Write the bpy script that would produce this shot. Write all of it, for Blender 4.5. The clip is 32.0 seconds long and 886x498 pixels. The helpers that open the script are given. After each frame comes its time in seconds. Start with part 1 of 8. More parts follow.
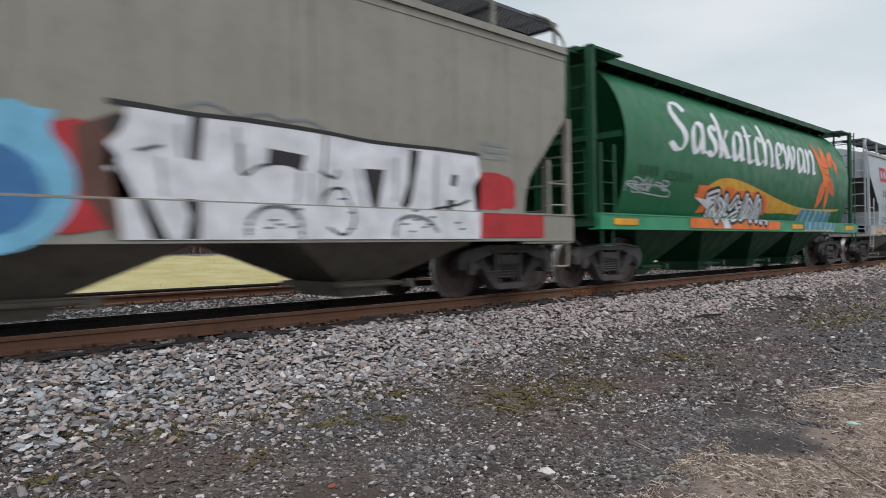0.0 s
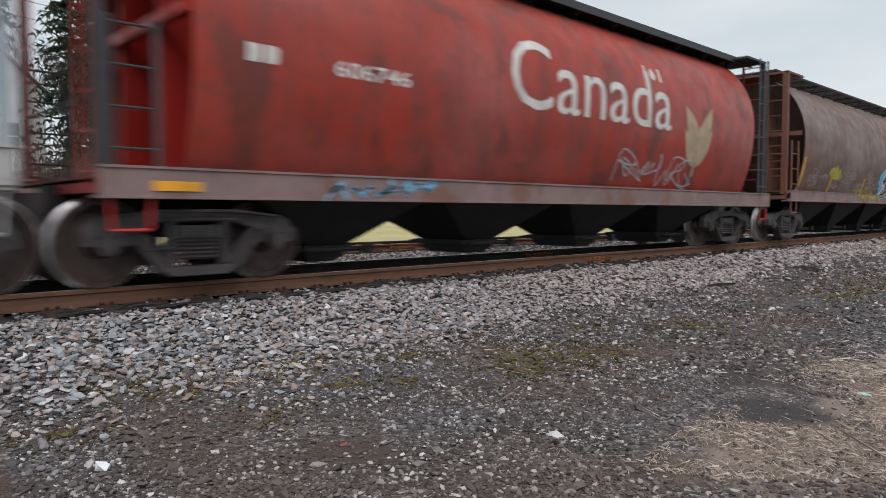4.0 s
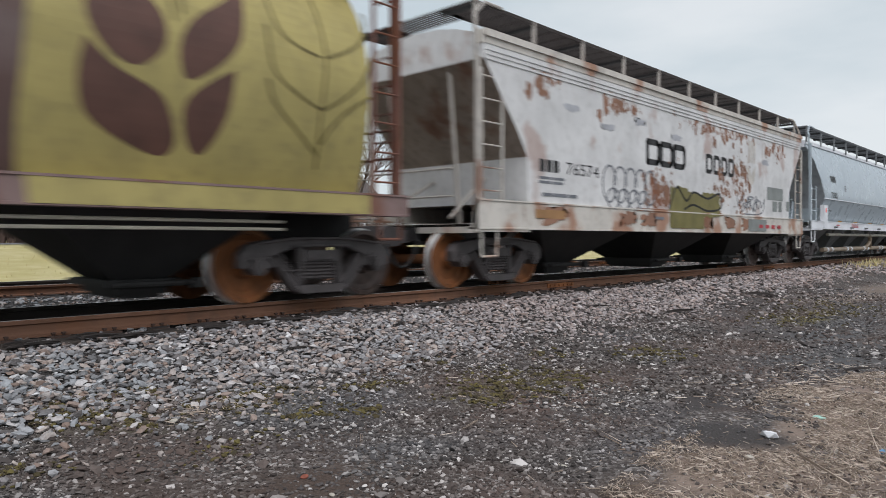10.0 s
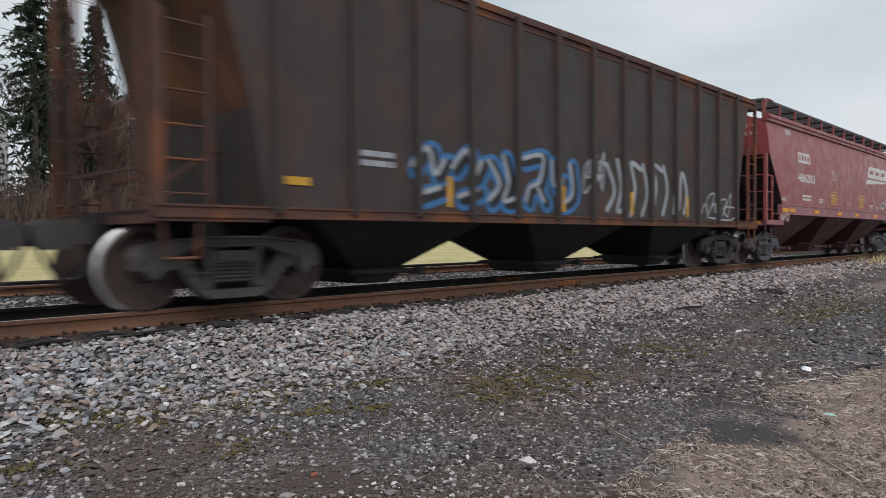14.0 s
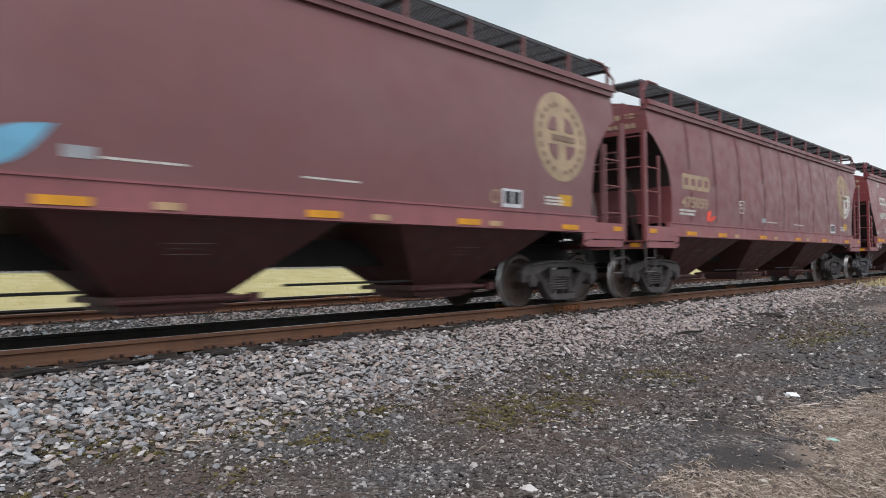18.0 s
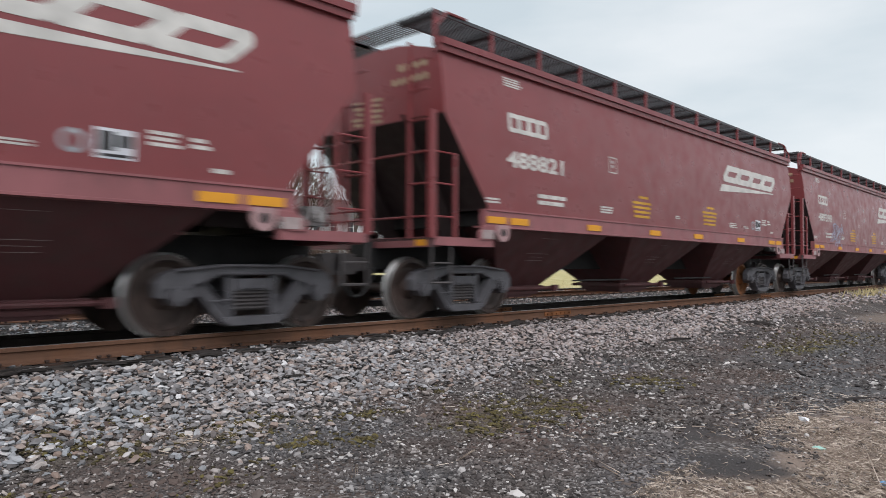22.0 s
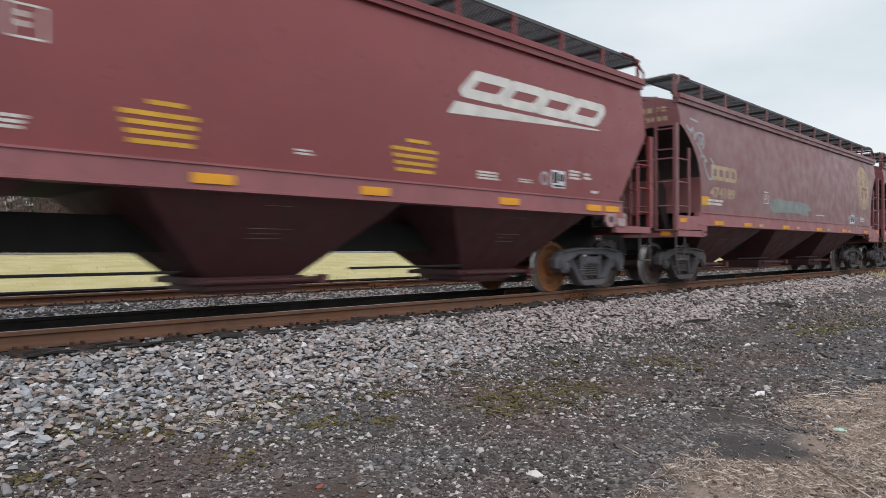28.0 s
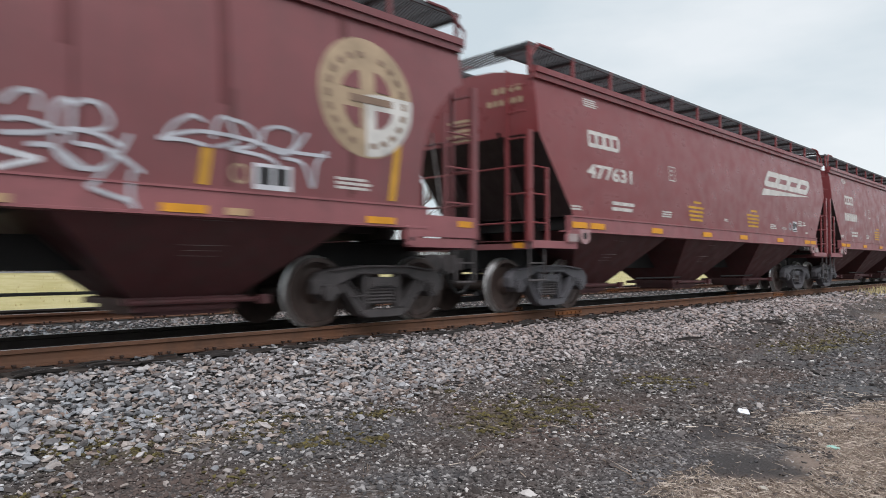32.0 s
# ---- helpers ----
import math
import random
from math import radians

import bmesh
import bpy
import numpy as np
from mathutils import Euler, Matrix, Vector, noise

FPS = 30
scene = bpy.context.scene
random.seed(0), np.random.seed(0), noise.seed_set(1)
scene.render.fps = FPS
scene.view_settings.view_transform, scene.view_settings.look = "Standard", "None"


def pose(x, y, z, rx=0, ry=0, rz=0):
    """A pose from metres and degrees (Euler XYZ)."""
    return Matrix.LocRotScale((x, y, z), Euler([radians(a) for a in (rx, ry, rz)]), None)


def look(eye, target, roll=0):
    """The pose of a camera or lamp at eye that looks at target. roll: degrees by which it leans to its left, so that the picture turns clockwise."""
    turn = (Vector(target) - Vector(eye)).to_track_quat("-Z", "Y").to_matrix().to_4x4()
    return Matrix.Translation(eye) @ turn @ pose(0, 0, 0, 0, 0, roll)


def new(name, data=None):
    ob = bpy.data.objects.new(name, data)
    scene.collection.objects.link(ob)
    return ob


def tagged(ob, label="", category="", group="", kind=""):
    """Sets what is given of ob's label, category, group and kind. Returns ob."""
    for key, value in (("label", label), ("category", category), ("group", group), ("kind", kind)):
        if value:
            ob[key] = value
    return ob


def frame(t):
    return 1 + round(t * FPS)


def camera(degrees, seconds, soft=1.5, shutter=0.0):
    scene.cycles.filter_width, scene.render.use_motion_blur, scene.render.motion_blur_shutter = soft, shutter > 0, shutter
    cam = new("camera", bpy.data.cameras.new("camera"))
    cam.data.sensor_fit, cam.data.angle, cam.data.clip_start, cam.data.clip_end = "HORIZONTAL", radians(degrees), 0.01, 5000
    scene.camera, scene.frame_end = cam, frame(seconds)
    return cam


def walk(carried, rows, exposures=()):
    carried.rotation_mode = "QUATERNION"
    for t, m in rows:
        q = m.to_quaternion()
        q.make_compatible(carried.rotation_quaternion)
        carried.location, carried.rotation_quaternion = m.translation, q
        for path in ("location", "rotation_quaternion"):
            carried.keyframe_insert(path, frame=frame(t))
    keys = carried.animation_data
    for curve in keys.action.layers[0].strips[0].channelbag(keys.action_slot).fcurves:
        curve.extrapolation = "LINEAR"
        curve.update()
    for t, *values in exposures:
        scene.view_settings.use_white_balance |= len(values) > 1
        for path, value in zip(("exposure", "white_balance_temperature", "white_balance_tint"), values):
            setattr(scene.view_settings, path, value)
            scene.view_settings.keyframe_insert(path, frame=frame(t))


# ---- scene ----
# A freight train of covered hoppers passes a gravel lot on an overcast winter day.
# The track runs along x; the camera stands at the origin, 8.6 m from the track's centre line.
TRACK_Y, RAIL_Z, EYE_Z = 8.6, 0.70, 1.50

# ---- camera ----
cam = camera(65.3, 32.0, soft=0.9, shutter=0.42)
walk(cam, [(t, pose(0, 0, EYE_Z, 90 + pitch, roll, yaw)) for t, yaw, pitch, roll in (
    (0, -44.39, -0.07, 0.93), (0.5, -44.65, -0.18, 0.75), (1, -44.62, -0.02, 0.63), (1.5, -44.50, -0.15, 0.66), (2, -44.53, -0.08, 0.65),
    (2.5, -44.30, -0.50, 0.79), (3, -44.24, -0.81, 0.62), (3.5, -43.20, -2.61, 0.26), (5.5, -43.68, -3.27, -0.31), (6, -44.35, -3.42, -0.00),
    (6.5, -44.15, -3.05, -0.82), (7, -44.77, -1.34, -0.33), (7.5, -45.94, -0.42, -0.07), (8, -46.78, -0.30, 0.37), (8.5, -46.91, -0.40, -0.13),
    (9, -46.68, -0.46, -0.07), (9.5, -46.20, -0.78, -0.04), (10, -46.34, -0.75, 0.07), (10.5, -46.46, -0.63, 0.20), (11, -46.76, -0.39, 0.23),
    (11.5, -46.87, -0.28, 0.25), (12, -46.66, -0.66, 0.20), (12.5, -46.50, -0.64, 0.23), (13, -46.06, -0.63, 0.15), (13.5, -45.88, -0.80, 0.26),
    (15.5, -45.06, -1.11, 0.08), (16, -45.30, -1.20, -0.22), (16.5, -45.53, -1.26, -0.16), (17, -45.76, -0.54, 0.03), (17.5, -45.58, 0.36, 0.48),
    (18, -45.80, 1.23, 0.67), (18.5, -46.20, 1.77, 0.34), (19, -46.45, 1.53, 0.21), (19.5, -46.45, 1.52, 0.04), (20, -46.45, 1.19, 0.04),
    (20.5, -46.17, 1.19, 0.12), (21, -46.12, 1.12, 0.10), (21.5, -46.27, 1.22, 0.00), (22, -46.57, 1.56, -0.11), (22.5, -46.53, 1.35, -0.18),
    (23, -46.19, 1.06, -0.16), (23.5, -46.12, 1.15, -0.12), (24, -46.18, 1.09, -0.03), (24.5, -46.17, 1.15, 0.24), (25, -46.33, 1.19, 0.20),
    (25.5, -46.07, 1.05, 0.14), (27.5, -44.51, 0.57, 0.15), (28, -45.09, 0.07, 0.09), (28.5, -44.78, 0.18, 0.28), (29, -44.82, 0.47, -0.27),
    (29.5, -45.13, 0.26, -0.29), (30, -45.74, 1.02, -0.03), (30.5, -45.73, 1.51, 0.40), (31, -45.89, 1.48, 0.44), (31.5, -45.82, 1.44, 0.26),
    (32, -45.73, 1.54, 0.17)
)], exposures=((0, 0.0), (12.3, 0.0), (13.3, -0.15), (15.5, 0.10), (32.0, 0.14)))


def travelled(t):
    """Metres that the train has gone at t seconds."""
    u = t / 10
    return 106.598 * u - 2.8497 * u ** 2 + 1.59203 * u ** 3 - 0.28096 * u ** 4


# ---- light: overcast sky and a wide, weak sun ----
world = bpy.data.worlds.new("sky")
scene.world = world
world.use_nodes = True
wn, wl = world.node_tree.nodes, world.node_tree.links
wn.clear()
w_out = wn.new("ShaderNodeOutputWorld")
w_bg = wn.new("ShaderNodeBackground")
w_sky = wn.new("ShaderNodeTexSky")
w_sky.sky_type, w_sky.sun_disc = "NISHITA", False
w_sky.sun_elevation, w_sky.sun_rotation = radians(55), radians(219)
w_dim = wn.new("ShaderNodeVectorMath")
w_dim.operation = "SCALE"
w_dim.inputs["Scale"].default_value = 0.10
wl.new(w_sky.outputs[0], w_dim.inputs[0])
w_co = wn.new("ShaderNodeTexCoord")
w_map = wn.new("ShaderNodeMapping")
w_map.inputs["Scale"].default_value = (1.2, 1.2, 4.0)
wl.new(w_co.outputs["Generated"], w_map.inputs[0])
w_noise = wn.new("ShaderNodeTexNoise")
w_noise.inputs["Scale"].default_value, w_noise.inputs["Detail"].default_value = 1.7, 5
wl.new(w_map.outputs[0], w_noise.inputs["Vector"])
w_ramp = wn.new("ShaderNodeValToRGB")
w_ramp.color_ramp.elements[0].position, w_ramp.color_ramp.elements[0].color = 0.36, (0.60, 0.68, 0.73, 1)
w_ramp.color_ramp.elements[1].position, w_ramp.color_ramp.elements[1].color = 0.62, (0.80, 0.84, 0.87, 1)
wl.new(w_noise.outputs[0], w_ramp.inputs[0])
w_mix = wn.new("ShaderNodeMix")
w_mix.data_type = "RGBA"
w_mix.inputs[0].default_value = 0.9
wl.new(w_dim.outputs[0], w_mix.inputs[6])
wl.new(w_ramp.outputs[0], w_mix.inputs[7])
wl.new(w_mix.outputs[2], w_bg.inputs[0])
w_bg.inputs[1].default_value = 1.0
wl.new(w_bg.outputs[0], w_out.inputs[0])
sun = new("sun", bpy.data.lights.new("sun", "SUN"))
sun.data.energy, sun.data.angle, sun.data.color = 2.45, radians(55), (0.99, 0.96, 1.0)
sun.matrix_world = look((-16, -20, 36), (0, 0, 0))
scene.view_settings.exposure = 0.0

# ---- materials ----


def tree_of(name):
    m = bpy.data.materials.new(name)
    m.use_nodes = True
    return m, m.node_tree.nodes, m.node_tree.links, m.node_tree.nodes["Principled BSDF"]


def blend(ns, ls, fac, a, b):
    """A colour mix of a and b (colours or sockets) by fac."""
    n = ns.new("ShaderNodeMix")
    n.data_type = "RGBA"
    for socket, value in ((n.inputs[0], fac), (n.inputs[6], a), (n.inputs[7], b)):
        if isinstance(value, bpy.types.NodeSocket):
            ls.new(value, socket)
        else:
            socket.default_value = value if isinstance(value, (int, float)) else (*value, 1)[:4]
    return n.outputs[2]


def grain(ns, ls, scale, stretch=(1, 1, 1), low=0.4, high=0.6, detail=4, space="Object"):
    """A noise between 0 and 1, cut between low and high."""
    co, mp = ns.new("ShaderNodeTexCoord"), ns.new("ShaderNodeMapping")
    mp.inputs["Scale"].default_value = stretch
    ls.new(co.outputs[space], mp.inputs[0])
    n, r = ns.new("ShaderNodeTexNoise"), ns.new("ShaderNodeMapRange")
    n.inputs["Scale"].default_value, n.inputs["Detail"].default_value = scale, detail
    ls.new(mp.outputs[0], n.inputs["Vector"])
    ls.new(n.outputs[0], r.inputs[0])
    r.inputs[1].default_value, r.inputs[2].default_value = low, high
    return r.outputs[0]


def times(ns, ls, a, b):
    n = ns.new("ShaderNodeMath")
    n.operation = "MULTIPLY"
    for i, v in enumerate((a, b)):
        if isinstance(v, bpy.types.NodeSocket):
            ls.new(v, n.inputs[i])
        else:
            n.inputs[i].default_value = v
    return n.outputs[0]


def bumped(ns, ls, bsdf, height, strength, distance):
    b = ns.new("ShaderNodeBump")
    b.inputs["Strength"].default_value, b.inputs["Distance"].default_value = strength, distance
    ls.new(height, b.inputs["Height"])
    ls.new(b.outputs[0], bsdf.inputs["Normal"])


def shade(c, k):
    return tuple(min(1, v * k) for v in c)


def painted(name, colour, rough=0.5, grime=(0.06, 0.05, 0.045), dirty=0.35, rust=(0.17, 0.06, 0.025), rusty=0.0, streak=0.5, chalk=0.0, cloudy=0.6, spec=0.35):
    """Weathered paint on steel: cloudy fading, vertical streaks of grime, rust patches."""
    m, ns, ls, b = tree_of(name)
    c = blend(ns, ls, grain(ns, ls, 0.9, (1, 1, 1.4), 0.35, 0.68, 6), shade(colour, 1 - 0.20 * cloudy), shade(colour, 1 + 0.12 * cloudy))
    if chalk:
        c = blend(ns, ls, times(ns, ls, grain(ns, ls, 0.55, (0.6, 1, 1.2), 0.42, 0.66, 5), chalk), c, (0.42, 0.38, 0.37))
    c = blend(ns, ls, times(ns, ls, grain(ns, ls, 2.6, (1.0, 1, 0.14), 0.45, 0.75, 5), streak * dirty), c, grime)
    c = blend(ns, ls, times(ns, ls, grain(ns, ls, 7.0, (1, 1, 0.8), 0.5, 0.8, 8), dirty), c, grime)
    if rusty:
        c = blend(ns, ls, times(ns, ls, grain(ns, ls, 1.1, (1, 1, 0.8), 0.60 - 0.16 * rusty, 0.66 - 0.12 * rusty, 9), min(1, 0.35 + rusty)), c, rust)
        c = blend(ns, ls, times(ns, ls, grain(ns, ls, 9.0, (1, 1, 0.35), 0.60, 0.72, 6), rusty), c, shade(rust, 0.6))
    ls.new(c, b.inputs["Base Color"])
    r = ns.new("ShaderNodeMapRange")
    ls.new(grain(ns, ls, 3.0, (1, 1, 1), 0.3, 0.7), r.inputs[0])
    r.inputs[3].default_value, r.inputs[4].default_value = rough - 0.10, rough + 0.15
    ls.new(r.outputs[0], b.inputs["Roughness"])
    b.inputs["Specular IOR Level"].default_value = spec
    bumped(ns, ls, b, grain(ns, ls, 1.6, (1, 1, 0.5), 0.2, 0.8, 3), 0.10, 0.02)
    return m


def plain(name, colour, rough=0.6, metal=0.0, vary=0.18, scale=9.0):
    m, ns, ls, b = tree_of(name)
    c = blend(ns, ls, grain(ns, ls, scale, (1, 1, 1), 0.3, 0.7, 6), shade(colour, 1 - vary), shade(colour, 1 + vary))
    ls.new(c, b.inputs["Base Color"])
    b.inputs["Roughness"].default_value, b.inputs["Metallic"].default_value = rough, metal
    bumped(ns, ls, b, grain(ns, ls, scale * 3, (1, 1, 1), 0.2, 0.8, 4), 0.2, 0.004)
    return m


def spray(name, colour):
    """Spray paint: even, dull, a little cloudy and rubbed off."""
    m, ns, ls, b = tree_of(name)
    c = blend(ns, ls, grain(ns, ls, 3.2, (1, 1, 1), 0.3, 0.72, 6), shade(colour, 0.72), shade(colour, 1.08))
    ls.new(c, b.inputs["Base Color"])
    b.inputs["Roughness"].default_value = 0.62
    return m


BLACK = spray("black_spray", (0.018, 0.017, 0.018))
WHITE = spray("white_spray", (0.66, 0.67, 0.70))
LILAC_W = spray("silvery_white_spray", (0.52, 0.53, 0.57))
NAVY = spray("navy_notice_paint", (0.018, 0.026, 0.065))
STENCIL = spray("white_lettering", (0.62, 0.60, 0.56))
FADED = spray("faded_tan_lettering", (0.42, 0.31, 0.20))
RED_S = spray("red_spray", (0.42, 0.025, 0.03))
BLUE_S = spray("blue_spray", (0.04, 0.16, 0.36))
SKY_S = spray("pale_blue_spray", (0.16, 0.42, 0.60))
ORANGE_S = spray("orange_spray", (0.72, 0.17, 0.03))
YELLOW_S = spray("ochre_paint", (0.62, 0.33, 0.03))
LEMON = painted("yellow_panel_paint", (0.40, 0.345, 0.040), 0.5, dirty=0.28, streak=0.6)
STRAW_PANEL = painted("faded_yellow_panel_paint", (0.38, 0.32, 0.12), 0.55, dirty=0.35)
REFLECT = spray("yellow_reflector", (0.75, 0.33, 0.02))
GREY_S = spray("grey_spray", (0.16, 0.17, 0.19))
SILVER_S = spray("silver_spray", (0.36, 0.38, 0.40))
OLIVE_S = spray("olive_spray", (0.17, 0.15, 0.045))
PATCH = spray("grey_paint_patch", (0.22, 0.24, 0.23))
RUST_S = painted("bare_rust", (0.22, 0.085, 0.04), 0.85, dirty=0.3, rusty=0.5)
BROWN_S = spray("brown_paint", (0.10, 0.045, 0.032))
DIM_TAN = spray("dim_tan_lettering", (0.25, 0.165, 0.115))
LINE_S = spray("dark_outline", (0.11, 0.085, 0.02))
RED_L = spray("red_lettering", (0.42, 0.035, 0.050))
FLUOR = spray("fluorescent_red", (0.95, 0.10, 0.06))
STEEL = plain("dark_cast_steel", (0.066, 0.058, 0.058), 0.62, 0.1, 0.3, 6)
BLUESTEEL = plain("grey_painted_cast_steel", (0.088, 0.084, 0.092), 0.6, 0.0, 0.25, 6)
GOLD_L = spray("dull_yellow_lettering", (0.40, 0.33, 0.08))
WHEEL = plain("oily_wheel_steel", (0.072, 0.050, 0.043), 0.5, 0.3, 0.35, 5)
TREAD = plain("polished_tread_steel", (0.62, 0.61, 0.60), 0.38, 0.85, 0.12, 8)
RUSTWHEEL = plain("rust_orange_wheel_steel", (0.20, 0.075, 0.025), 0.75, 0.1, 0.35, 4)
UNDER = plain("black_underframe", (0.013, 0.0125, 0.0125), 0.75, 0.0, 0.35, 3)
GALV = plain("galvanised_grating", (0.085, 0.088, 0.092), 0.55, 0.4, 0.25, 12)
DARK_WALK = plain("dark_rusty_grating", (0.040, 0.032, 0.029), 0.75, 0.2, 0.3, 10)
PIPE_D = plain("brown_dusty_pipe", (0.27, 0.21, 0.15), 0.55, 0.0, 0.2, 3)
PIPE = plain("tan_painted_pipe", (0.46, 0.43, 0.36), 0.45, 0.0, 0.15, 4)
PALE_IRON = plain("pale_grey_cast_iron", (0.26, 0.245, 0.24), 0.55, 0.0, 0.3, 9)
RUBBER = plain("black_rubber_hose", (0.02, 0.02, 0.02), 0.7)

# ---- mesh helpers ----


def part(name, bm, material, parent, label="", smooth=0.0):
    """One mesh object from a bmesh, under a thing or a part."""
    me = bpy.data.meshes.new(name)
    bm.normal_update()
    bm.to_mesh(me)
    bm.free()
    if smooth:
        me.polygons.foreach_set("use_smooth", [True] * len(me.polygons))
        me.set_sharp_from_angle(angle=radians(smooth))
    for m in material if isinstance(material, (list, tuple)) else (material,):
        me.materials.append(m)
    ob = new(name, me)
    ob.parent = parent
    if label:
        ob["label"] = label
    return ob


def box(bm, x0, x1, y0, y1, z0, z1, mat=0):
    v = [bm.verts.new((x, y, z)) for x in (x0, x1) for y in (y0, y1) for z in (z0, z1)]
    for f in ((0, 1, 3, 2), (4, 6, 7, 5), (0, 4, 5, 1), (2, 3, 7, 6), (0, 2, 6, 4), (1, 5, 7, 3)):
        bm.faces.new([v[i] for i in f]).material_index = mat
    return bm


def prism(bm, pts, y0, y1, mat=0):
    """A slab with the outline pts in x and z, from y0 to y1."""
    a = [bm.verts.new((x, y0, z)) for x, z in pts]
    b = [bm.verts.new((x, y1, z)) for x, z in pts]
    n = len(pts)
    fs = [bm.faces.new(a), bm.faces.new(b[::-1])]
    fs += [bm.faces.new((a[i], b[i], b[(i + 1) % n], a[(i + 1) % n])) for i in range(n)]
    for f in fs:
        f.material_index = mat
    bmesh.ops.recalc_face_normals(bm, faces=fs)
    return bm


def rod(bm, p, q, r, n=6, r2=None, mat=0):
    """A round bar from p to q."""
    p, q = Vector(p), Vector(q)
    d = (q - p).normalized()
    u = d.orthogonal().normalized()
    w = d.cross(u)
    r2 = r if r2 is None else r2
    ring = [(math.cos(2 * math.pi * i / n), math.sin(2 * math.pi * i / n)) for i in range(n)]
    a = [bm.verts.new(p + (u * c + w * s) * r) for c, s in ring]
    b = [bm.verts.new(q + (u * c + w * s) * r2) for c, s in ring]
    fs = [bm.faces.new((a[i], a[(i + 1) % n], b[(i + 1) % n], b[i])) for i in range(n)]
    fs += [bm.faces.new(a[::-1]), bm.faces.new(b)]
    for f in fs:
        f.material_index = mat
    return bm


def pipe(bm, pts, r, n=6):
    for p, q in zip(pts, pts[1:]):
        rod(bm, p, q, r, n)
    return bm


def beam(bm, pts, x0, x1):
    """A bar along x with the outline pts in y and z."""
    p = [bm.verts.new((x0, y, z)) for y, z in pts]
    q = [bm.verts.new((x1, y, z)) for y, z in pts]
    n = len(pts)
    fs = [bm.faces.new(p), bm.faces.new(q[::-1])] + [bm.faces.new((p[i], q[i], q[(i + 1) % n], p[(i + 1) % n])) for i in range(n)]
    bmesh.ops.recalc_face_normals(bm, faces=fs)
    return bm


def repeats(name, bm, material, parent, spots, label=""):
    """One part at each of the spots, all on one mesh."""
    first = part(name, bm, material, parent, label)
    out = [first]
    for k, s in enumerate(spots):
        if k:
            o = new(name, first.data)
            o.parent = parent
            if label:
                o["label"] = label
            out.append(o)
        out[-1].location = s
    return out


def nb():
    return bmesh.new()

# ---- paint on the cars' near sides: flat outlines laid over the side's curve ----


def disc(x, z, rx, rz=None, n=20, a0=0.0, a1=360.0):
    rz = rx if rz is None else rz
    k = n if a1 - a0 >= 360 else n + 1
    return [(x + rx * math.cos(radians(a0 + (a1 - a0) * i / n)), z + rz * math.sin(radians(a0 + (a1 - a0) * i / n))) for i in range(k)]


def quad(x0, x1, z0, z1, slant=0.0):
    return [(x0, z0), (x1, z0), (x1 + slant, z1), (x0 + slant, z1)]


def line(pts, w):
    """A brush line through pts, w wide, as outlines."""
    out = []
    for (x0, z0), (x1, z1) in zip(pts, pts[1:]):
        d = math.hypot(x1 - x0, z1 - z0) or 1
        nx, nz = -(z1 - z0) / d * w / 2, (x1 - x0) / d * w / 2
        out.append([(x0 + nx, z0 + nz), (x0 - nx, z0 - nz), (x1 - nx, z1 - nz), (x1 + nx, z1 + nz)])
    out += [disc(x, z, w / 2, n=8) for x, z in pts]
    return out


def curve_pts(pts, n=6):
    """A smooth line through pts."""
    p = [pts[0]] + list(pts) + [pts[-1]]
    out = []
    for i in range(1, len(p) - 2):
        for k in range(n):
            t = k / n
            out.append(tuple(0.5 * (2 * p[i][a] + (p[i + 1][a] - p[i - 1][a]) * t + (2 * p[i - 1][a] - 5 * p[i][a] + 4 * p[i + 1][a] - p[i + 2][a]) * t * t
                                    + (3 * p[i][a] - p[i - 1][a] - 3 * p[i + 1][a] + p[i + 2][a]) * t ** 3) for a in (0, 1)))
    return out + [pts[-1]]


def leaf(x, z, length, width, angle):
    """A pointed leaf from its foot at x, z."""
    c, s = math.cos(radians(angle)), math.sin(radians(angle))
    side = [(length * k / 8, width / 2 * math.sin(math.pi * (k / 8) ** 0.8)) for k in range(9)]
    pts = side + [(u, -v) for u, v in side[-2:0:-1]]
    return [(x + u * c - v * s, z + u * s + v * c) for u, v in pts]


def cloud(x0, x1, z0, z1, seed, k=0.16, n=30):
    """An uneven blot that fills the box."""
    r = random.Random(seed)
    cx, cz, rx, rz = (x0 + x1) / 2, (z0 + z1) / 2, (x1 - x0) / 2, (z1 - z0) / 2
    out = []
    for i in range(n):
        a = 2 * math.pi * i / n
        c, s = math.cos(a), math.sin(a)
        m = (1 - k + k * r.random()) / max(abs(c), abs(s)) ** 0.75
        out.append((cx + rx * c * m, cz + rz * s * m))
    return out


def words(body, x0, x1, z0, z1, shear=0.0, weight=0.0):
    """The outlines of a line of writing, fitted into the box."""
    cu = bpy.data.curves.new("writing", "FONT")
    cu.body, cu.shear, cu.offset, cu.resolution_u = body, shear, weight, 3
    ob = bpy.data.objects.new("writing", cu)
    me = bpy.data.meshes.new_from_object(ob)
    co = [v.co for v in me.vertices]
    ax, bx = min(c.x for c in co), max(c.x for c in co)
    az, bz = min(c.y for c in co), max(c.y for c in co)
    out = [[(x0 + (co[i].x - ax) / (bx - ax) * (x1 - x0), z0 + (co[i].y - az) / (bz - az) * (z1 - z0)) for i in p.vertices] for p in me.polygons]
    bpy.data.objects.remove(ob)
    bpy.data.curves.remove(cu)
    bpy.data.meshes.remove(me)
    return out


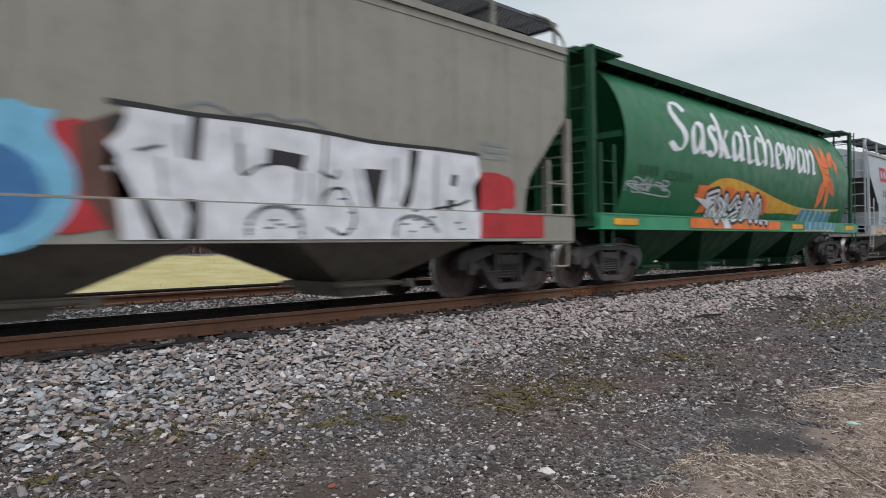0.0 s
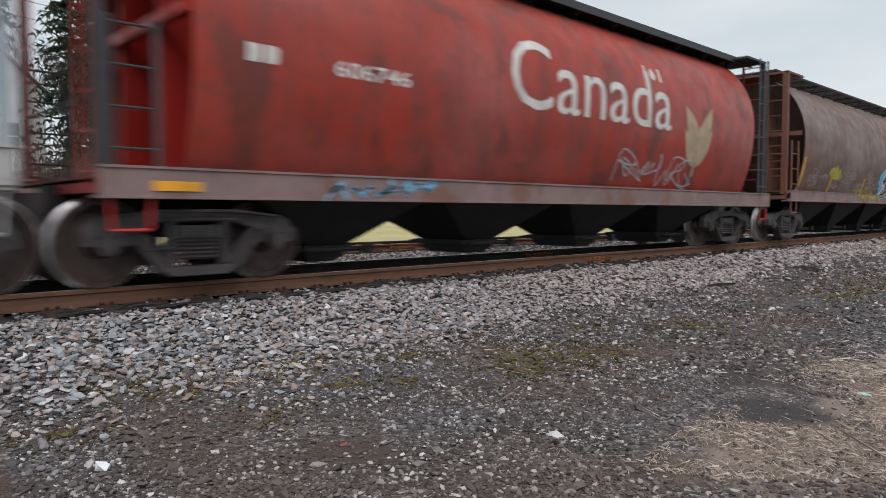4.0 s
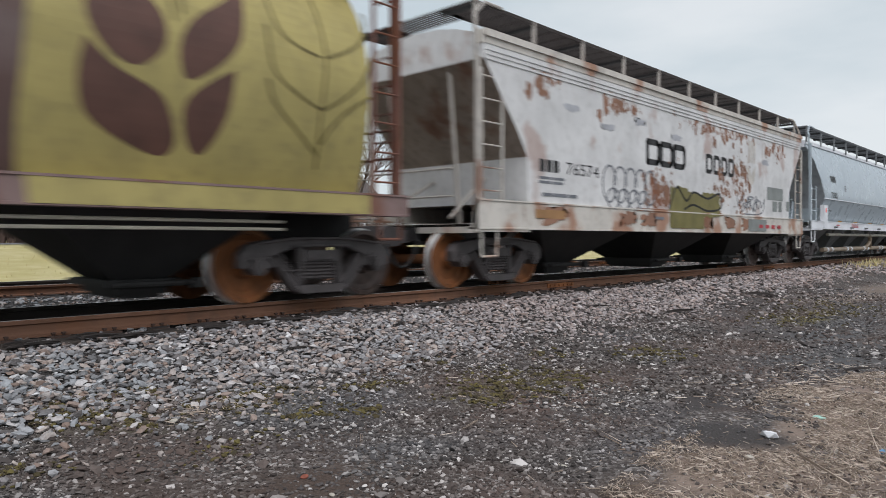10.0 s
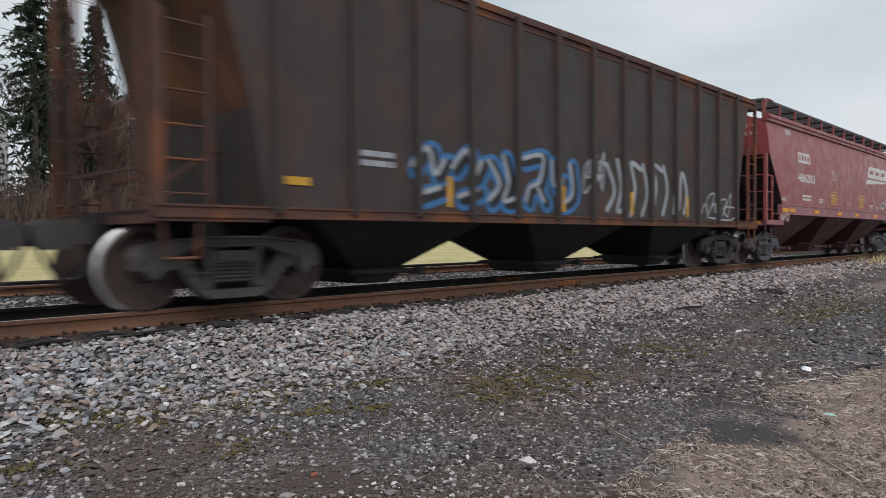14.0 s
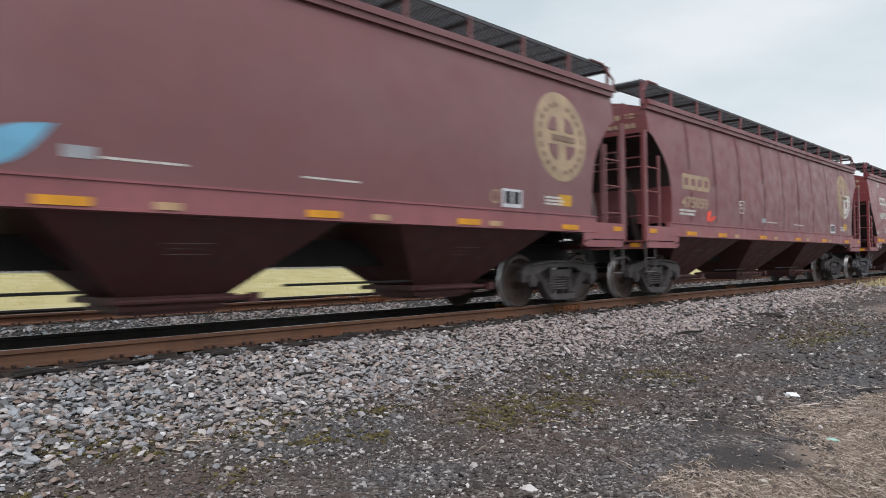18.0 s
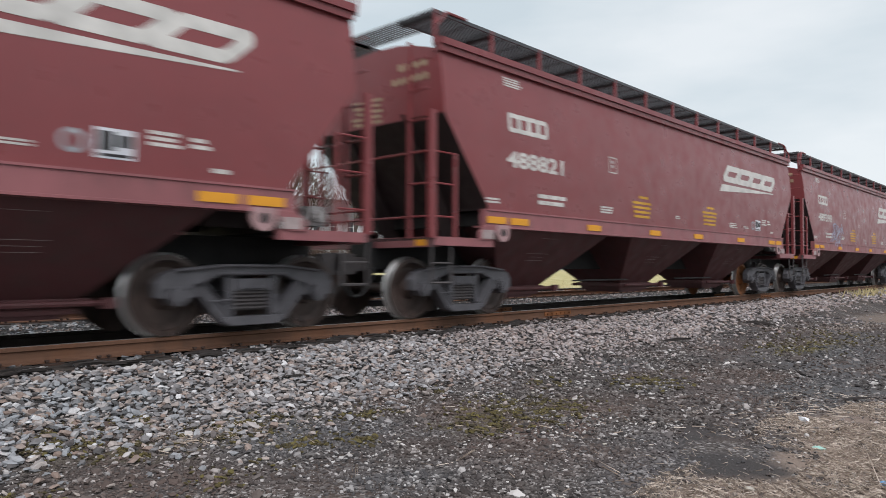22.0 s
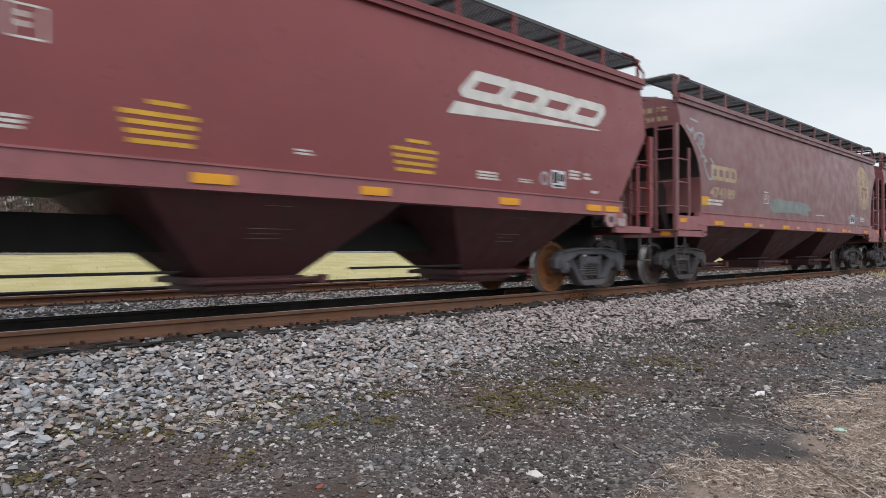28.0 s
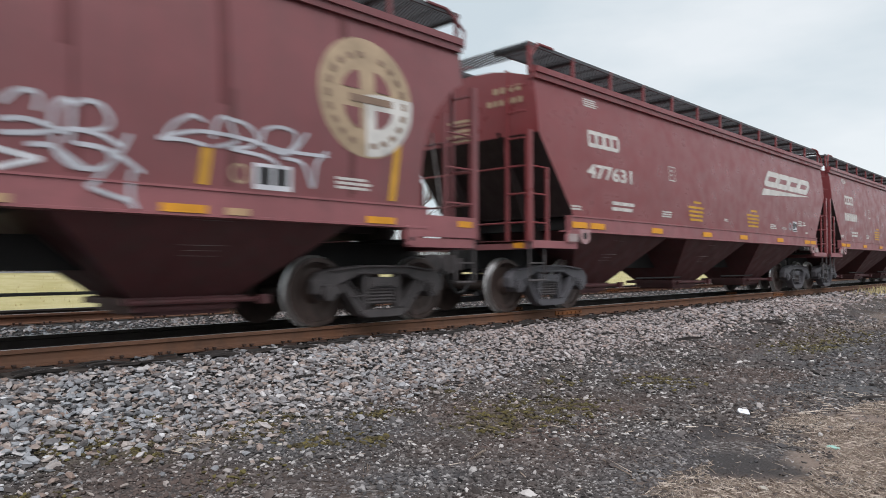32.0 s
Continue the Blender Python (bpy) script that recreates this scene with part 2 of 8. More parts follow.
def bars(x0, x1, z0, z1, rows, seed=0, slant=0.0):
    """Small writing that cannot be read, as rows of broken bars."""
    r = random.Random(seed)
    out, h = [], (z1 - z0) / rows
    for i in range(rows):
        x, end = x0, x1 - r.random() * (x1 - x0) * 0.15
        while x < end - 0.05:
            w = min(end - x, (x1 - x0) * (0.22 + 0.3 * r.random()))
            out.append(quad(x, x + w * 0.93, z1 - i * h - h * 0.62, z1 - i * h, slant))
            x += w
    return out


def blocks(n, x0, x1, z0, z1, slant=0.0, gap=0.14):
    """A maker's mark as n plain slabs."""
    w = (x1 - x0 - slant) / n
    out = []
    for i in range(n):
        a, b = x0 + i * w, x0 + (i + 1 - gap) * w
        c = 0.16 * (z1 - z0)
        lean = lambda x, z: (x + slant * (z - z0) / (z1 - z0), z)
        out.append([lean(*p) for p in ((a, z0), (b - c, z0), (b, z0 + c), (b, z1 - c), (b - c, z1), (a, z1))])
    return out


def hollow(n, x0, x1, z0, z1, w, slant=0.0, gap=0.14):
    """A maker's mark as n plain slabs with open middles, w thick."""
    out = []
    for q in blocks(n, x0 + w / 2, x1 - w / 2, z0 + w / 2, z1 - w / 2, slant, gap):
        out += line(q + [q[0]], w)
    return out


def letters(x0, x1, z0, z1, n, seed, w):
    """n made-up spray-can shapes side by side, as centre lines; they spell nothing."""
    r = random.Random(seed)
    out, step = [], (x1 - x0) / n
    for i in range(n):
        cx, hw = x0 + (i + 0.5) * step, step * 0.40
        kind = r.choice("abcdef")
        zb, zt = z0 + w * 0.5 + r.random() * 0.08, z1 - w * 0.5 - r.random() * 0.12
        zm = (zb + zt) / 2 + (r.random() - 0.5) * 0.15
        j = lambda k: (r.random() - 0.5) * k
        if kind == "a":
            out += [[(cx - hw, zb + j(0.1)), (cx - hw * 0.5, zm + j(0.2)), (cx - hw * 0.9, zt), (cx + hw * 0.2, zt - 0.1)], [(cx + hw * 0.3, zb), (cx + hw * 0.9, zm), (cx + hw * 0.4, zt)]]
        elif kind == "b":
            out += [[(cx - hw, zm + j(0.3)), (cx, zt), (cx + hw * 0.4, zm), (cx + hw, zt - 0.15)], [(cx - hw * 0.6, zb), (cx + hw * 0.7, zb + 0.12)]]
        elif kind == "c":
            out += [[(cx - hw * 0.9, zt), (cx - hw * 0.7, zm), (cx + hw * 0.1, zm + 0.12), (cx - hw * 0.2, zb), (cx + hw, zb + 0.15), (cx + hw * 0.8, zt)]]
        elif kind == "d":
            out += [[(cx - hw, zb), (cx - hw * 0.2, zm - 0.05), (cx - hw, zt - 0.1)], [(cx + hw * 0.1, zt), (cx + hw * 0.5, zm), (cx + hw * 0.1, zb), (cx + hw, zb + 0.05)]]
        elif kind == "e":
            out += [[(cx - hw, zt - 0.1), (cx + hw * 0.8, zt), (cx + hw * 0.5, zm), (cx - hw * 0.3, zm - 0.1), (cx - hw * 0.6, zb)], [(cx + hw * 0.9, zb), (cx + hw * 0.4, zb + 0.2)]]
        else:
            out += [[(cx - hw * 0.8, zb), (cx - hw * 0.4, zt)], [(cx, zb + 0.1), (cx + hw * 0.3, zt - 0.1), (cx + hw, zm), (cx + hw * 0.6, zb)]]
    return out


def strokes(lines, w):
    return [q for l in lines for q in line(l, w)]


def tag(x0, x1, z0, z1, n, seed, w=0.045):
    """A quick looping scrawl: letters of uneven height, some looped, some sharp, and a flourish."""
    r = random.Random(seed)
    w, h, pts = w * 0.85, z1 - z0, []
    k = max(3, n // 2)
    for i in range(k):
        a = x0 + (x1 - x0) * (i + r.uniform(-0.25, 0.25)) / k
        b = a + (x1 - x0) * r.uniform(1.2, 2.0) / k
        lo, hi = z0 + h * r.uniform(0.0, 0.28), z1 - h * r.uniform(0.0, 0.35)
        m, d = (lo + hi) / 2, b - a
        kind = r.randrange(4)
        if kind == 0:
            pts += [(a, lo), (a + 0.1 * d, hi), (a + 0.75 * d, hi - 0.1 * h), (a + 0.55 * d, m), (a + 0.1 * d, m), (b, lo)]
        elif kind == 1:
            pts += [(a + 0.6 * d, hi), (a + 0.05 * d, m + 0.1 * h), (a + 0.2 * d, lo), (a + 0.8 * d, lo + 0.1 * h), (a + 0.7 * d, m), (a + 0.3 * d, m)]
        elif kind == 2:
            pts += [(a, hi), (a + 0.15 * d, lo), (a + 0.45 * d, m + 0.1 * h), (a + 0.6 * d, lo), (b, hi)]
        else:
            pts += [(a, lo + 0.1 * h), (a + 0.5 * d, hi), (a + 0.35 * d, lo), (a + 0.1 * d, m), (b - 0.1 * d, m + 0.05 * h)]
    if r.random() < 0.6:
        pts += [(x1, z0), (x0 + (x1 - x0) * 0.3, z0 - 0.08 * h)]
    pts = [(x + r.gauss(0, 0.06) * h, z + r.gauss(0, 0.10) * h) for x, z in pts]
    return line(curve_pts(pts, 4), w)


def paint(car, name, material, shapes, lift=0.004, label=""):
    """Lays outlines (x along the car, z over the rail) on the near side of a car as a thin coat."""
    bm = nb()
    for s in shapes:
        if len(s) > 2:
            try:
                bm.faces.new([bm.verts.new((x, 0, z)) for x, z in s])
            except ValueError:
                pass
    bmesh.ops.triangulate(bm, faces=bm.faces[:])
    zs = [v.co.z for v in bm.verts]
    side = car["side"]
    if side != "flat":
        z = math.floor(min(zs) / 0.11) * 0.11
        while z < max(zs):
            bmesh.ops.bisect_plane(bm, geom=bm.verts[:] + bm.edges[:] + bm.faces[:], plane_co=(0, 0, z), plane_no=(0, 0, 1))
            z += 0.11
    for cut in (car["sill_top"] - 0.002, car["sill_top"] + 0.002):
        if min(zs) < cut < max(zs):
            bmesh.ops.bisect_plane(bm, geom=bm.verts[:] + bm.edges[:] + bm.faces[:], plane_co=(0, 0, cut), plane_no=(0, 0, 1))
    for v in bm.verts:
        v.co.y = -(half_width(side, v.co.z, car["sill_top"]) + lift)
    for f in bm.faces:
        f.normal_update()
        if f.normal.y > 0:
            f.normal_flip()
    return part(name, bm, material, car["root"], label)


def half_width(side, z, sill_top):
    if z <= sill_top:
        return 1.625
    if side == "flat":
        return 1.585
    if side == "bowed":
        return 1.61 - 0.055 * ((z - 2.55) / 1.0) ** 2 * (1 if z > 2.55 else 0.35)
    if side == "round":
        if z < 2.8:
            return 1.60 - 0.27 * ((2.8 - z) / 1.43) ** 2
        return 1.60 * math.sqrt(max(0.02, 1 - ((z - 2.80) / 1.84) ** 2))
    if side == "pear":
        if z < 2.22:
            return 1.30 + 0.32 * (z - 1.4) / 0.82
        return 1.62 - 0.09 * ((z - 2.22) / 1.0) ** 2.0
    return 1.6


# ---- trucks (bogies) ----
WHEEL_R, AXLES = 0.475, 1.92


def truck_meshes():
    """The meshes of one truck, shared by all cars."""
    frame_bm = nb()
    y0, y1 = -0.075, 0.075
    arch = [(-1.20, 0.46), (-1.21, 0.62), (-1.13, 0.72), (-0.98, 0.775), (-0.80, 0.80), (-0.42, 0.84), (0.42, 0.84), (0.80, 0.80), (0.98, 0.775), (1.13, 0.72), (1.21, 0.62), (1.20, 0.46),
            (1.09, 0.44), (1.08, 0.60), (0.84, 0.61), (0.83, 0.44), (0.72, 0.46), (0.66, 0.62), (0.44, 0.705), (-0.44, 0.705), (-0.66, 0.62), (-0.72, 0.46), (-0.83, 0.44), (-0.84, 0.61), (-1.08, 0.60), (-1.09, 0.44)]
    prism(frame_bm, arch, y0, y1)
    for s in (1, -1):
        prism(frame_bm, [(s * 0.80, 0.60), (s * 0.66, 0.64), (s * 0.29, 0.24), (s * 0.31, 0.12), (s * 0.43, 0.13)], y0, y1)
        prism(frame_bm, [(s * 0.26, 0.72), (s * 0.35, 0.72), (s * 0.33, 0.20), (s * 0.26, 0.20)], y0 + 0.015, y1 - 0.015)
        # raised edges of the cast arms
        for w in (-1, 1):
            prism(frame_bm, [(s * 0.80, 0.585), (s * 0.76, 0.60), (s * 0.40, 0.17), (s * 0.43, 0.14)], w * 0.085 - 0.025, w * 0.085 + 0.025)
            prism(frame_bm, [(s * 0.69, 0.62), (s * 0.655, 0.625), (s * 0.29, 0.24), (s * 0.32, 0.22)], w * 0.085 - 0.025, w * 0.085 + 0.025)
    prism(frame_bm, [(-0.40, 0.21), (0.40, 0.21), (0.40, 0.15), (0.33, 0.10), (-0.33, 0.10), (-0.40, 0.15)], y0 - 0.035, y1 + 0.035)
    for w in (-1, 1):
        prism(frame_bm, [(-0.98, 0.775), (-0.42, 0.84), (0.42, 0.84), (0.98, 0.775), (0.98, 0.745), (0.42, 0.805), (-0.42, 0.805), (-0.98, 0.745)], w * 0.095 - 0.03, w * 0.095 + 0.03)
        prism(frame_bm, [(-0.46, 0.71), (0.46, 0.71), (0.44, 0.74), (-0.44, 0.74)], w * 0.085 - 0.02, w * 0.085 + 0.02)
    bmesh.ops.bevel(frame_bm, geom=frame_bm.edges[:], offset=0.008, segments=1, affect="EDGES")
    for s in (1, -1):
        rod(frame_bm, (s * AXLES / 2, -0.12, WHEEL_R), (s * AXLES / 2, 0.12, WHEEL_R), 0.115, 14)
        rod(frame_bm, (s * AXLES / 2, -0.15, WHEEL_R), (s * AXLES / 2, 0.15, WHEEL_R), 0.075, 12)
        box(frame_bm, s * AXLES / 2 - 0.12, s * AXLES / 2 + 0.12, -0.085, 0.085, 0.56, 0.635)
    # a brake rod across the frame and the friction wedges' cover
    rod(frame_bm, (-0.62, -0.10, 0.40), (-0.30, -0.10, 0.42), 0.012, 6)
    frame_bm.normal_update()
    springs = nb()
    rings = []
    for i in range(13):
        rad = 0.074 if i % 2 else 0.056
        rings.append([springs.verts.new((rad * math.cos(2 * math.pi * k / 8), rad * math.sin(2 * math.pi * k / 8), 0.28 + 0.023 * i)) for k in range(8)])
    for p, q in zip(rings, rings[1:]):
        for k in range(8):
            springs.faces.new((p[k], p[(k + 1) % 8], q[(k + 1) % 8], q[k]))
    bolster = nb()
    box(bolster, -0.24, 0.24, -1.06, 1.06, 0.52, 0.665)
    for y in (-1, 1):
        box(bolster, -0.17, 0.17, y * 1.07 - 0.02, y * 1.07 + 0.02, 0.545, 0.575)
    box(bolster, -0.30, 0.30, -0.35, 0.35, 0.68, 0.80)
    for s in (1, -1):
        box(bolster, s * 0.44 - 0.05, s * 0.44 + 0.05, -0.9, 0.9, 0.36, 0.46)
        box(bolster, s * 0.42, s * 0.50, 0.62, 0.80, 0.30, 0.56)
        box(bolster, s * 0.42, s * 0.50, -0.80, -0.62, 0.30, 0.56)
    return frame_bm, springs, bolster


def wheel_bm():
    """An axle with its two wheels, turned on y: tread, flange, dished plate, hub and bearing caps."""
    bm = nb()
    n = 36
    prof = [(0.60, 0.09), (0.64, 0.15), (0.66, 0.34), (0.675, 0.405), (0.675, WHEEL_R + 0.028), (0.70, WHEEL_R + 0.028), (0.712, WHEEL_R + 0.004),
            (0.81, WHEEL_R - 0.004), (0.815, 0.41), (0.775, 0.395), (0.735, 0.33), (0.745, 0.17), (0.83, 0.14), (0.84, 0.085), (1.06, 0.08), (1.06, 0.0)]
    for s in (1, -1):
        rings = []
        for y, r in prof:
            rings.append([bm.verts.new((r * math.cos(2 * math.pi * i / n), s * y, r * math.sin(2 * math.pi * i / n))) for i in range(n)] if r > 0 else [bm.verts.new((0, s * y, 0))])
        for k, (p, q) in enumerate(zip(rings, rings[1:])):
            for i in range(n):
                j = (i + 1) % n
                f = bm.faces.new((p[i], p[j], q[j], q[i]) if len(q) > 1 else (p[i], p[j], q[0]))
                f.material_index = 1 if k in (5, 6) else 0
        for i in range(3):
            a = 2 * math.pi * i / 3
            rod(bm, (0.045 * math.cos(a), s * 1.06, 0.045 * math.sin(a)), (0.045 * math.cos(a), s * 1.085, 0.045 * math.sin(a)), 0.016, 6)
        # chalk-white mould mark and a raised rim stamp that show the turning
        box(bm, 0.24, 0.30, s * 0.742, s * 0.752, -0.03, 0.03)
    rod(bm, (0, -0.64, 0), (0, 0.64, 0), 0.085, 12)
    bmesh.ops.recalc_face_normals(bm, faces=bm.faces[:])
    return bm


TRUCK_CACHE = {}


def truck(car, x, paint_mat, wheel_mats):
    """A two-axle truck under a car: side frames, springs, bolster and two wheelsets."""
    key = (paint_mat.name, wheel_mats[0].name, wheel_mats[1].name)
    if not TRUCK_CACHE:
        for n, bm in zip(("frame", "springs", "bolster"), truck_meshes()):
            me = bpy.data.meshes.new(n)
            bm.to_mesh(me)
            bm.free()
            TRUCK_CACHE[n] = me
        me = bpy.data.meshes.new("wheelset")
        bm = wheel_bm()
        bm.to_mesh(me)
        bm.free()
        me.polygons.foreach_set("use_smooth", [True] * len(me.polygons))
        me.set_sharp_from_angle(angle=radians(35))
        TRUCK_CACHE["wheel"] = me
    if key not in TRUCK_CACHE:
        made = []
        for n, mats in (("frame", (paint_mat,)), ("springs", (STEEL,)), ("bolster", (paint_mat,)), ("wheel", (wheel_mats[0], TREAD)), ("wheel", (wheel_mats[1], TREAD))):
            me = TRUCK_CACHE[n].copy()
            for m in mats:
                me.materials.append(m)
            made.append(me)
        TRUCK_CACHE[key] = made
    fr, sp, bo, w1, w2 = TRUCK_CACHE[key]
    t = new("truck", bo)
    t.parent, t.location = car["root"], (x, 0, 0)
    for y in (-1.0, 1.0):
        for nm, me, dx in (("side_frame", fr, 0.0), ("spring", sp, -0.15), ("spring", sp, 0.0), ("spring", sp, 0.15)):
            o = new(nm, me)
            o.parent, o.location = t, (dx, y, 0)
    for s, me in ((-1, w1), (1, w2)):
        o = new("wheelset", me)
        o.parent = t
        o.location = (s * AXLES / 2, 0, WHEEL_R)
        WHEELSETS.append((o, s * AXLES / 2))
    return t


WHEELSETS, TRAIN = [], []

# ---- hopper cars ----


def section(side, z0, z1, n):
    """The near half of a car's outline from the roof edge z1 down to z0."""
    return [z1 + (z0 - z1) * i / n for i in range(n + 1)]


def shell(bm, length, x_end, cut, z_top, z_peak, side, sill_top, inset=0.0):
    """A car's body: side walls by the outline of its kind, roof, and slope sheets under the cut-away ends.
    cut: (x from the end, z) from the corner down to the sill."""
    xs = [(x_end + a, z) for a, z in cut]
    xs = xs + [(length - a, z) for a, z in reversed(xs)]
    mid = []
    for (a, za), (b, zb) in zip(xs, xs[1:]):
        mid.append((a, za))
        if b - a > 4:
            k = 8
            mid += [(a + (b - a) * i / k, za) for i in range(1, k)]
    mid.append(xs[-1])
    n = 18 if side != "flat" else 5
    rows = []
    for x, zb in mid:
        near = [(-half_width(side, z, sill_top), z) for z in section(side, max(zb, sill_top + 0.001), z_top, n)]
        roof = [(0.0, z_peak), (-0.55, z_peak - 0.03), (near[0][0] * 0.62, z_top + (z_peak - z_top) * 0.62)]
        pts = roof + near + [(-y, z) for y, z in reversed(near)] + [(-y, z) for y, z in reversed(roof[1:])]
        rows.append([bm.verts.new((x, y, z)) for y, z in pts])
    k = len(rows[0])
    for p, q in zip(rows, rows[1:]):
        for i in range(k):
            j = (i + 1) % k
            bm.faces.new((p[i], q[i], q[j], p[j]))
    bm.faces.new(rows[0])
    bm.faces.new(rows[-1][::-1])
    bmesh.ops.recalc_face_normals(bm, faces=bm.faces[:])
    # Faces turned down take the slope material, on some cars darkened for shade.
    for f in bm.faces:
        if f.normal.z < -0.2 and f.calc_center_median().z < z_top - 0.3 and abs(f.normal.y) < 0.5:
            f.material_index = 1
    return bm


def tub(bm, length, x_end, z_bot, z_top, side, slope):
    """A cylinder-sided body: open-ended shell with slope sheets set back between the side walls."""
    n, t = 22, 0.03
    xs = [x_end + (length - 2 * x_end) * i / 10 for i in range(11)]
    rows = []
    for x in xs:
        near = [(-half_width(side, z, 0), z) for z in section(side, z_bot, z_top, n)]
        pts = near + [(-y, z) for y, z in reversed(near)]
        rows.append([bm.verts.new((x, y, z)) for y, z in pts])
    k = len(rows[0])
    for p, q in zip(rows, rows[1:]):
        for i in range(k):
            bm.faces.new((p[i], q[i], q[(i + 1) % k], p[(i + 1) % k]))
    # slope sheets at both ends, from the roof edge down and inwards
    for rim, s in ((rows[0], 1), (rows[-1], -1)):
        inner = []
        for v in rim:
            d = slope * (1 - (v.co.z - z_bot) / (z_top - z_bot)) + 0.02
            inner.append(bm.verts.new((v.co.x + s * d, v.co.y * 0.985, v.co.z)))
        for i in range(k):
            j = (i + 1) % k
            bm.faces.new((rim[i], rim[j], inner[j], inner[i]))
        bm.faces.new(inner)
    bmesh.ops.recalc_face_normals(bm, faces=bm.faces[:])
    return bm


def bay_bm(w_top, w_out, z_top, z_out, y_top, y_out):
    """One discharge hopper: an upside-down pyramid with an outlet."""
    bm = nb()
    a = [bm.verts.new((x, y, z_top)) for x, y in ((-w_top, -y_top), (w_top, -y_top), (w_top, y_top), (-w_top, y_top))]
    b = [bm.verts.new((x, y, z_out)) for x, y in ((-w_out, -y_out), (w_out, -y_out), (w_out, y_out), (-w_out, y_out))]
    for i in range(4):
        j = (i + 1) % 4
        bm.faces.new((a[i], a[j], b[j], b[i]))
    bm.faces.new(a[::-1])
    bm.faces.new(b)
    bmesh.ops.recalc_face_normals(bm, faces=bm.faces[:])
    return bm


def gate_bm(w, y, z):
    bm = nb()
    box(bm, -w - 0.12, w + 0.12, -y - 0.05, y + 0.05, z - 0.07, z + 0.01)
    box(bm, -w, w, -y, y, z - 0.16, z - 0.065)
    box(bm, -w * 0.8, w * 0.8, -y * 0.9, y * 0.9, z - 0.21, z - 0.155)
    for s in (-1, 1):
        rod(bm, (w + 0.25, s * (y + 0.18), z - 0.04), (-w - 0.1, s * (y + 0.18), z - 0.04), 0.035, 8)
        box(bm, w + 0.18, w + 0.32, s * (y + 0.24) - 0.05, s * (y + 0.24) + 0.05, z - 0.10, z + 0.02)
    return bm


def ladder_bm(x0, x1, y, z0, z1, step=0.42, r=0.014):
    """Two flat stiles and their rungs."""
    bm = nb()
    for x in (x0, x1):
        box(bm, x - 0.028, x + 0.028, y - 0.012, y + 0.012, z0, z1)
    z = z0 + step * 0.45
    while z < z1 - 0.05:
        rod(bm, (x0, y, z), (x1, y, z), r, 6)
        z += step
    return bm


def grating_bm(x0, x1, y0, y1, z, slats=16):
    """A roof walk: long bars on edge in a frame, with a flat cross bar now and then."""
    bm = nb()
    for i in range(slats):
        y = y0 + (y1 - y0) * i / (slats - 1)
        edge = i in (0, slats - 1)
        box(bm, x0, x1, y - (0.012 if edge else 0.005), y + (0.012 if edge else 0.005), z - (0.01 if edge else -0.022), z + 0.045)
    n = max(1, round((x1 - x0) / 0.45))
    for i in range(n + 1):
        x = x0 + (x1 - x0) * i / n
        box(bm, x - 0.006, x + 0.006, y0, y1, z + 0.010, z + 0.030)
    return bm


def coupler_bm(s):
    """Draft pocket, shank and knuckle; s = -1 points to -x."""
    bm = nb()
    box(bm, min(0, s * 0.35), max(0, s * 0.35), -0.12, 0.12, -0.11, 0.11)
    prism(bm, [(s * 0.30, -0.16), (s * 0.62, -0.17), (s * 0.70, -0.06), (s * 0.70, 0.10), (s * 0.60, 0.17), (s * 0.30, 0.15)], -0.17, 0.02)
    prism(bm, [(s * 0.55, -0.14), (s * 0.74, -0.12), (s * 0.74, 0.12), (s * 0.55, 0.14)], 0.02, 0.19)
    return bm


def hose_bm(s):
    bm = nb()
    pts = [(s * (0.05 + 0.62 * k / 8), -0.34 + 0.1 * k / 8, 0.0 - 0.42 * math.sin(math.pi * k / 8) ** 0.8 - 0.06 * k / 8) for k in range(9)]
    return pipe(bm, pts, 0.024, 6)


def begin(kind_label, lead, length, side, sill_top, group="freight cars of the passing train"):
    root = new("hopper_car")
    root.empty_display_size = 0.3
    tagged(root, kind_label, "hopper car", group)
    root.matrix_world = pose(lead, TRACK_Y, RAIL_Z)
    car = dict(root=root, lead=lead, length=length, side=side, sill_top=sill_top)
    TRAIN.append((root, lead))
    return car


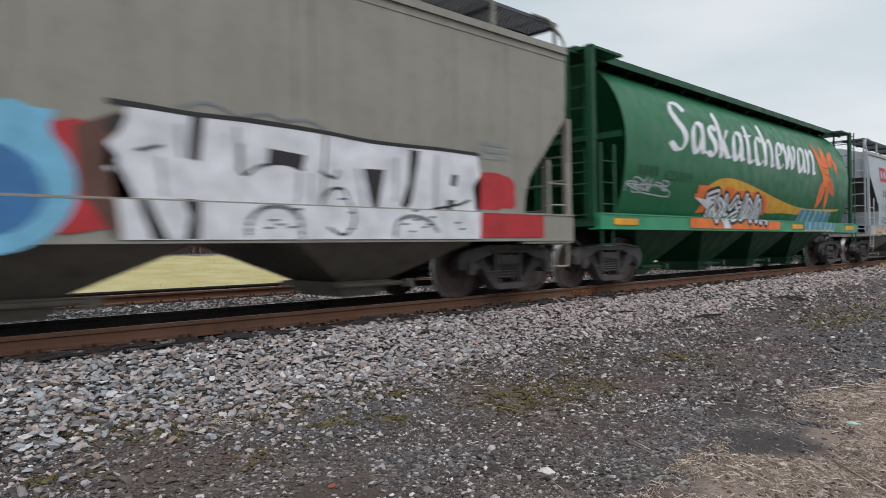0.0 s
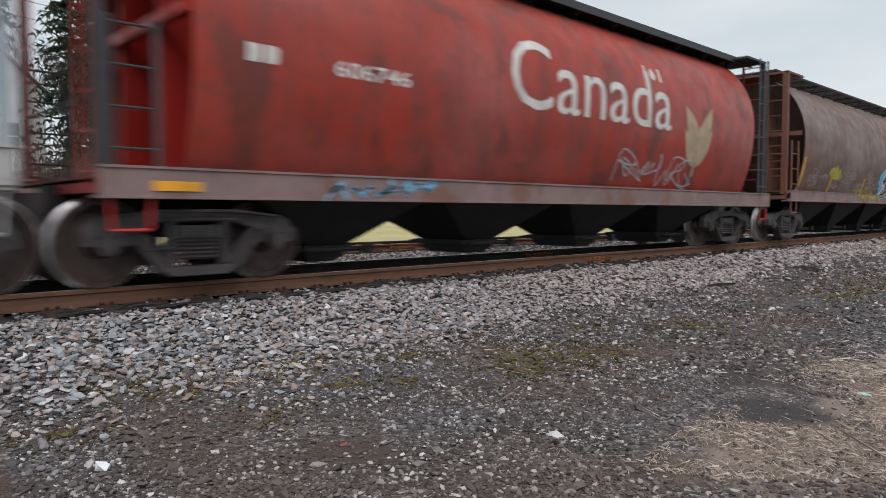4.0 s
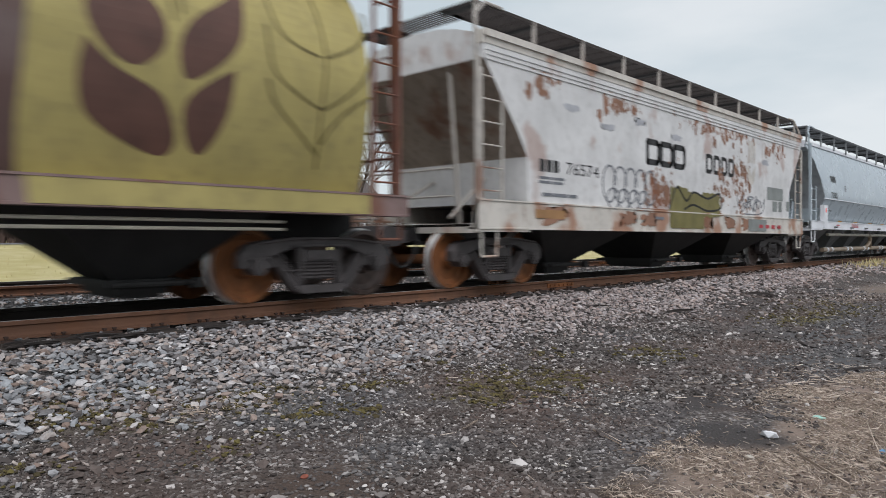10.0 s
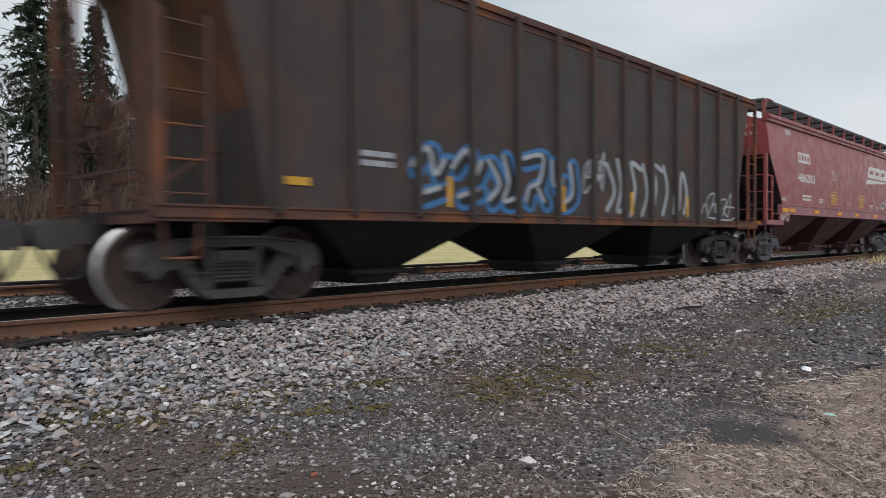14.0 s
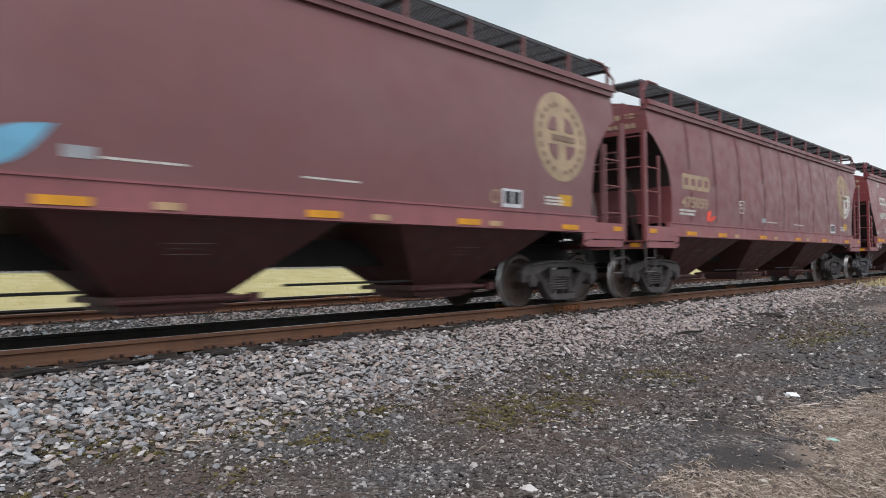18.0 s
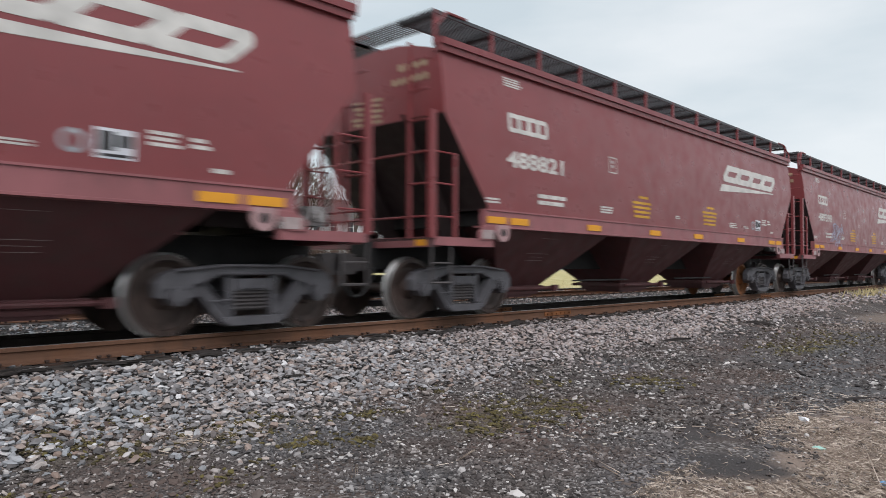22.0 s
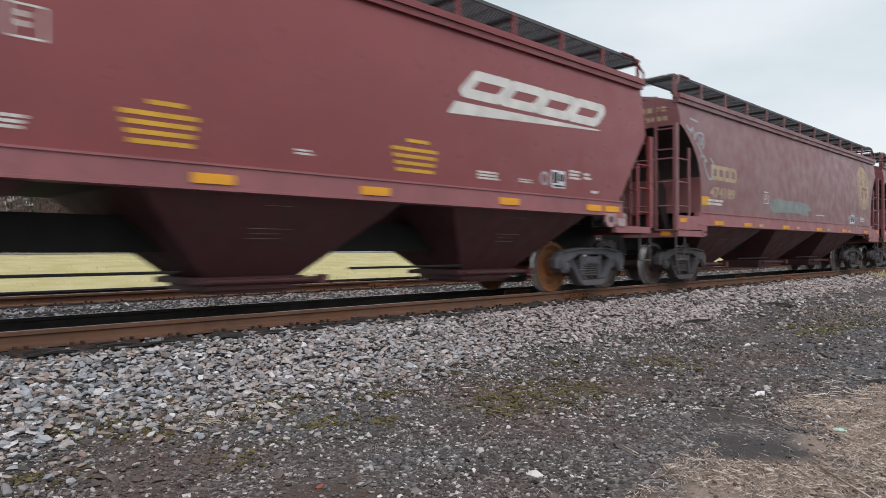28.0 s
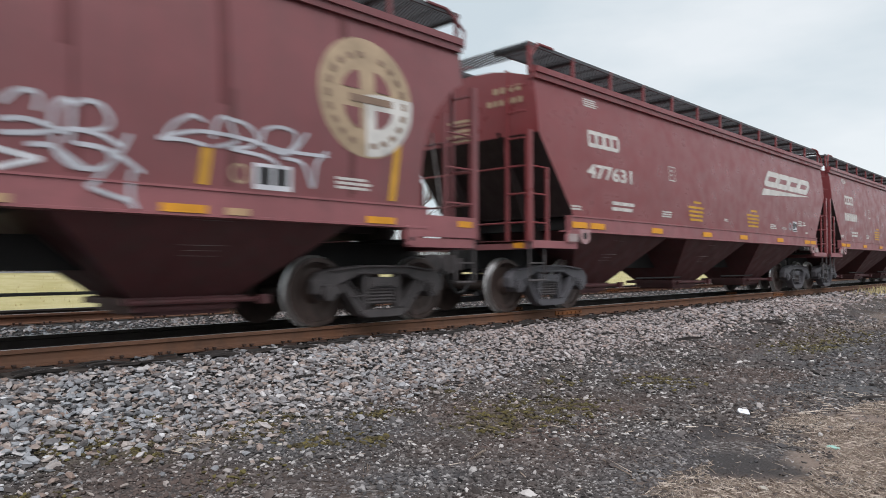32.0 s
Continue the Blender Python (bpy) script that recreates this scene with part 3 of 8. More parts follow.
def running_gear(car, m_under, m_truck, wheels, deck_z, m_end, x_trucks=1.08, stub=True, x_lead=None, stirrups=True):
    """Centre sill, end platforms, couplers, hoses, brake gear and both trucks."""
    L, r = car["length"], car["root"]
    for a, b in ((-0.1, 2.3), (L - 2.3, L + 0.1)) if stub else ((-0.1, L + 0.1),):
        part("centre_sill", box(nb(), a, b, -0.24, 0.24, 0.78, deck_z - 0.05), m_under, r)
    for s, x in ((-1, 0.0), (1, L)):
        bm = nb()
        box(bm, min(x, x - s * 0.16), max(x, x - s * 0.16), -1.52, 1.52, deck_z - 0.15, deck_z)
        for y in (-1.55, 1.55):
            box(bm, min(x, x - s * 1.34), max(x, x - s * 1.34), y - 0.05, y + 0.05, deck_z - 0.13, deck_z)
        part("end_sill", bm, m_end, r)
        part("platform", box(nb(), min(x, x - s * 1.1), max(x, x - s * 1.1), -1.45, 1.45, deck_z - 0.05, deck_z - 0.008), m_under, r)
        c = part("coupler", coupler_bm(s), STEEL, r)
        c.location = (x + s * 0.02, 0, 0.86)
        h = part("air_hose", hose_bm(s), RUBBER, r)
        h.location = (x + s * 0.02, 0, 0.80)
        if not stirrups:
            continue
        bm = pipe(nb(), [(x - s * 0.10, -1.57, deck_z - 0.12), (x - s * 0.12, -1.57, deck_z - 0.52), (x - s * 0.48, -1.57, deck_z - 0.52), (x - s * 0.50, -1.57, deck_z - 0.12)], 0.020, 5)
        part("sill_step", bm, m_end, r)
    truck(car, x_lead or x_trucks, m_truck, wheels[:2])
    truck(car, L - x_trucks, m_truck, wheels[2:])
    part("brake_reservoir", rod(nb(), (L - 1.0, 0.55, deck_z + 0.22), (L - 0.35, 0.55, deck_z + 0.22), 0.16, 12), m_under, r)
    part("brake_cylinder", rod(nb(), (L - 1.25, -0.35, deck_z + 0.18), (L - 0.65, -0.35, deck_z + 0.18), 0.20, 14), m_under, r)
    bm = nb()
    for i in range(16):
        a, b = 2 * math.pi * i / 16, 2 * math.pi * (i + 1) / 16
        rod(bm, (0, 0.24 * math.cos(a), 0.24 * math.sin(a)), (0, 0.24 * math.cos(b), 0.24 * math.sin(b)), 0.014, 5)
    for a in (0, 2.1, 4.2):
        rod(bm, (0, 0, 0), (0, 0.24 * math.cos(a), 0.24 * math.sin(a)), 0.012, 5)
    box(bm, -0.10, -0.02, -0.14, 0.14, -0.20, 0.20)
    o = part("brake_wheel", bm, STEEL, r)
    o.location = (L - 0.12, 0.62, deck_z + 1.35)


def bays(car, centres, w_top, w_out, z_top, m, m_gate, y_top=1.42, y_out=0.62, z_out=0.34):
    meshes = {}
    for x in centres:
        if not meshes:
            o = part("discharge_bay", bay_bm(w_top, w_out, z_top, z_out, y_top, y_out), m, car["root"])
            g = part("outlet_gate", gate_bm(min(w_out, 0.66), y_out, z_out), m_gate, car["root"])
            meshes["b"], meshes["g"] = o.data, g.data
        else:
            o, g = new("discharge_bay", meshes["b"]), new("outlet_gate", meshes["g"])
            o.parent = g.parent = car["root"]
        o.location = g.location = (x, 0, 0)


def sills(car, z0, z1, m, x0=0.0, x1=None, lip=True):
    x1 = car["length"] if x1 is None else x1
    near_z0 = z0
    for y in (-1, 1):
        z0 = near_z0 if y < 0 else min(near_z0 + 0.16, z1 - 0.08)
        bm = beam(nb(), [(y * p, z) for p, z in ((1.36, z0 - 0.028), (1.622, z0 - 0.028), (1.622, z0), (1.618, z0 + 0.002), (1.618, z1 - 0.014), (1.634, z1 - 0.012), (1.634, z1 + 0.014), (1.50, z1 + 0.014), (1.50, z0), (1.36, z0))], x0, x1)
        part("side_sill", bm, m, car["root"])


def roof_walk(car, x0, x1, z, m, y_half, width=0.46, m_post=None, every=1.55, drop=0.30, z_roof=None):
    """Gratings along both edges of the roof on brackets, or on upright posts from z_roof, and crossovers at the ends."""
    r = car["root"]
    for s in (-1, 1):
        a, b = sorted((s * y_half, s * (y_half - width)))
        part("roof_walk", grating_bm(x0, x1, a, b, z, slats=max(14, int(width / 0.038))), m, r)
    for x in (x0, x1 - 0.55):
        part("crossover_walk", grating_bm(x, x + 0.55, -y_half + width, y_half - width, z - 0.002, slats=20), m, r)
    n = round((x1 - x0 - 0.12) / every)
    xs = [x0 + 0.06 + (x1 - x0 - 0.12) * k / n for k in range(n + 1)]
    for s in (-1, 1):
        if z_roof is None:
            pts = [(s * y_half, z), (s * (y_half - width), z), (s * (y_half - width), z - 0.04), (s * (y_half - 0.10), z - 0.04), (s * (y_half - 0.18), z - drop), (s * (y_half - 0.23), z - drop), (s * (y_half - 0.05), z - 0.04), (s * y_half, z - 0.035)]
            repeats("walk_bracket", beam(nb(), pts, -0.022, 0.022), m_post or m, r, [(x, 0, 0) for x in xs])
        else:
            pts = [(s * (y_half + 0.016), z + 0.045), (s * (y_half + 0.016), z_roof), (s * (y_half - 0.03), z_roof), (s * (y_half - 0.03), z - 0.012), (s * y_half, z - 0.012)]
            repeats("walk_post", beam(nb(), pts, -0.028, 0.028), m_post or m, r, [(x, 0, 0) for x in xs])
            bm = box(nb(), -0.035, 0.035, *sorted((s * (y_half - 0.03), s * (y_half - width))), z - 0.065, z - 0.012)
            repeats("walk_crossbar", bm, UNDER, r, [(x, 0, 0) for x in xs])


def hatches(car, x0, x1, z, m):
    n = max(1, round((x1 - x0) / 3.6))
    w = (x1 - x0) / n
    bm = prism(nb(), [(0.08, z), (w - 0.08, z), (w - 0.13, z + 0.12), (0.13, z + 0.12)], -0.32, 0.32)
    repeats("hatch_cover", bm, m, car["root"], [(x0 + w * i, 0, 0) for i in range(n)])


def corner_ironwork(car, m, deck_z, z_mid, z_top, side_ladder=0.62, y=1.55, near_ladder=True, ladder_top=None, m_brace=None):
    """Corner posts, side and end ladders, grab bars and braces at both ends."""
    L, r = car["length"], car["root"]
    for s, x in ((1, 0.0), (-1, L)):
        for ys in (-1, 1):
            post = nb()
            box(post, min(x, x + s * 0.07), max(x, x + s * 0.07), ys * y - 0.035, ys * y + 0.035, deck_z, z_mid)
            part("corner_post", post, m, r)
            part("side_ladder", ladder_bm(x + s * 0.10, x + s * side_ladder, ys * (y + 0.02), deck_z, ladder_top or z_mid - 0.75, 0.36), m, r)
            if ys > 0 or near_ladder:
                part("end_ladder", ladder_bm_y(x + s * 0.02, ys * (y - 0.10), ys * (y - 0.55), deck_z, z_top, 0.42), m, r)
        bm = nb()
        for z in (deck_z + 0.45, deck_z + 0.9):
            rod(bm, (x + s * 0.04, -y + 0.55, z), (x + s * 0.04, y - 0.55, z), 0.018, 6)
        part("end_handrail", bm, m, r)
        for ys in (-1, 1):
            part("end_brace", rod(nb(), (x + s * 0.25, ys * 0.75, z_mid), (x + s * 0.5, ys * 0.75, deck_z), 0.04, 6), m_brace or m, r)
            part("slope_brace", rod(nb(), (x + s * 0.05, ys * 0.95, deck_z + 0.1), (x + s * 1.4, ys * 0.60, deck_z + 0.9), 0.03, 6), m_brace or m, r)


def ladder_bm_y(x, y0, y1, z0, z1, step):
    bm = nb()
    for y in (y0, y1):
        box(bm, x - 0.012, x + 0.012, min(y - 0.028, y + 0.028), max(y - 0.028, y + 0.028), z0, z1)
    z = z0 + step * 0.3
    while z < z1 - 0.05:
        rod(bm, (x, y0, z), (x, y1, z), 0.014, 6)
        z += step
    return bm


def chord(car, z0, z1, m, x0, x1, y=1.60):
    """The roof's edge rail."""
    for s in (-1, 1):
        h = z0 + (z1 - z0) * 0.55
        bm = beam(nb(), [(s * p, z) for p, z in ((y, z0), (y, h), (y + 0.035, h), (y + 0.035, z1 + 0.02), (y - 0.16, z1 + 0.02), (y - 0.16, z0))], x0, x1)
        part("roof_rail", bm, m, car["root"])


def reflectors(car, xs, z0, z1, w, m=None, name="reflector"):
    repeats(name, box(nb(), 0, w, -1.632, -1.626, z0, z1), m or REFLECT, car["root"], [(x, 0, 0) for x in xs])


def end_frames(car, m, style):
    """The open ends of a long maroon hopper: corner posts with rungs to an inner stile, end ladders, handrails, sill brackets, brake gear."""
    L, r = car["length"], car["root"]
    new_style = style == "new"
    z_post, z_in, z_deck = (3.12, 2.53, 1.24) if new_style else (3.56, 3.08, 1.22)
    x_in = 0.44 if new_style else 0.56
    rungs = (1.56, 2.05, 2.52) if new_style else (1.23, 1.76, 2.29, 2.80)
    for s, x in ((1, 0.0), (-1, L)):
        for ys in (-1, 1):
            y = ys * 1.565
            part("corner_post", box(nb(), min(x - s * 0.09, x + s * 0.02), max(x - s * 0.09, x + s * 0.02), y - 0.04, y + 0.04, z_deck, z_post), m, r)
            part("ladder_stile", box(nb(), min(x + s * x_in, x + s * (x_in + 0.055)), max(x + s * x_in, x + s * (x_in + 0.055)), y - 0.02, y + 0.02, z_deck, z_in), m, r)
            part("end_stile", box(nb(), min(x - s * 0.07, x - s * 0.02), max(x - s * 0.07, x - s * 0.02), ys * 1.10 - 0.025, ys * 1.10 + 0.025, z_deck, 4.20), m, r)
            for k, z in enumerate(rungs):
                part("rung", pipe(nb(), [(x + s * (x_in + 0.03), y - ys * 0.01, z), (x - s * 0.05, y, z), (x - s * 0.05, ys * 1.10, z)], 0.015, 6), m, r)
            for z in (3.0, 3.45, 3.9):
                part("end_rung", rod(nb(), (x - s * 0.05, ys * 1.10, z), (x - s * 0.05, ys * 1.52, z), 0.014, 6), m, r)
            part("step_stirrup", pipe(nb(), [(x - s * 0.04, y, z_deck), (x - s * 0.04, y, 0.58), (x + s * 0.38, y, 0.58), (x + s * 0.38, y, z_deck)], 0.019, 5), STEEL, r)
            part("step_rung", rod(nb(), (x - s * 0.04, y, 0.87), (x + s * 0.38, y, 0.87), 0.015, 5), STEEL, r)
        part("end_handrail", rod(nb(), (x - s * 0.05, -1.10, rungs[-1]), (x - s * 0.05, 1.10, rungs[-1]), 0.016, 6), m, r)
        part("end_handrail", rod(nb(), (x - s * 0.05, -1.10, rungs[-3]), (x - s * 0.05, 1.10, rungs[-3]), 0.016, 6), m, r)
        # the slope sheet's stiffeners and the end platform's brace
        for y in (-0.72, 0.72):
            a, b = (0.16, 1.05)
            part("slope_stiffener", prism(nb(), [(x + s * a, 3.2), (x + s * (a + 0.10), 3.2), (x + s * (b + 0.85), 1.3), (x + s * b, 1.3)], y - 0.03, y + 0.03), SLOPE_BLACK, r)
        part("end_reflector", box(nb(), min(x - s * 0.002, x - s * 0.012), max(x - s * 0.002, x - s * 0.012), -1.42, -1.20, z_deck - 0.11, z_deck - 0.02), REFLECT, r)
    # brake valve, pipes and reservoir on the trailing platform
    bm = box(nb(), L - 0.62, L - 0.40, -1.20, -0.92, z_deck + 0.10, z_deck + 0.36)
    rod(bm, (L - 0.51, -1.30, z_deck + 0.22), (L - 0.51, -0.80, z_deck + 0.22), 0.085, 10)
    rod(bm, (L - 0.72, -1.06, z_deck + 0.17), (L - 0.30, -1.06, z_deck + 0.17), 0.060, 8)
    part("brake_valve", bm, PALE_IRON, r, "pale grey cast brake valve")
    for z, rad in ((z_deck + 0.62, 0.21), (z_deck + 0.30, 0.16)):
        bm = rod(nb(), (L - 0.95, -0.95, z), (L - 0.95, 0.75, z), rad, 16)
        for y in (-0.6, 0.4):
            rod(bm, (L - 0.95, y - 0.03, z), (L - 0.95, y + 0.03, z), rad + 0.02, 16)
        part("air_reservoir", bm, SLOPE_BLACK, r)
    # Added dark plate; closes the bright see-through gap behind the reservoirs.
    part("reservoir_back_plate", box(nb(), L - 1.22, L - 1.16, -1.0, 1.0, z_deck, z_deck + 0.95), SLOPE_BLACK, r)
    part("valve_pipe", pipe(nb(), [(L - 0.85, -1.40, z_deck + 0.02), (L - 0.85, -1.40, z_deck + 0.30), (L - 0.72, -1.06, z_deck + 0.30), (L - 0.5, -0.6, z_deck + 0.30)], 0.022, 6), PALE_IRON, r)
    part("retainer_pipe", pipe(nb(), [(L - 0.30, -1.06, z_deck + 0.17), (L - 0.22, -1.1, z_deck + 0.6), (L - 0.22, -0.9, z_deck + 1.7)], 0.016, 6), PALE_IRON, r)


ANYWHEEL = (WHEEL, WHEEL, WHEEL, WHEEL)


def trinity(lead, label, mats, number, style, wheels=ANYWHEEL, dx=0.0):
    """A long maroon three-bay covered hopper. style 'new': straight-cut ends, slanted mark; 'old': rounded cut-away ends, round emblem."""
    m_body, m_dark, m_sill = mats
    new_style = style == "new"
    L = 16.4 if new_style else 16.75
    z_sill, z_low = (1.72, 1.47) if new_style else (1.65, 1.38)
    car = begin(label, lead, L, "bowed", z_sill)
    r = car["root"]
    cut = [(0, 3.12), (0.06, 3.02), (0.98, 1.80), (1.0, 1.725)] if new_style else [(0, 3.57), (0.20, 3.46), (0.39, 3.28), (0.56, 3.11), (0.70, 2.92), (0.80, 2.72), (0.87, 2.46), (0.91, 2.20), (0.92, 1.95), (0.925, 1.655)]
    # The slope sheets get the near-black copy, their shade painted in.
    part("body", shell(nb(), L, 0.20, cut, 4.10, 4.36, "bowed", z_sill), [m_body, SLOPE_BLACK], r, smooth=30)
    chord(car, 4.06, 4.24, m_body, 0.18, L - 0.18, 1.54)
    if new_style:
        sills(car, z_low, z_sill, m_sill, 1.12, L - 1.12)
    else:
        sills(car, z_low, z_sill, m_sill, 1.0, L - 1.0)
    # three hoppers that meet under the sill, each narrowing to its outlet gate
    centres = (L / 2 - 4.82, L / 2 - 0.25, L / 2 + 4.35)
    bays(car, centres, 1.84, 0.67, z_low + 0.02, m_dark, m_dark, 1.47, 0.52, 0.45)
    # Added black sheet: the shade in the voids between the hoppers.
    part("shade_sheet", box(nb(), 1.3, L - 1.3, -1.48, 1.48, z_low + 0.022, z_sill - 0.02), UNDER, r)
    for x in centres:
        for k, (z, w) in enumerate(((1.33, 0.40), (1.06, 0.62), (1.00, 0.44), (0.94, 0.5))):
            y = -(0.52 + 0.95 * (z - 0.45) / (z_low - 0.43)) - 0.004
            part("bay_stencil", box(nb(), x - 0.1 - w / 2, x - 0.1 + w / 2, y, y + 0.01, z, z + 0.022), DUST_S, r)
    bm = nb()
    for a, b in zip(centres, centres[1:]):
        rod(bm, (a + 1.2, -0.98, 0.55), (b - 1.2, -0.98, 0.55), 0.018, 6)
    part("gate_rod", bm, UNDER, r)
    running_gear(car, UNDER, BLUESTEEL if new_style else STEEL, wheels, 1.26 if new_style else 1.22, m_sill, x_trucks=1.36, stub=False, x_lead=1.25 if new_style else 1.36, stirrups=False)
    end_frames(car, m_body, style)
    for s, x in ((1, 1.12), (-1, L - 1.12)):
        for y in (-1.6, 1.6):
            if new_style:
                bm = prism(nb(), [(x - s * 0.15, 1.24), (x + s * 0.12, 1.24), (x + s * 0.30, 1.47), (x, 1.47), (x - s * 0.15, 1.36)], y - 0.02, y + 0.02)
                part("sill_bracket", bm, m_sill, r)
                pad = prism(nb(), [(x + s * (0.44 + 0.16 * math.cos(radians(a))), 1.37 + 0.15 * math.sin(radians(a)) - (0.0 if a > 180 else 0.0)) for a in range(180, 361, 20)] + [(x + s * 0.60, 1.49), (x + s * 0.28, 1.49)], y - 0.03, y + 0.03)
                pad = part("jacking_pad", pad, JACK_PINK, r)
                # A black disc through the solid pad stands in for a hole's shade.
                part("pad_hole_disc", rod(nb(), (x + s * 0.44, y - 0.036, 1.37), (x + s * 0.44, y + 0.036, 1.37), 0.065, 12), UNDER, pad)
                part("stencil_plate", box(nb(), min(x - s * 0.08, x + s * 0.2), max(x - s * 0.08, x + s * 0.2), y - 0.026, y + 0.026, 1.26, 1.40), PALE_PINK, r)
            else:
                bm = prism(nb(), [(x - s * 1.15, 1.24), (x + s * 0.05, 1.24), (x + s * 0.08, 1.12), (x + s * 0.28, 1.12), (x + s * 0.30, 1.38), (x + s * 0.10, 1.55), (x - s * 1.15, 1.55)], y - 0.015, y + 0.015)
                part("sill_end", bm, m_sill, r)
                part("bolt_head", rod(nb(), (x + s * 0.20, y - 0.03, 1.20), (x + s * 0.20, y + 0.03, 1.20), 0.03, 8), UNDER, r)
                part("sill_end_reflector", box(nb(), min(x - s * 1.05, x - s * 0.75), max(x - s * 1.05, x - s * 0.75), y - 0.022, y + 0.022, 1.40, 1.49), REFLECT, r)
    roof_walk(car, 0.12, L - 0.12, 4.65, GALV, 1.42, width=0.75, m_post=m_body, every=1.36, z_roof=4.16)
    hatches(car, 1.2, L - 1.2, 4.36, m_body)
    for s, x in ((1, 0.0), (-1, L)):
        for y in (-1, 1):
            part("roof_grab_iron", pipe(nb(), [(x + s * 0.12, y * 1.50, 4.15), (x + s * 0.10, y * 1.50, 4.42), (x + s * 0.40, y * 1.44, 4.70), (x + s * 0.85, y * 1.44, 4.70)], 0.024), m_body, r)
    if new_style:
        reflectors(car, (1.15, 1.75, 4.10, 6.61, 8.85, 11.58, 14.02, 14.62), 1.51, 1.62, 0.49)
    else:
        reflectors(car, (1.80, 3.55, 6.3, 9.25, 11.92, 14.62), 1.385, 1.475, 0.50)
        repeats("worn_reflector", box(nb(), 0, 0.29, -1.632, -1.626, 1.385, 1.465), WORN_REFLECT, r, [(x, 0, 0) for x in (4.55, 7.4, 10.28, 12.64)])
        for k in range(9 if m_body == MAROON_OLD else 0):
            x = 2.05 + 1.525 * k + 0.14 * math.sin(5 * k)
            paint(car, "plate_seam", SEAM_STAIN, [quad(x, x + 0.05, 1.70, 4.02), quad(x - 0.10, x + 0.03, 2.9 - 0.3 * (k % 3), 4.02), quad(x + 0.03, x + 0.10, 1.75, 2.4 + 0.4 * (k % 2))], 0.002)
    if style == "new":
        paint(car, "mark", STENCIL, hollow(4, 1.74 + dx, 2.90 + dx, 3.05, 3.37, 0.075, 0, 0.12))
        paint(car, "car_number", STENCIL, words(number, 1.68 + dx, 3.32 + dx, 2.46, 2.74, 0, 0.03) if number else blocks(6, 1.68, 3.32, 2.46, 2.74))
        paint(car, "slanted_mark", STENCIL, hollow(4, 10.72, 14.86, 3.06, 3.52, 0.155, 0.34, 0.10), label="slanted white mark over a tapering bar")
        paint(car, "mark_underline", STENCIL, [[(10.45, 2.78), (14.5, 3.0), (14.52, 3.02), (10.62, 2.98)]])
        for x0, x1, a, b in ((5.88, 6.70, 6.16, 6.56), (9.38, 10.24, 9.66, 10.08)):
            paint(car, "warning_stencil", YELLOW_S, [quad(a, b, 2.27, 2.32)] + [quad(x0 + 0.03 * k, x1 - 0.02 * k, 2.20 - 0.095 * k - 0.05, 2.20 - 0.095 * k) for k in range(4)])
        for k, (a, b, c, d, n) in enumerate(((2.55 + dx * 0.5, 3.45 + dx * 0.5, 1.86, 2.08, 2), (4.62, 5.10, 1.86, 2.01, 3), (1.7, 2.2, 3.80, 3.97, 4), (7.9, 8.15, 1.92, 2.0, 2), (11.1, 11.6, 1.86, 2.0, 3), (12.1, 12.45, 1.88, 1.95, 2),
                                             (13.5, 13.85, 2.02, 2.2, 3), (13.95, 14.2, 2.04, 2.18, 2), (14.2, 14.45, 1.8, 1.88, 1), (1.15, 1.55, 1.82, 1.92, 2))):
            paint(car, "data_stencil", STENCIL, bars(a, b, c, d, n, 3 + k))
        ring = [disc(12.78, 2.0, 0.12)]
        paint(car, "round_stencil", SILVER_S, ring)
        paint(car, "round_stencil_centre", m_body, [disc(12.78, 2.0, 0.075)], 0.006)
        paint(car, "routing_label", WHITE, [quad(12.98, 13.36, 1.86, 2.16)])
        paint(car, "routing_label_print", BLACK, [quad(13.01, 13.16, 1.94, 2.13), quad(13.19, 13.33, 1.98, 2.10), quad(13.02, 13.33, 1.88, 1.91)], 0.006)
    else:
        mark = FADED
        paint(car, "mark", mark, hollow(4, 1.64, 3.16, 2.44, 2.80, 0.095, 0, 0.14))
        paint(car, "car_number", mark, words(number, 1.60, 3.02, 2.02, 2.28, 0, 0.03))
        paint(car, "emblem", mark, [disc(14.66, 3.03, 0.79, 0.80, 32)], label="round faded tan emblem with a cross")
        for q in (0, 90, 180, 270):
            c, s = math.cos(radians(q)), math.sin(radians(q))
            petal = [(0.13, 0.13), (0.40, 0.13), (0.37, 0.24), (0.30, 0.33), (0.22, 0.39), (0.13, 0.42)]
            paint(car, "emblem_quarter", m_body, [[(14.66 + u * c - v * s, 3.0 + (u * s + v * c) * 0.95) for u, v in petal]], 0.012)
        ring = []
        for k in range(22):
            if k % 11 != 5:
                a, b = radians(16.36 * k - 4.5), radians(16.36 * k + 4.5)
                ring.append([(14.66 + rr_ * math.cos(t), 3.0 + rr_ * 0.95 * math.sin(t)) for rr_, t in ((0.60, a), (0.68, a), (0.68, b), (0.60, b))])
        paint(car, "emblem_lettering", DIM_TAN, ring + [quad(14.36, 15.08, 2.95, 3.05)], 0.012)
        for k, (a, b, c, d, n) in enumerate(((1.5, 2.35, 1.82, 1.98, 2), (6.9, 7.8, 1.84, 1.88, 1), (9.2, 10.2, 1.84, 1.88, 1), (14.15, 14.75, 1.78, 1.95, 3))):
            paint(car, "data_stencil", STENCIL, bars(a, b, c, d, n, 3 + k))
        paint(car, "routing_label", WHITE, [quad(12.99, 13.50, 1.70, 2.0)])
        paint(car, "routing_label_print", BLACK, [quad(13.05, 13.22, 1.76, 1.96), quad(13.27, 13.44, 1.76, 1.96)], 0.006)
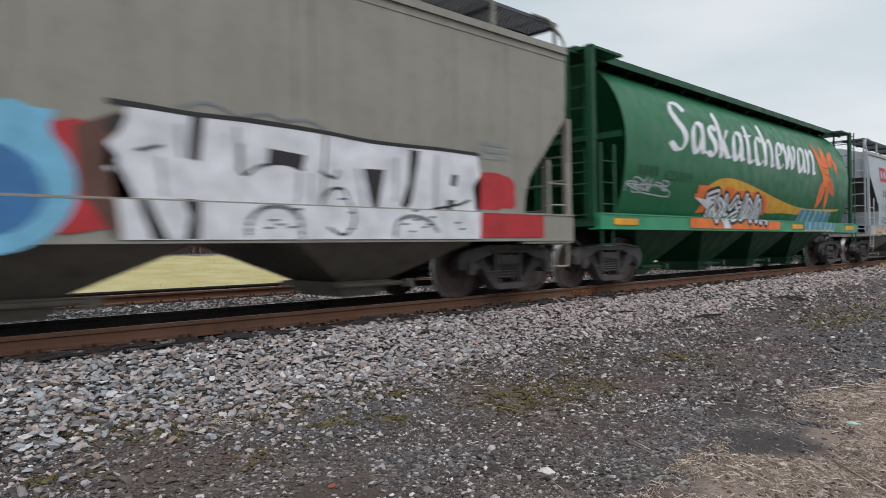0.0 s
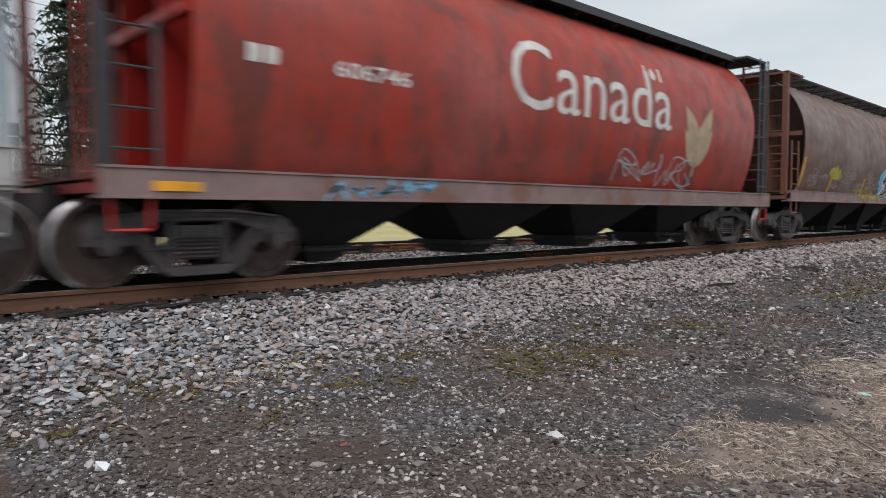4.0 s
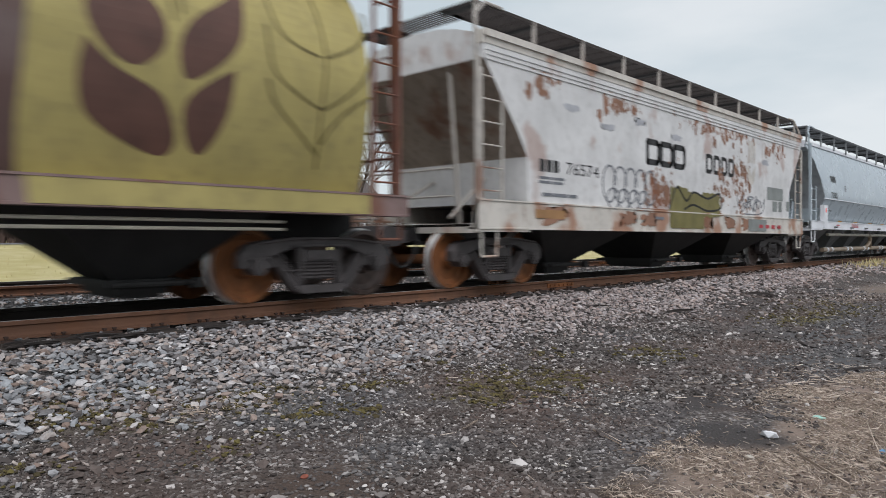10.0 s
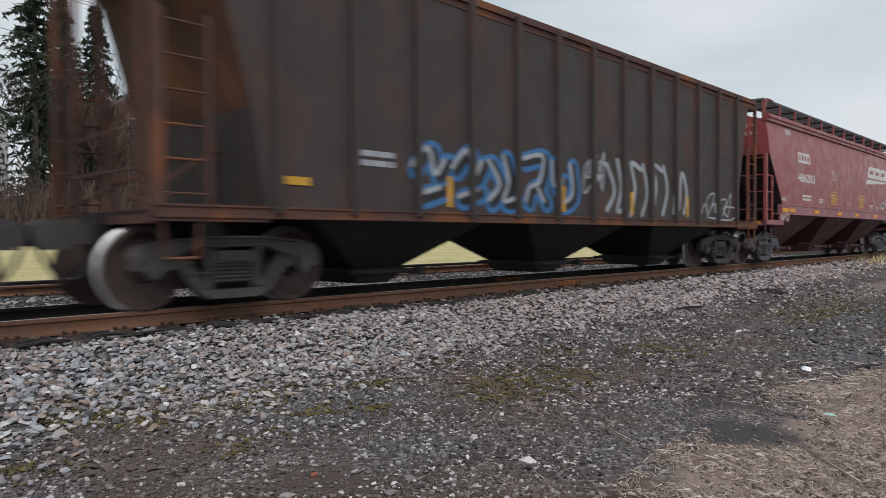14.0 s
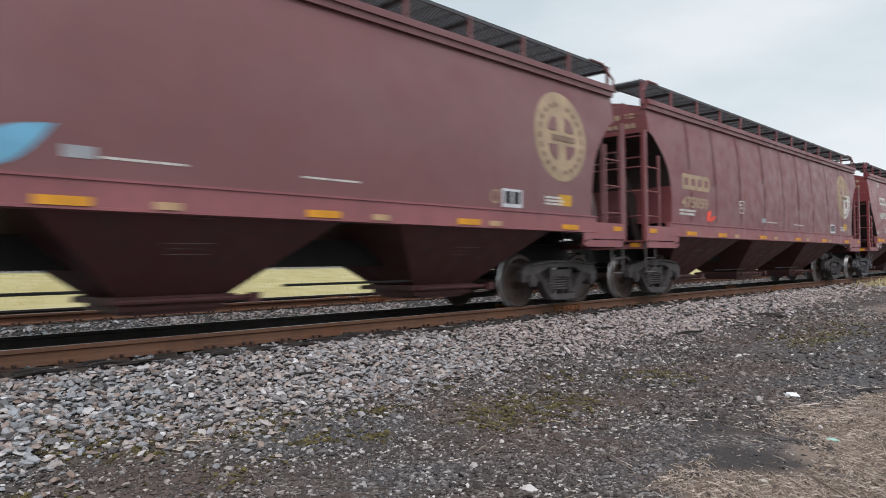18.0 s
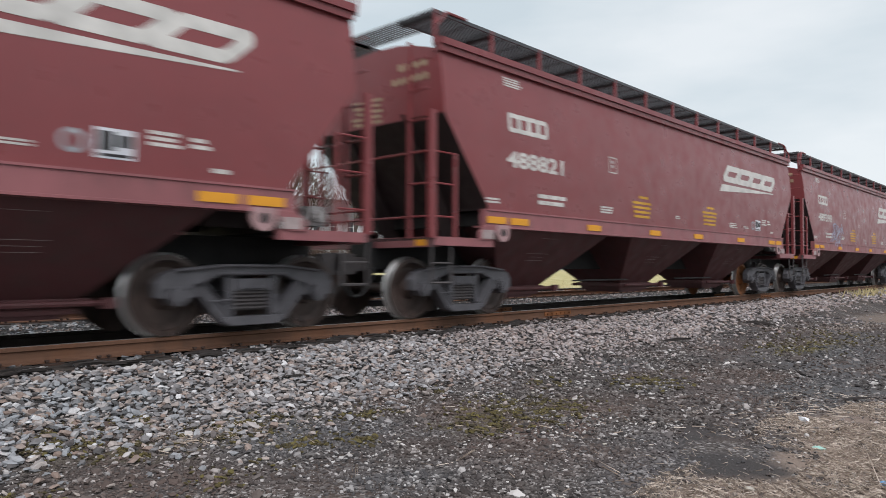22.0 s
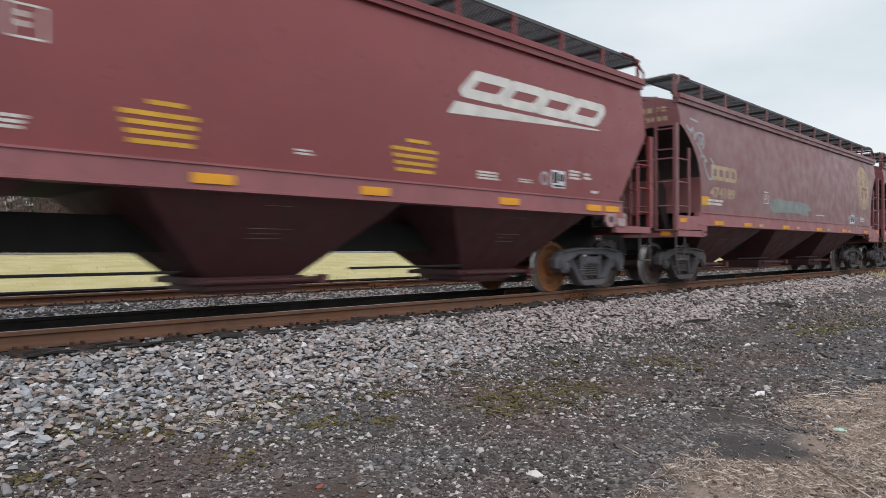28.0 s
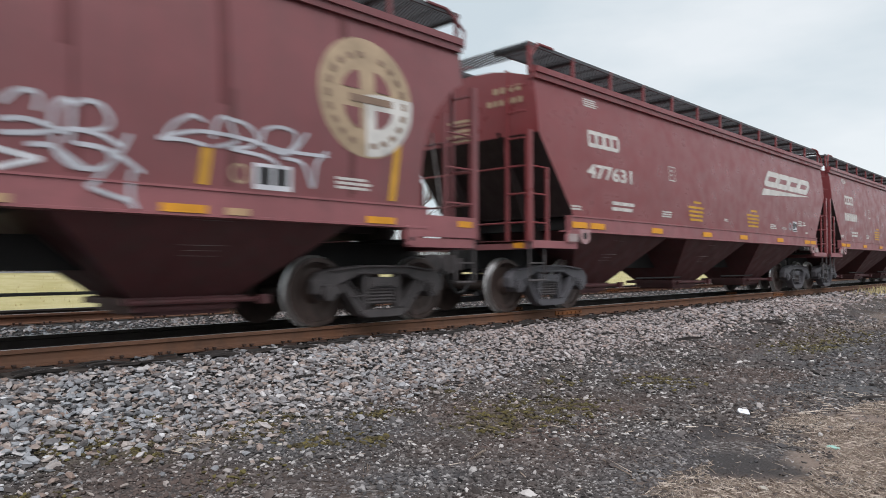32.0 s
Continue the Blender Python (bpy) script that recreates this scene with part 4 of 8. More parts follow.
        paint(car, "round_stencil", FADED, line(disc(12.82, 1.86, 0.10), 0.03))
        paint(car, "placard", SILVER_S, [quad(6.55, 6.85, 1.84, 1.96)])
    bx = 6.02 if number == "486203" else 4.95
    bz = 2.70 if new_style else 2.04
    paint(car, "inspection_stencil", STENCIL, line([(bx, bz), (bx, bz + 0.30), (bx + 0.28, bz + 0.30), (bx + 0.28, bz), (bx, bz)], 0.022) + bars(bx + 0.07, bx + 0.21, bz + 0.06, bz + 0.24, 2, 9))
    # mark and number on the leading end's sheet
    bm = nb()
    for k in range(4):
        box(bm, 0.192, 0.197, -1.22 + 0.17 * k, -1.10 + 0.17 * k, 3.90, 4.01)
    for k in range(6):
        box(bm, 0.192, 0.197, -1.25 + 0.14 * k, -1.15 + 0.14 * k, 3.69, 3.79)
    for k in range(5):
        box(bm, 0.192, 0.197, -0.2 + 0.05 * (k % 2), 0.55 - 0.06 * (k % 3), 3.52 - 0.09 * k, 3.57 - 0.09 * k)
    part("end_stencil", bm, FADED, r)
    return car


def cylinder(lead, label, mats, number_of_bays=4, length=15.9, sill=(1.13, 1.39), wheels=ANYWHEEL, canopy=None, m_bay=None):
    """A cylinder-sided grain hopper with open ends and a roof walk on brackets."""
    m_body, m_end, m_sill, m_walk = mats
    L = length
    car = begin(label, lead, L, "round", sill[1])
    r = car["root"]
    part("tank_body", tub(nb(), L, 0.95, sill[1] - 0.08, 4.45, "round", 1.5), [m_body], r, smooth=35)
    sills(car, sill[0], sill[1], m_sill, 0.0, L)
    d = sill[0] + 0.02
    bays(car, [L / 2 + 3.05 * (k - (number_of_bays - 1) / 2) for k in range(number_of_bays)], 1.42, 0.30, sill[0] + 0.05, m_bay or UNDER, m_bay or UNDER, 1.2, 0.55)
    running_gear(car, UNDER, STEEL, wheels, d + 0.16, m_end, x_lead=1.2)
    for s, x in ((1, 0.0), (-1, L)):
        for y in (-1, 1):
            bm = nb()
            prism(bm, [(x + s * 0.98, sill[1]), (x + s * 2.4, sill[1]), (x + s * 1.3, 4.1), (x + s * 0.98, 4.1)], y * 0.62 - 0.02, y * 0.62 + 0.02)
            part("end_gusset", bm, m_end, r)
        bm = nb()
        box(bm, min(x + s * 0.9, x + s * 1.02), max(x + s * 0.9, x + s * 1.02), -1.5, 1.5, 2.9, 3.02)
        part("end_beam", bm, m_end, r)
        for ys in (-1, 1):
            part("corner_post", box(nb(), min(x + s * 0.02, x + s * 0.12), max(x + s * 0.02, x + s * 0.12), ys * 1.42 - 0.05, ys * 1.42 + 0.05, d + 0.1, 4.52), canopy or m_end, r)
            part("side_ladder", ladder_bm(x + s * 0.12, x + s * 0.58, ys * 1.56, sill[1], 4.5 if s < 0 else 2.7, 0.40), canopy or m_end, r)
            part("end_ladder", ladder_bm_y(x + s * 0.03, ys * 1.36, ys * 0.92, d + 0.1, 4.52, 0.40), m_end, r)
        bm = nb()
        rod(bm, (x + s * 0.05, -1.35, 2.35), (x + s * 0.05, 1.35, 2.35), 0.02)
        rod(bm, (x + s * 0.05, -1.35, 1.95), (x + s * 0.05, 1.35, 1.95), 0.02)
        box(bm, min(x + s * 0.02, x + s * 1.1), max(x + s * 0.02, x + s * 1.1), -1.47, 1.47, 4.46, 4.51)
        part("end_canopy", bm, canopy or m_end, r)
    if canopy:
        bm = nb()
        beam(bm, [(-1.12, 4.42), (-1.12, 4.56), (1.12, 4.56), (1.12, 4.42), (1.08, 4.42), (1.08, 4.52), (-1.08, 4.52), (-1.08, 4.42)], 0.02, L - 0.02)
        part("roof_canopy", bm, canopy, r)
        for s in (-1, 1):
            bm = beam(nb(), [(s * 1.08, 4.50), (s * 0.90, 4.50), (s * 0.86, 4.30)], -0.02, 0.02)
            repeats("walk_bracket", bm, canopy, r, [(0.9 + 1.25 * k, 0, 0) for k in range(int((L - 1.4) / 1.25) + 1)])
    else:
        roof_walk(car, 0.05, L - 0.05, 4.56, m_walk, 1.12, width=0.62, every=1.05, drop=0.24)
    hatches(car, 1.4, L - 1.4, 4.57, m_end)
    return car


def boxy(lead, label, mats, length, sill, cut, top, side="flat", wheels=ANYWHEEL, m_walk=None, centres=None, w_top=1.72, lines=0, w_out=0.40, m_slope=None, walk_roof=True, m_post=None, ladder_top=None, bay_y=(1.42, 0.62), x_lead=1.18):
    """A flat-sided covered hopper with cut-away ends."""
    m_body, m_dark, m_sill, m_iron = mats
    L = length
    car = begin(label, lead, L, side, sill[1])
    r = car["root"]
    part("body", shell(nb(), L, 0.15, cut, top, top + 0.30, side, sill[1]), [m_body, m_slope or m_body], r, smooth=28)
    chord(car, top - 0.14, top + 0.06, m_sill, 0.13, L - 0.13, half_width(side, top, sill[1]) + 0.01)
    for k in range(lines):
        bm = nb()
        for s in (-1, 1):
            box(bm, 0.2, L - 0.2, min(s * 1.578, s * 1.602), max(s * 1.578, s * 1.602), top - 0.24 - 0.075 * k, top - 0.205 - 0.075 * k)
        part("side_bead", bm, m_body, r)
    sills(car, sill[0], sill[1], m_sill, 0.0, L)
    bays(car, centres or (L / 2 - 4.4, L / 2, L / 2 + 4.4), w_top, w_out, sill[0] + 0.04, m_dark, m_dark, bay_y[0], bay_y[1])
    running_gear(car, UNDER, STEEL, wheels, sill[0] + 0.06, m_sill, x_lead=x_lead)
    corner_ironwork(car, m_iron, sill[0] + 0.06, cut[0][1], top, near_ladder=ladder_top is None, ladder_top=ladder_top)
    if not walk_roof:
        return car
    roof_walk(car, 0.1, L - 0.1, top + 0.52, m_walk or GALV, 1.40, width=0.70, m_post=m_post or m_iron, every=1.6, z_roof=top + 0.02)
    for s, x in ((1, 0.0), (-1, L)):
        for y in (-1, 1):
            bm = nb()
            pipe(bm, [(x + s * 0.06, y * 1.50, top - 0.9), (x + s * 0.04, y * 1.50, top + 0.22), (x + s * 0.08, y * 1.46, top + 0.34), (x + s * 0.36, y * 1.42, top + 0.57), (x + s * 0.8, y * 1.42, top + 0.57)], 0.026)
            part("roof_grab_iron", bm, m_iron, r)
    hatches(car, 1.2, L - 1.2, top + 0.29, m_body)
    return car

# ---- the train, from its first car in view to its last ----
TAN = painted("tan_grey_paint", (0.262, 0.25, 0.212), 0.48, dirty=0.2, streak=0.9, cloudy=0.4)
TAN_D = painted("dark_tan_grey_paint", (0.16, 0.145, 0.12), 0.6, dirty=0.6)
GREEN = painted("green_paint", (0.010, 0.115, 0.045), 0.38, dirty=0.12)
GREEN_D = painted("dark_green_paint", (0.006, 0.065, 0.028), 0.5, dirty=0.25)
GREEN_L = painted("green_sill_paint", (0.03, 0.24, 0.115), 0.4, dirty=0.12)
PALE = painted("pale_grey_paint", (0.335, 0.37, 0.395), 0.45, dirty=0.12, cloudy=0.3)
PALE_D = painted("dusty_grey_paint", (0.28, 0.26, 0.23), 0.65, dirty=0.5)
# The pale grey car's slope sheets, much darker than its sides.
DARK_SLOPE = painted("near_black_slope_sheet", (0.075, 0.068, 0.066), 0.6, dirty=0.4)
PALE_SILL = painted("dirty_pale_sill", (0.40, 0.39, 0.38), 0.6, dirty=0.6, rusty=0.25, rust=(0.26, 0.13, 0.08))
RED = painted("red_paint", (0.34, 0.040, 0.024), 0.42, dirty=0.55, streak=1.0, rusty=0.25, rust=(0.10, 0.040, 0.030), chalk=0.12)
RED_D = painted("deep_red_paint", (0.40, 0.022, 0.015), 0.42, dirty=0.25)
BLACKROOF = plain("black_roof_paint", (0.035, 0.036, 0.038), 0.6)
BROWN = painted("brown_paint_faded", (0.118, 0.074, 0.066), 0.44, dirty=0.38, rusty=0.22, rust=(0.12, 0.046, 0.030), chalk=0.20)
BROWN_WARM = painted("warm_brown_paint_faded", (0.130, 0.076, 0.056), 0.44, dirty=0.38, rusty=0.30, rust=(0.13, 0.050, 0.030), chalk=0.22)
BROWN_D = painted("rust_brown_paint", (0.175, 0.075, 0.052), 0.6, dirty=0.5, rusty=0.3)
BROWN_SILL = painted("dusty_brown_sill", (0.22, 0.15, 0.14), 0.6, dirty=0.4, rusty=0.25)
OFFWHITE = painted("rusting_white_paint", (0.63, 0.63, 0.625), 0.5, dirty=0.22, rusty=0.12, rust=(0.27, 0.10, 0.045))
OFFWHITE_S = painted("rusty_white_sill", (0.58, 0.55, 0.50), 0.6, dirty=0.3, rusty=0.42, rust=(0.30, 0.12, 0.05))
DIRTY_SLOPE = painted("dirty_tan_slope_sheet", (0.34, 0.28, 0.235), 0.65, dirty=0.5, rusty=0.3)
CREAM = painted("cream_grey_ironwork", (0.46, 0.43, 0.39), 0.6, dirty=0.4, rusty=0.35)
SILVER = painted("light_grey_gloss_paint", (0.375, 0.435, 0.475), 0.30, dirty=0.03, streak=0.3, cloudy=0.15)
# Greyer copy of the glossy paint: the slope sheets' shade in the colour.
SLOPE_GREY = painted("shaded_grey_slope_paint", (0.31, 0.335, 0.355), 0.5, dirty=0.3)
SILVER_SILL = painted("white_sill_paint", (0.68, 0.70, 0.73), 0.4, dirty=0.08)
SILVER_D = painted("mid_grey_paint", (0.17, 0.18, 0.185), 0.5, dirty=0.3)
COAL = painted("sooty_brown_paint", (0.050, 0.040, 0.037), 0.65, dirty=0.5, rusty=0.42, rust=(0.076, 0.040, 0.030))
RUST_SLOPE = painted("orange_rusted_slope_sheet", (0.105, 0.045, 0.024), 0.8, dirty=0.6, rusty=0.6, rust=(0.19, 0.075, 0.030))
COAL_D = painted("sooty_rust_paint", (0.085, 0.038, 0.028), 0.7, dirty=0.5, rusty=0.5, rust=(0.17, 0.060, 0.025))
MAROON = painted("maroon_paint", (0.208, 0.045, 0.048), 0.34, dirty=0.10, streak=0.5, cloudy=0.3, spec=0.5)
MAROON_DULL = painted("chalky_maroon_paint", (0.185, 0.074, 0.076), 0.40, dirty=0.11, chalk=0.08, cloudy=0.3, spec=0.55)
MAROON_OLD = painted("streaked_maroon_paint", (0.192, 0.057, 0.061), 0.38, dirty=0.13, streak=1.4, cloudy=0.4, spec=0.6)
# Darker copy of the body maroon with more grime, for the down-turned bays.
MAROON_D = painted("darker_dirty_maroon", (0.108, 0.039, 0.041), 0.55, dirty=0.6)
# Near-black copy of the maroon: shade under the ends, with some grime.
SLOPE_BLACK = painted("shade_dark_dirty_maroon", (0.028, 0.018, 0.018), 0.6, dirty=0.4)
DUST_S = spray("dusty_stencil_paint", (0.26, 0.22, 0.21))
SEAM_STAIN = painted("dark_maroon_stain", (0.140, 0.042, 0.045), 0.5, dirty=0.3, streak=1.5, cloudy=0.8)
JACK_PINK = painted("worn_pink_casting", (0.42, 0.26, 0.26), 0.55, dirty=0.3)
PALE_PINK = painted("pale_stencil_plate", (0.40, 0.32, 0.31), 0.55, dirty=0.6)
WORN_REFLECT = spray("worn_reflector_foil", (0.52, 0.34, 0.19))
MAROON_S = painted("pinkish_maroon_sill", (0.29, 0.108, 0.115), 0.45, dirty=0.3)
MAROON_RED = painted("red_maroon_paint", (0.265, 0.062, 0.058), 0.38, dirty=0.12, cloudy=0.35)

# tan flat-sided car with a long spray-painted piece
car = boxy(-6.44, "tan-grey covered hopper with a white, black, red and blue graffiti piece", (TAN, TAN_D, TAN, TAN), 16.45, (0.92, 1.33), [(0, 3.0), (1.0, 1.92), (1.12, 1.6), (1.15, 1.335)], 4.12,
           wheels=(WHEEL, WHEEL, WHEEL, WHEEL))
paint(car, "graffiti_red_ground", RED_S, [cloud(7.6, 9.3, 0.96, 2.1, 3), cloud(13.6, 15.0, 1.36, 1.95, 4)])
paint(car, "graffiti_red_sill", RED_S, [quad(13.9, 15.6, 0.95, 1.325)], 0.004)
for x in (7.75, 8.05, 10.9, 11.15, 13.6, 14.75, 5.2):
    paint(car, "weld_seam", TAN_D, [quad(x, x + 0.018, 2.42, 4.0)], 0.003)
paint(car, "graffiti_blue_ball", SKY_S, [disc(7.75, 1.45, 0.78, 0.66, 26), cloud(7.2, 8.4, 1.8, 2.2, 9, 0.3)], 0.006)
paint(car, "graffiti_blue_core", BLUE_S, [disc(7.75, 1.38, 0.50, 0.42, 22)], 0.008)
paint(car, "graffiti_shadow", BROWN_S, [[(8.5, 2.0), (8.95, 2.2), (9.1, 1.9), (9.1, 0.96), (8.85, 0.94), (8.55, 1.4)]], 0.009)
paint(car, "graffiti_fill", WHITE, [[(8.99, 2.24), (9.64, 2.23), (10.27, 2.23), (11.34, 2.21), (12.64, 2.18), (14.04, 2.19), (14.11, 1.88), (13.95, 1.7), (13.98, 1.47), (14.04, 0.93), (8.91, 0.93), (8.93, 1.31), (9.05, 1.36), (8.77, 1.63), (8.90, 1.73), (8.79, 1.87), (8.93, 2.01)]], 0.011, "white slab of graffiti letter shapes")
paint(car, "graffiti_outline", BLACK, line(curve_pts([(8.82, 2.28), (9.18, 2.27), (9.64, 2.25), (10.44, 2.26), (11.34, 2.23), (12.0, 2.19), (12.68, 2.19), (13.29, 2.2), (14.06, 2.19)], 3), 0.05), 0.014, "black outline of a graffiti piece")
inner = ([(9.64, 2.24), (9.78, 2.24), (9.72, 1.76), (9.60, 1.78)], [(10.55, 1.97), (11.03, 1.93), (10.99, 1.77), (10.60, 1.80), (10.53, 1.81)], [(11.90, 1.83), (12.24, 1.84), (12.12, 1.32), (12.03, 1.33)], [(12.70, 2.14), (12.88, 2.14), (12.70, 1.42), (12.62, 1.34), (12.52, 1.38), (12.66, 1.68)],
         [(9.06, 1.33), (9.17, 1.33), (9.36, 0.94), (9.20, 0.94)], [(9.52, 1.36), (9.71, 1.35), (9.69, 0.94), (9.54, 0.94), (9.60, 1.2)], [(13.50, 1.86), (13.62, 1.85), (13.57, 1.68), (13.46, 1.70)], [(13.40, 1.49), (13.55, 1.49), (13.48, 1.33), (13.38, 1.33)], [(8.79, 2.03), (8.85, 2.15), (8.98, 2.15), (8.93, 2.03), (8.82, 1.96)])
for shape in inner:
    paint(car, "graffiti_counter", BLACK, [shape], 0.014)
paint(car, "graffiti_detail", BLACK, strokes([curve_pts([(10.2, 1.98), (10.21, 1.65), (10.43, 1.76), (10.74, 1.81), (10.99, 1.75)], 3), [(11.33, 2.19), (11.28, 1.6), (11.25, 1.35)], [(9.08, 1.82), (9.31, 1.89)], curve_pts([(11.25, 1.75), (11.45, 1.68), (11.5, 1.78)], 3),
                                              curve_pts([(11.25, 1.35), (11.35, 1.52), (11.56, 1.56), (11.66, 1.41), (11.71, 1.15), (11.55, 0.98), (11.34, 1.07)], 3), curve_pts([(13.1, 1.35), (13.6, 1.42), (13.85, 1.5)], 3)], 0.035), 0.014)
paint(car, "graffiti_shading", SILVER_S, strokes([curve_pts([(10.25, 0.98), (10.29, 1.17), (10.46, 1.29), (10.73, 1.3), (10.91, 1.18), (10.95, 0.94)], 3), curve_pts([(12.38, 0.98), (12.44, 1.17), (12.69, 1.24), (13.0, 1.18), (13.16, 1.03)], 3), [(9.3, 1.75), (9.34, 1.4)], [(9.5, 2.1), (9.52, 1.8)], [(10.15, 2.15), (10.17, 1.7)], [(10.95, 1.7), (10.92, 1.38)], [(11.12, 1.7), (11.1, 1.35)],
                                               [(13.2, 2.1), (13.15, 1.4)], [(11.8, 1.8), (11.9, 1.35)], [(12.45, 2.0), (12.42, 1.45)]], 0.06), 0.0125)
paint(car, "graffiti_dabs", BLACK, [quad(x, x + 0.09, z, z + 0.025, 0.03) for x, z in ((10.45, 1.05), (10.6, 1.09), (10.75, 1.06), (10.52, 1.14), (10.84, 1.27), (11.5, 1.42), (11.6, 1.05), (11.62, 1.25), (12.5, 1.12), (12.7, 1.18), (12.85, 1.08), (12.62, 1.02), (12.95, 1.12), (12.68, 1.30), (13.0, 1.22), (13.5, 1.15), (13.6, 1.06))], 0.016)
paint(car, "graffiti_tag", GREY_S, line(curve_pts([(9.55, 2.31), (9.79, 2.39), (10.03, 2.34), (10.19, 2.28), (10.53, 2.36), (10.75, 2.31), (11.07, 2.35), (11.32, 2.27)], 4), 0.035), 0.006)
paint(car, "faded_stencil", PATCH, bars(14.1, 14.9, 2.1, 2.4, 3, 15), 0.005)

# green cylinder
car = cylinder(10.86, "green cylinder-sided grain hopper with white lettering and an orange lily", (GREEN, GREEN_D, GREEN_L, GREEN_D), canopy=GREEN_D, m_bay=GREEN_D)
paint(car, "stripe", YELLOW_S, [curve_pts([(4.1, 1.95), (5.2, 2.32), (6.2, 2.35), (7.6, 2.18), (9.0, 1.98), (11.0, 1.80), (14.2, 1.86)], 5) + curve_pts([(14.2, 1.80), (11.5, 1.62), (9.5, 1.62), (8.0, 1.62), (6.2, 2.0), (5.2, 2.05)], 5)], label="ochre sweeping stripe")
# letters of a broad-nib italic hand: width, then strokes over a line height of 1
ARCH = [(0.06, 0.34), (0.18, 0.56), (0.33, 0.66), (0.42, 0.54), (0.41, 0.30), (0.41, 0.03), (0.54, 0.05)]
ITALIC = {"S": (0.74, [(0.64, 0.84), (0.50, 0.98), (0.27, 0.97), (0.15, 0.80), (0.25, 0.62), (0.44, 0.45), (0.53, 0.26), (0.42, 0.06), (0.20, 0.0), (0.0, 0.13)]),
          "a": (0.62, [(0.44, 0.58), (0.30, 0.66), (0.12, 0.52), (0.05, 0.25), (0.12, 0.02), (0.24, 0.05), (0.42, 0.40)], [(0.45, 0.65), (0.42, 0.30), (0.42, 0.04), (0.54, 0.06)]),
          "s": (0.45, [(0.36, 0.57), (0.25, 0.66), (0.11, 0.60), (0.12, 0.45), (0.28, 0.28), (0.29, 0.10), (0.16, 0.0), (0.0, 0.08)]),
          "k": (0.56, [(0.06, 1.0), (0.06, 0.5), (0.06, 0.0)], [(0.42, 0.64), (0.22, 0.42), (0.08, 0.34)], [(0.14, 0.38), (0.32, 0.05), (0.48, 0.05)]),
          "t": (0.42, [(0.15, 0.88), (0.12, 0.40), (0.13, 0.08), (0.22, 0.0), (0.35, 0.08)], [(0.0, 0.62), (0.17, 0.63), (0.34, 0.65)]),
          "c": (0.47, [(0.38, 0.56), (0.26, 0.66), (0.11, 0.54), (0.05, 0.28), (0.11, 0.04), (0.24, 0.0), (0.40, 0.11)]),
          "h": (0.62, [(0.06, 1.0), (0.06, 0.5), (0.06, 0.0)], ARCH),
          "e": (0.48, [(0.07, 0.30), (0.28, 0.37), (0.38, 0.51), (0.30, 0.65), (0.15, 0.57), (0.05, 0.30), (0.12, 0.05), (0.24, 0.0), (0.40, 0.11)]),
          "w": (0.78, [(0.04, 0.66), (0.10, 0.34), (0.14, 0.03)], [(0.14, 0.03), (0.26, 0.33), (0.37, 0.64)], [(0.37, 0.64), (0.42, 0.34), (0.44, 0.03)], [(0.44, 0.03), (0.60, 0.34), (0.68, 0.54), (0.64, 0.66)]),
          "n": (0.58, [(0.06, 0.66), (0.06, 0.3), (0.06, 0.0)], ARCH)}


def italic_word(text, x0, x1, z0, z1, slant=0.18, nib=(0.118, 0.048)):
    """Writing in a broad-nib hand, thick down and thin up, one list of outlines a letter."""
    wide = (x1 - x0) / (sum(ITALIC[c][0] for c in text) + slant)
    at, letters = 0.0, []
    for c in text:
        out = []
        for stroke in ITALIC[c][1:]:
            pts = [(x0 + (at + u + slant * v) * wide, z0 + v * (z1 - z0)) for u, v in curve_pts(stroke, 5)]
            out += line(pts, 0.045)
            for (ax, az), (bx, bz) in zip(pts, pts[1:]):
                ring = [(ax + nib[0], az + nib[1]), (ax - nib[0], az - nib[1]), (bx - nib[0], bz - nib[1]), (bx + nib[0], bz + nib[1])]
                turn = (bx - ax) * nib[1] - (bz - az) * nib[0]
                out.append(ring if turn > 0 else ring[::-1])
        letters.append(out)
        at += ITALIC[c][0]
    return letters


for outlines in italic_word("Saskatchewan", 2.72, 12.0, 2.82, 3.93):
    paint(car, "letter", WHITE, outlines, 0.006, "white letter of the slanted province name")
LILY = spray("lily_orange_paint", (0.66, 0.15, 0.04))
for l, w, t, x, z in ((1.15, 0.46, 236, 12.55, 2.72), (0.95, 0.34, 268, 12.80, 2.62), (0.85, 0.42, 318, 12.85, 2.80), (1.25, 0.40, 112, 12.45, 2.75), (1.05, 0.50, 78, 12.60, 2.85), (0.95, 0.38, 35, 12.95, 3.15), (0.60, 0.30, 300, 13.55, 3.45)):
    paint(car, "lily_petal", LILY, [leaf(x, z, l, w, t)], 0.008, "orange lily petal")
paint(car, "lily_heart", ORANGE_S, [disc(12.65, 2.85, 0.30, 0.36)], 0.011)
paint(car, "lily_vein", RUST_S, strokes([[(12.5, 3.1), (12.8, 3.08)], [(12.55, 2.9), (12.85, 2.86)], [(12.9, 2.66), (13.25, 2.45)], [(13.3, 3.35), (13.6, 3.2)]], 0.025), 0.013)
paint(car, "graffiti_glow", ORANGE_S, [cloud(3.95, 8.5, 1.42, 2.2, 7, 0.3, 44), quad(3.5, 8.7, 1.15, 1.37)], 0.009)
glyphs = letters(4.6, 7.9, 1.25, 2.12, 5, 33, 0.2)
paint(car, "graffiti_outline", BLACK, strokes(glyphs, 0.34), 0.012)
paint(car, "graffiti_fill", WHITE, strokes(glyphs, 0.20) + [[(4.0, 1.85), (4.9, 1.55), (5.2, 1.16), (5.6, 1.16), (5.0, 1.8)]], 0.015, "white graffiti letter shapes on orange")
